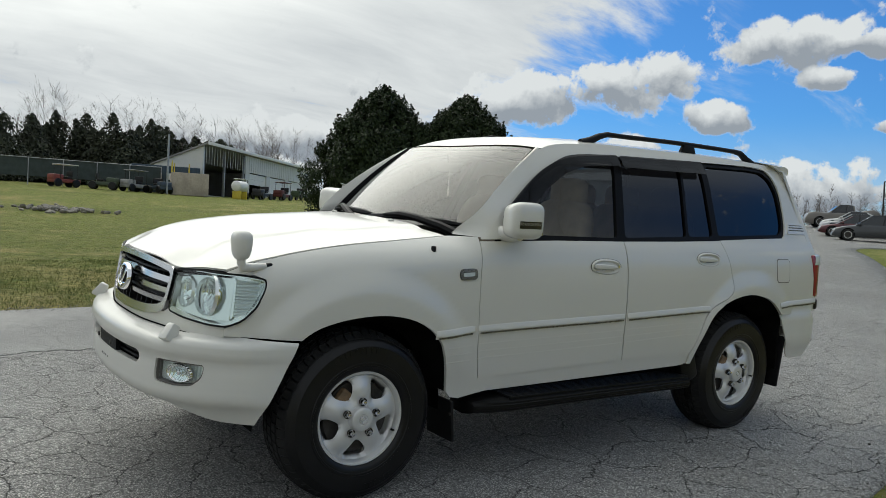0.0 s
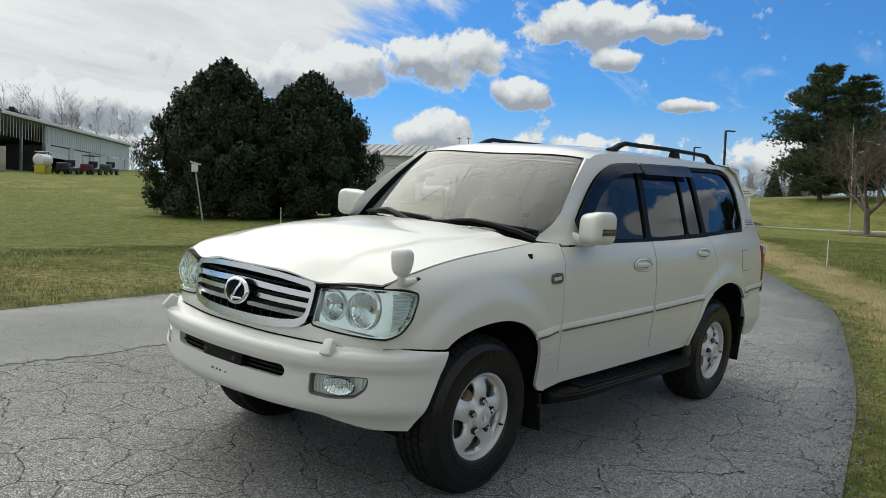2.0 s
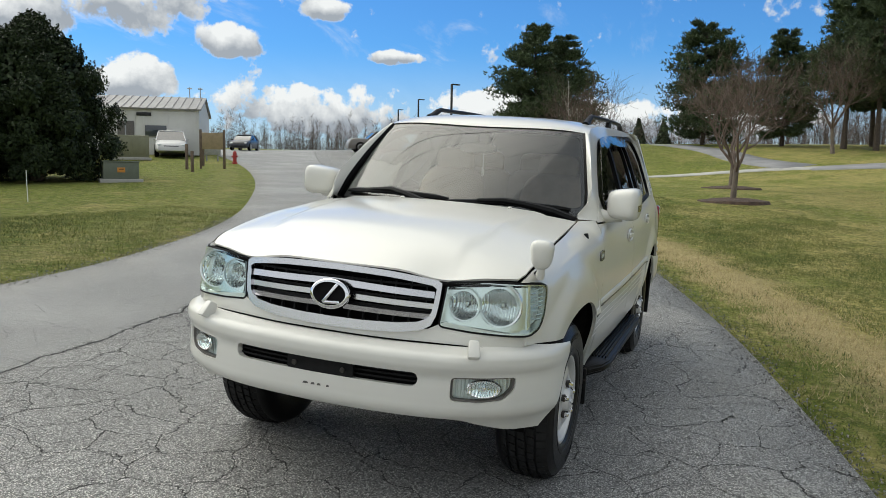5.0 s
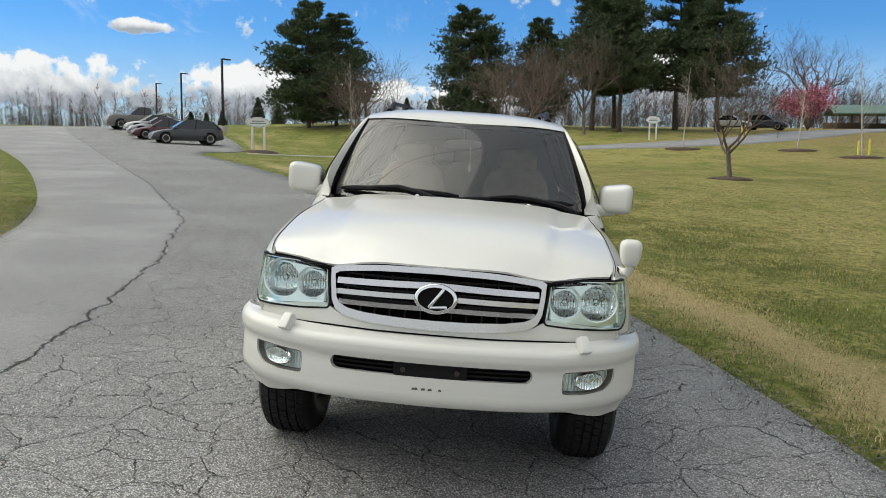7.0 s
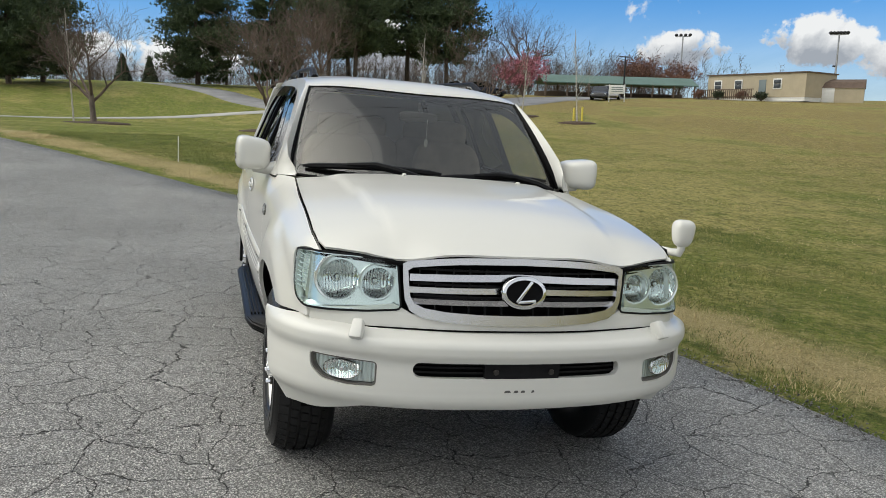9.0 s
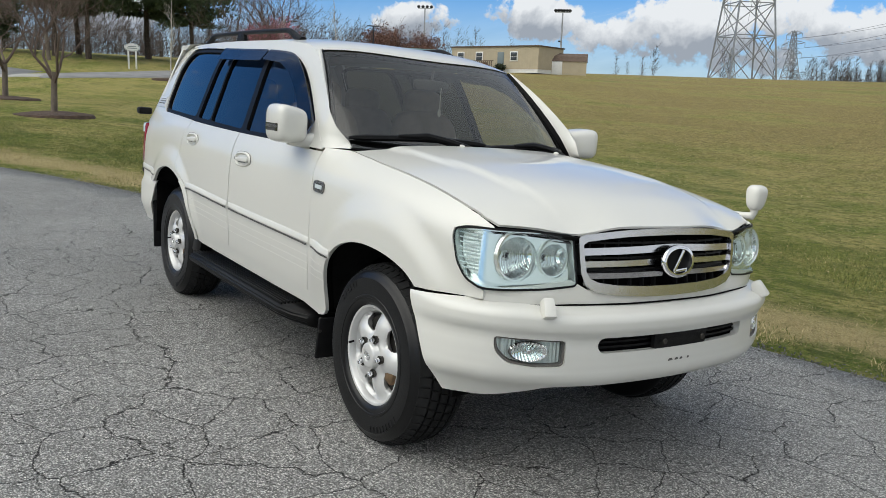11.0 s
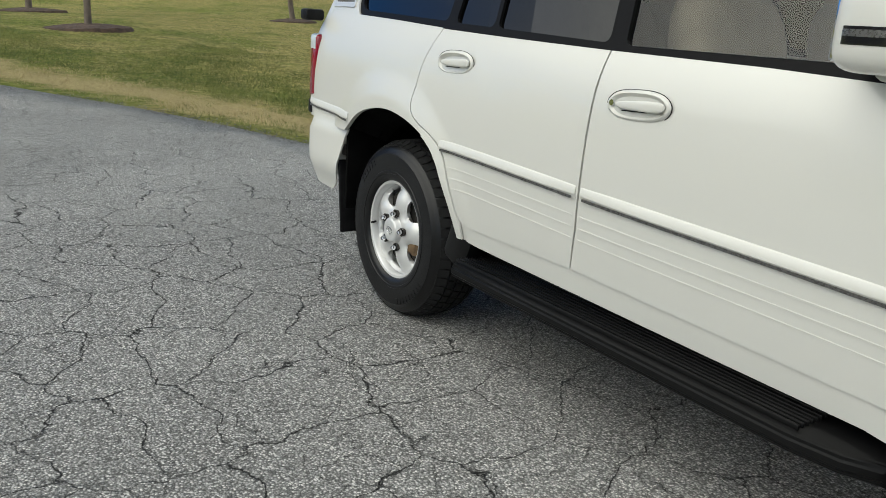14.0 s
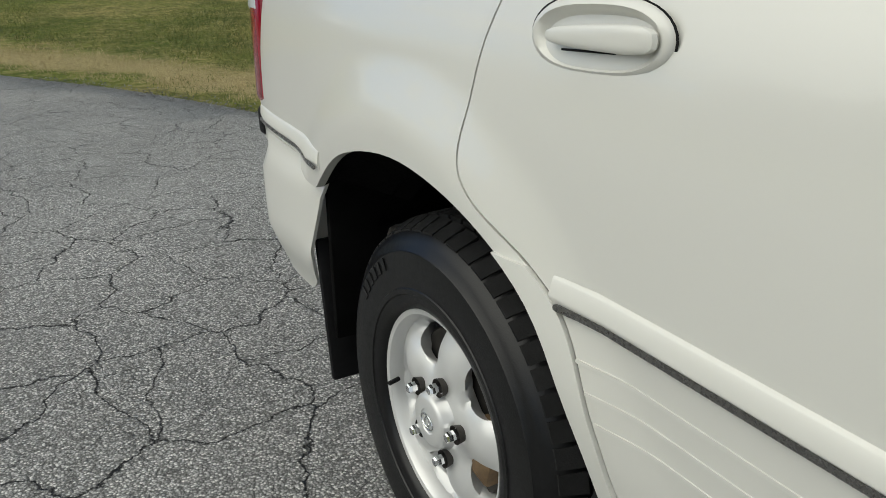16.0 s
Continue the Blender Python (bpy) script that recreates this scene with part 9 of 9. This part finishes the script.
for a, b in zip(near_ends, far_ends):
    cable(a, b, 14, 0.05)
for k, a in enumerate(near_ends):
    # the line runs on over the road
    cable(a, Vector(a) + Vector((139, -234, -3)), 9, 0.05)
for k, b in enumerate(mid_ends):
    cable(b, (60 + 6 * (k % 2), 95 + 5 * k, 44 + 4 * (k // 2)), 9, 0.05)

# ---- rough grass along the road, loose grit on its edge ----
TURF = leaf_material("grass_blade", (0.075, 0.11, 0.018), (0.28, 0.29, 0.075), 0.7)
STRAW = leaf_material("straw_blade", (0.34, 0.27, 0.12), (0.72, 0.59, 0.33), 0.8)


def blades(name, mat, count, seed, box_, near, far, tall, label, bias=1.0, wide=0.0045):
    """Grass blades between two distances from the road's edge, within a stretch of the plan."""
    rng = np.random.default_rng(seed)
    x0, x1, y0, y1 = box_
    x, y = rng.uniform(x0, x1, count * 4), rng.uniform(y0, y1, count * 4)
    gap = line_gap(x, y, ROAD_EDGE, True)
    clump = np.array([noise.noise((a * 1.7, b * 1.7, seed)) for a, b in zip(x, y)])
    ok = ~inside(x, y, ROAD_EDGE) & (gap + clump * 0.35 > near) & (gap + clump * 0.8 < far) & (rng.uniform(0, 1, len(x)) < 0.55 + 0.6 * clump + (1 - bias))
    x, y = x[ok][:count], y[ok][:count]
    n = len(x)
    z = land(x, y) - 0.01
    a = rng.uniform(0, 2 * math.pi, n)
    h = tall * rng.uniform(0.4, 1.2, n)
    w = wide * rng.uniform(0.7, 1.5, n)
    lean = h * rng.uniform(0.1, 1.1, n)
    b = rng.uniform(0, 2 * math.pi, n)
    v = np.stack([np.c_[x - w * np.cos(a), y - w * np.sin(a), z], np.c_[x + w * np.cos(a), y + w * np.sin(a), z], np.c_[x + lean * np.cos(b), y + lean * np.sin(b), z + h]], 1).reshape(-1, 3)
    soup(name, v, np.arange(3 * n).reshape(-1, 3), mat, None, label, "grass", "stuff")


blades("verge_grass", TURF, 190000, 201, (-24, 8, 1, 11), 1.5, 7.5, 0.045, "short green lawn grass behind the verge")
blades("verge_grass", TURF, 40000, 211, (-24, 8, 0, 6), 0.0, 0.9, 0.05, "green grass hanging over the road edge")
blades("verge_straw", STRAW, 90000, 202, (-24, 8, 0, 9), 0.35, 1.8, 0.05, "dry straw-coloured grass along the road edge")
blades("verge_grass", TURF, 50000, 205, (-24, -9, -7, 1), 1.9, 6.0, 0.045, "short green lawn grass where the road bends away")
blades("verge_straw", STRAW, 26000, 206, (-24, -9, -7, 0), 0.30, 1.8, 0.05, "dry straw-coloured grass where the road bends away")
blades("verge_grass", TURF, 60000, 203, (-10, 8, -11, -4), 0.02, 5.0, 0.045, "green grass along the far road edge")
blades("verge_straw", STRAW, 7000, 204, (-10, 8, -11, -4), 0.0, 1.0, 0.04, "dry grass along the far road edge")

blades("lawn_tufts", TURF, 120000, 207, (-46, 10, 4, 38), 5.0, 60, 0.035, "uneven tufts of green on the mown lawn", 0.8, 0.008)
blades("lawn_straw", STRAW, 55000, 208, (-46, 10, 4, 38), 3.0, 60, 0.035, "dry straw-coloured tufts on the mown lawn", 0.8, 0.008)
blades("lawn_tufts", TURF, 26000, 209, (-24, 8, -34, -8), 3.0, 40, 0.03, "uneven tufts of green on the lawn by the hollies", 0.8, 0.007)


def grit():
    rng = np.random.default_rng(210)
    n = 9000
    i = rng.integers(0, len(ROAD_EDGE), n)
    q = np.array(dense(ROAD_EDGE, 0.25))
    q = q[(np.abs(q[:, 0] + 1) < 9) & (np.abs(q[:, 1]) < 8)]
    p = q[rng.integers(0, len(q), n)] + rng.normal(0, 0.10, (n, 2))
    z = land(p[:, 0], p[:, 1]) + 0.014
    s = rng.uniform(0.004, 0.014, n)
    c = np.c_[p, z]
    dirs = rng.normal(0, 1, (n, 4, 3))
    dirs /= np.linalg.norm(dirs, axis=2)[:, :, None]
    v = (c[:, None] + dirs * s[:, None, None]).reshape(-1, 3)
    k = np.arange(n)[:, None] * 4
    f = np.vstack([np.hstack([k, k + 1, k + 2]), np.hstack([k, k + 2, k + 3]), np.hstack([k, k + 3, k + 1]), np.hstack([k + 1, k + 3, k + 2])])
    soup("edge_grit", v, f, leaf_material("grit", (0.10, 0.10, 0.095), (0.40, 0.385, 0.36), 0.9), None, "loose grey grit along the crumbling road edge", "gravel", "stuff")


grit()
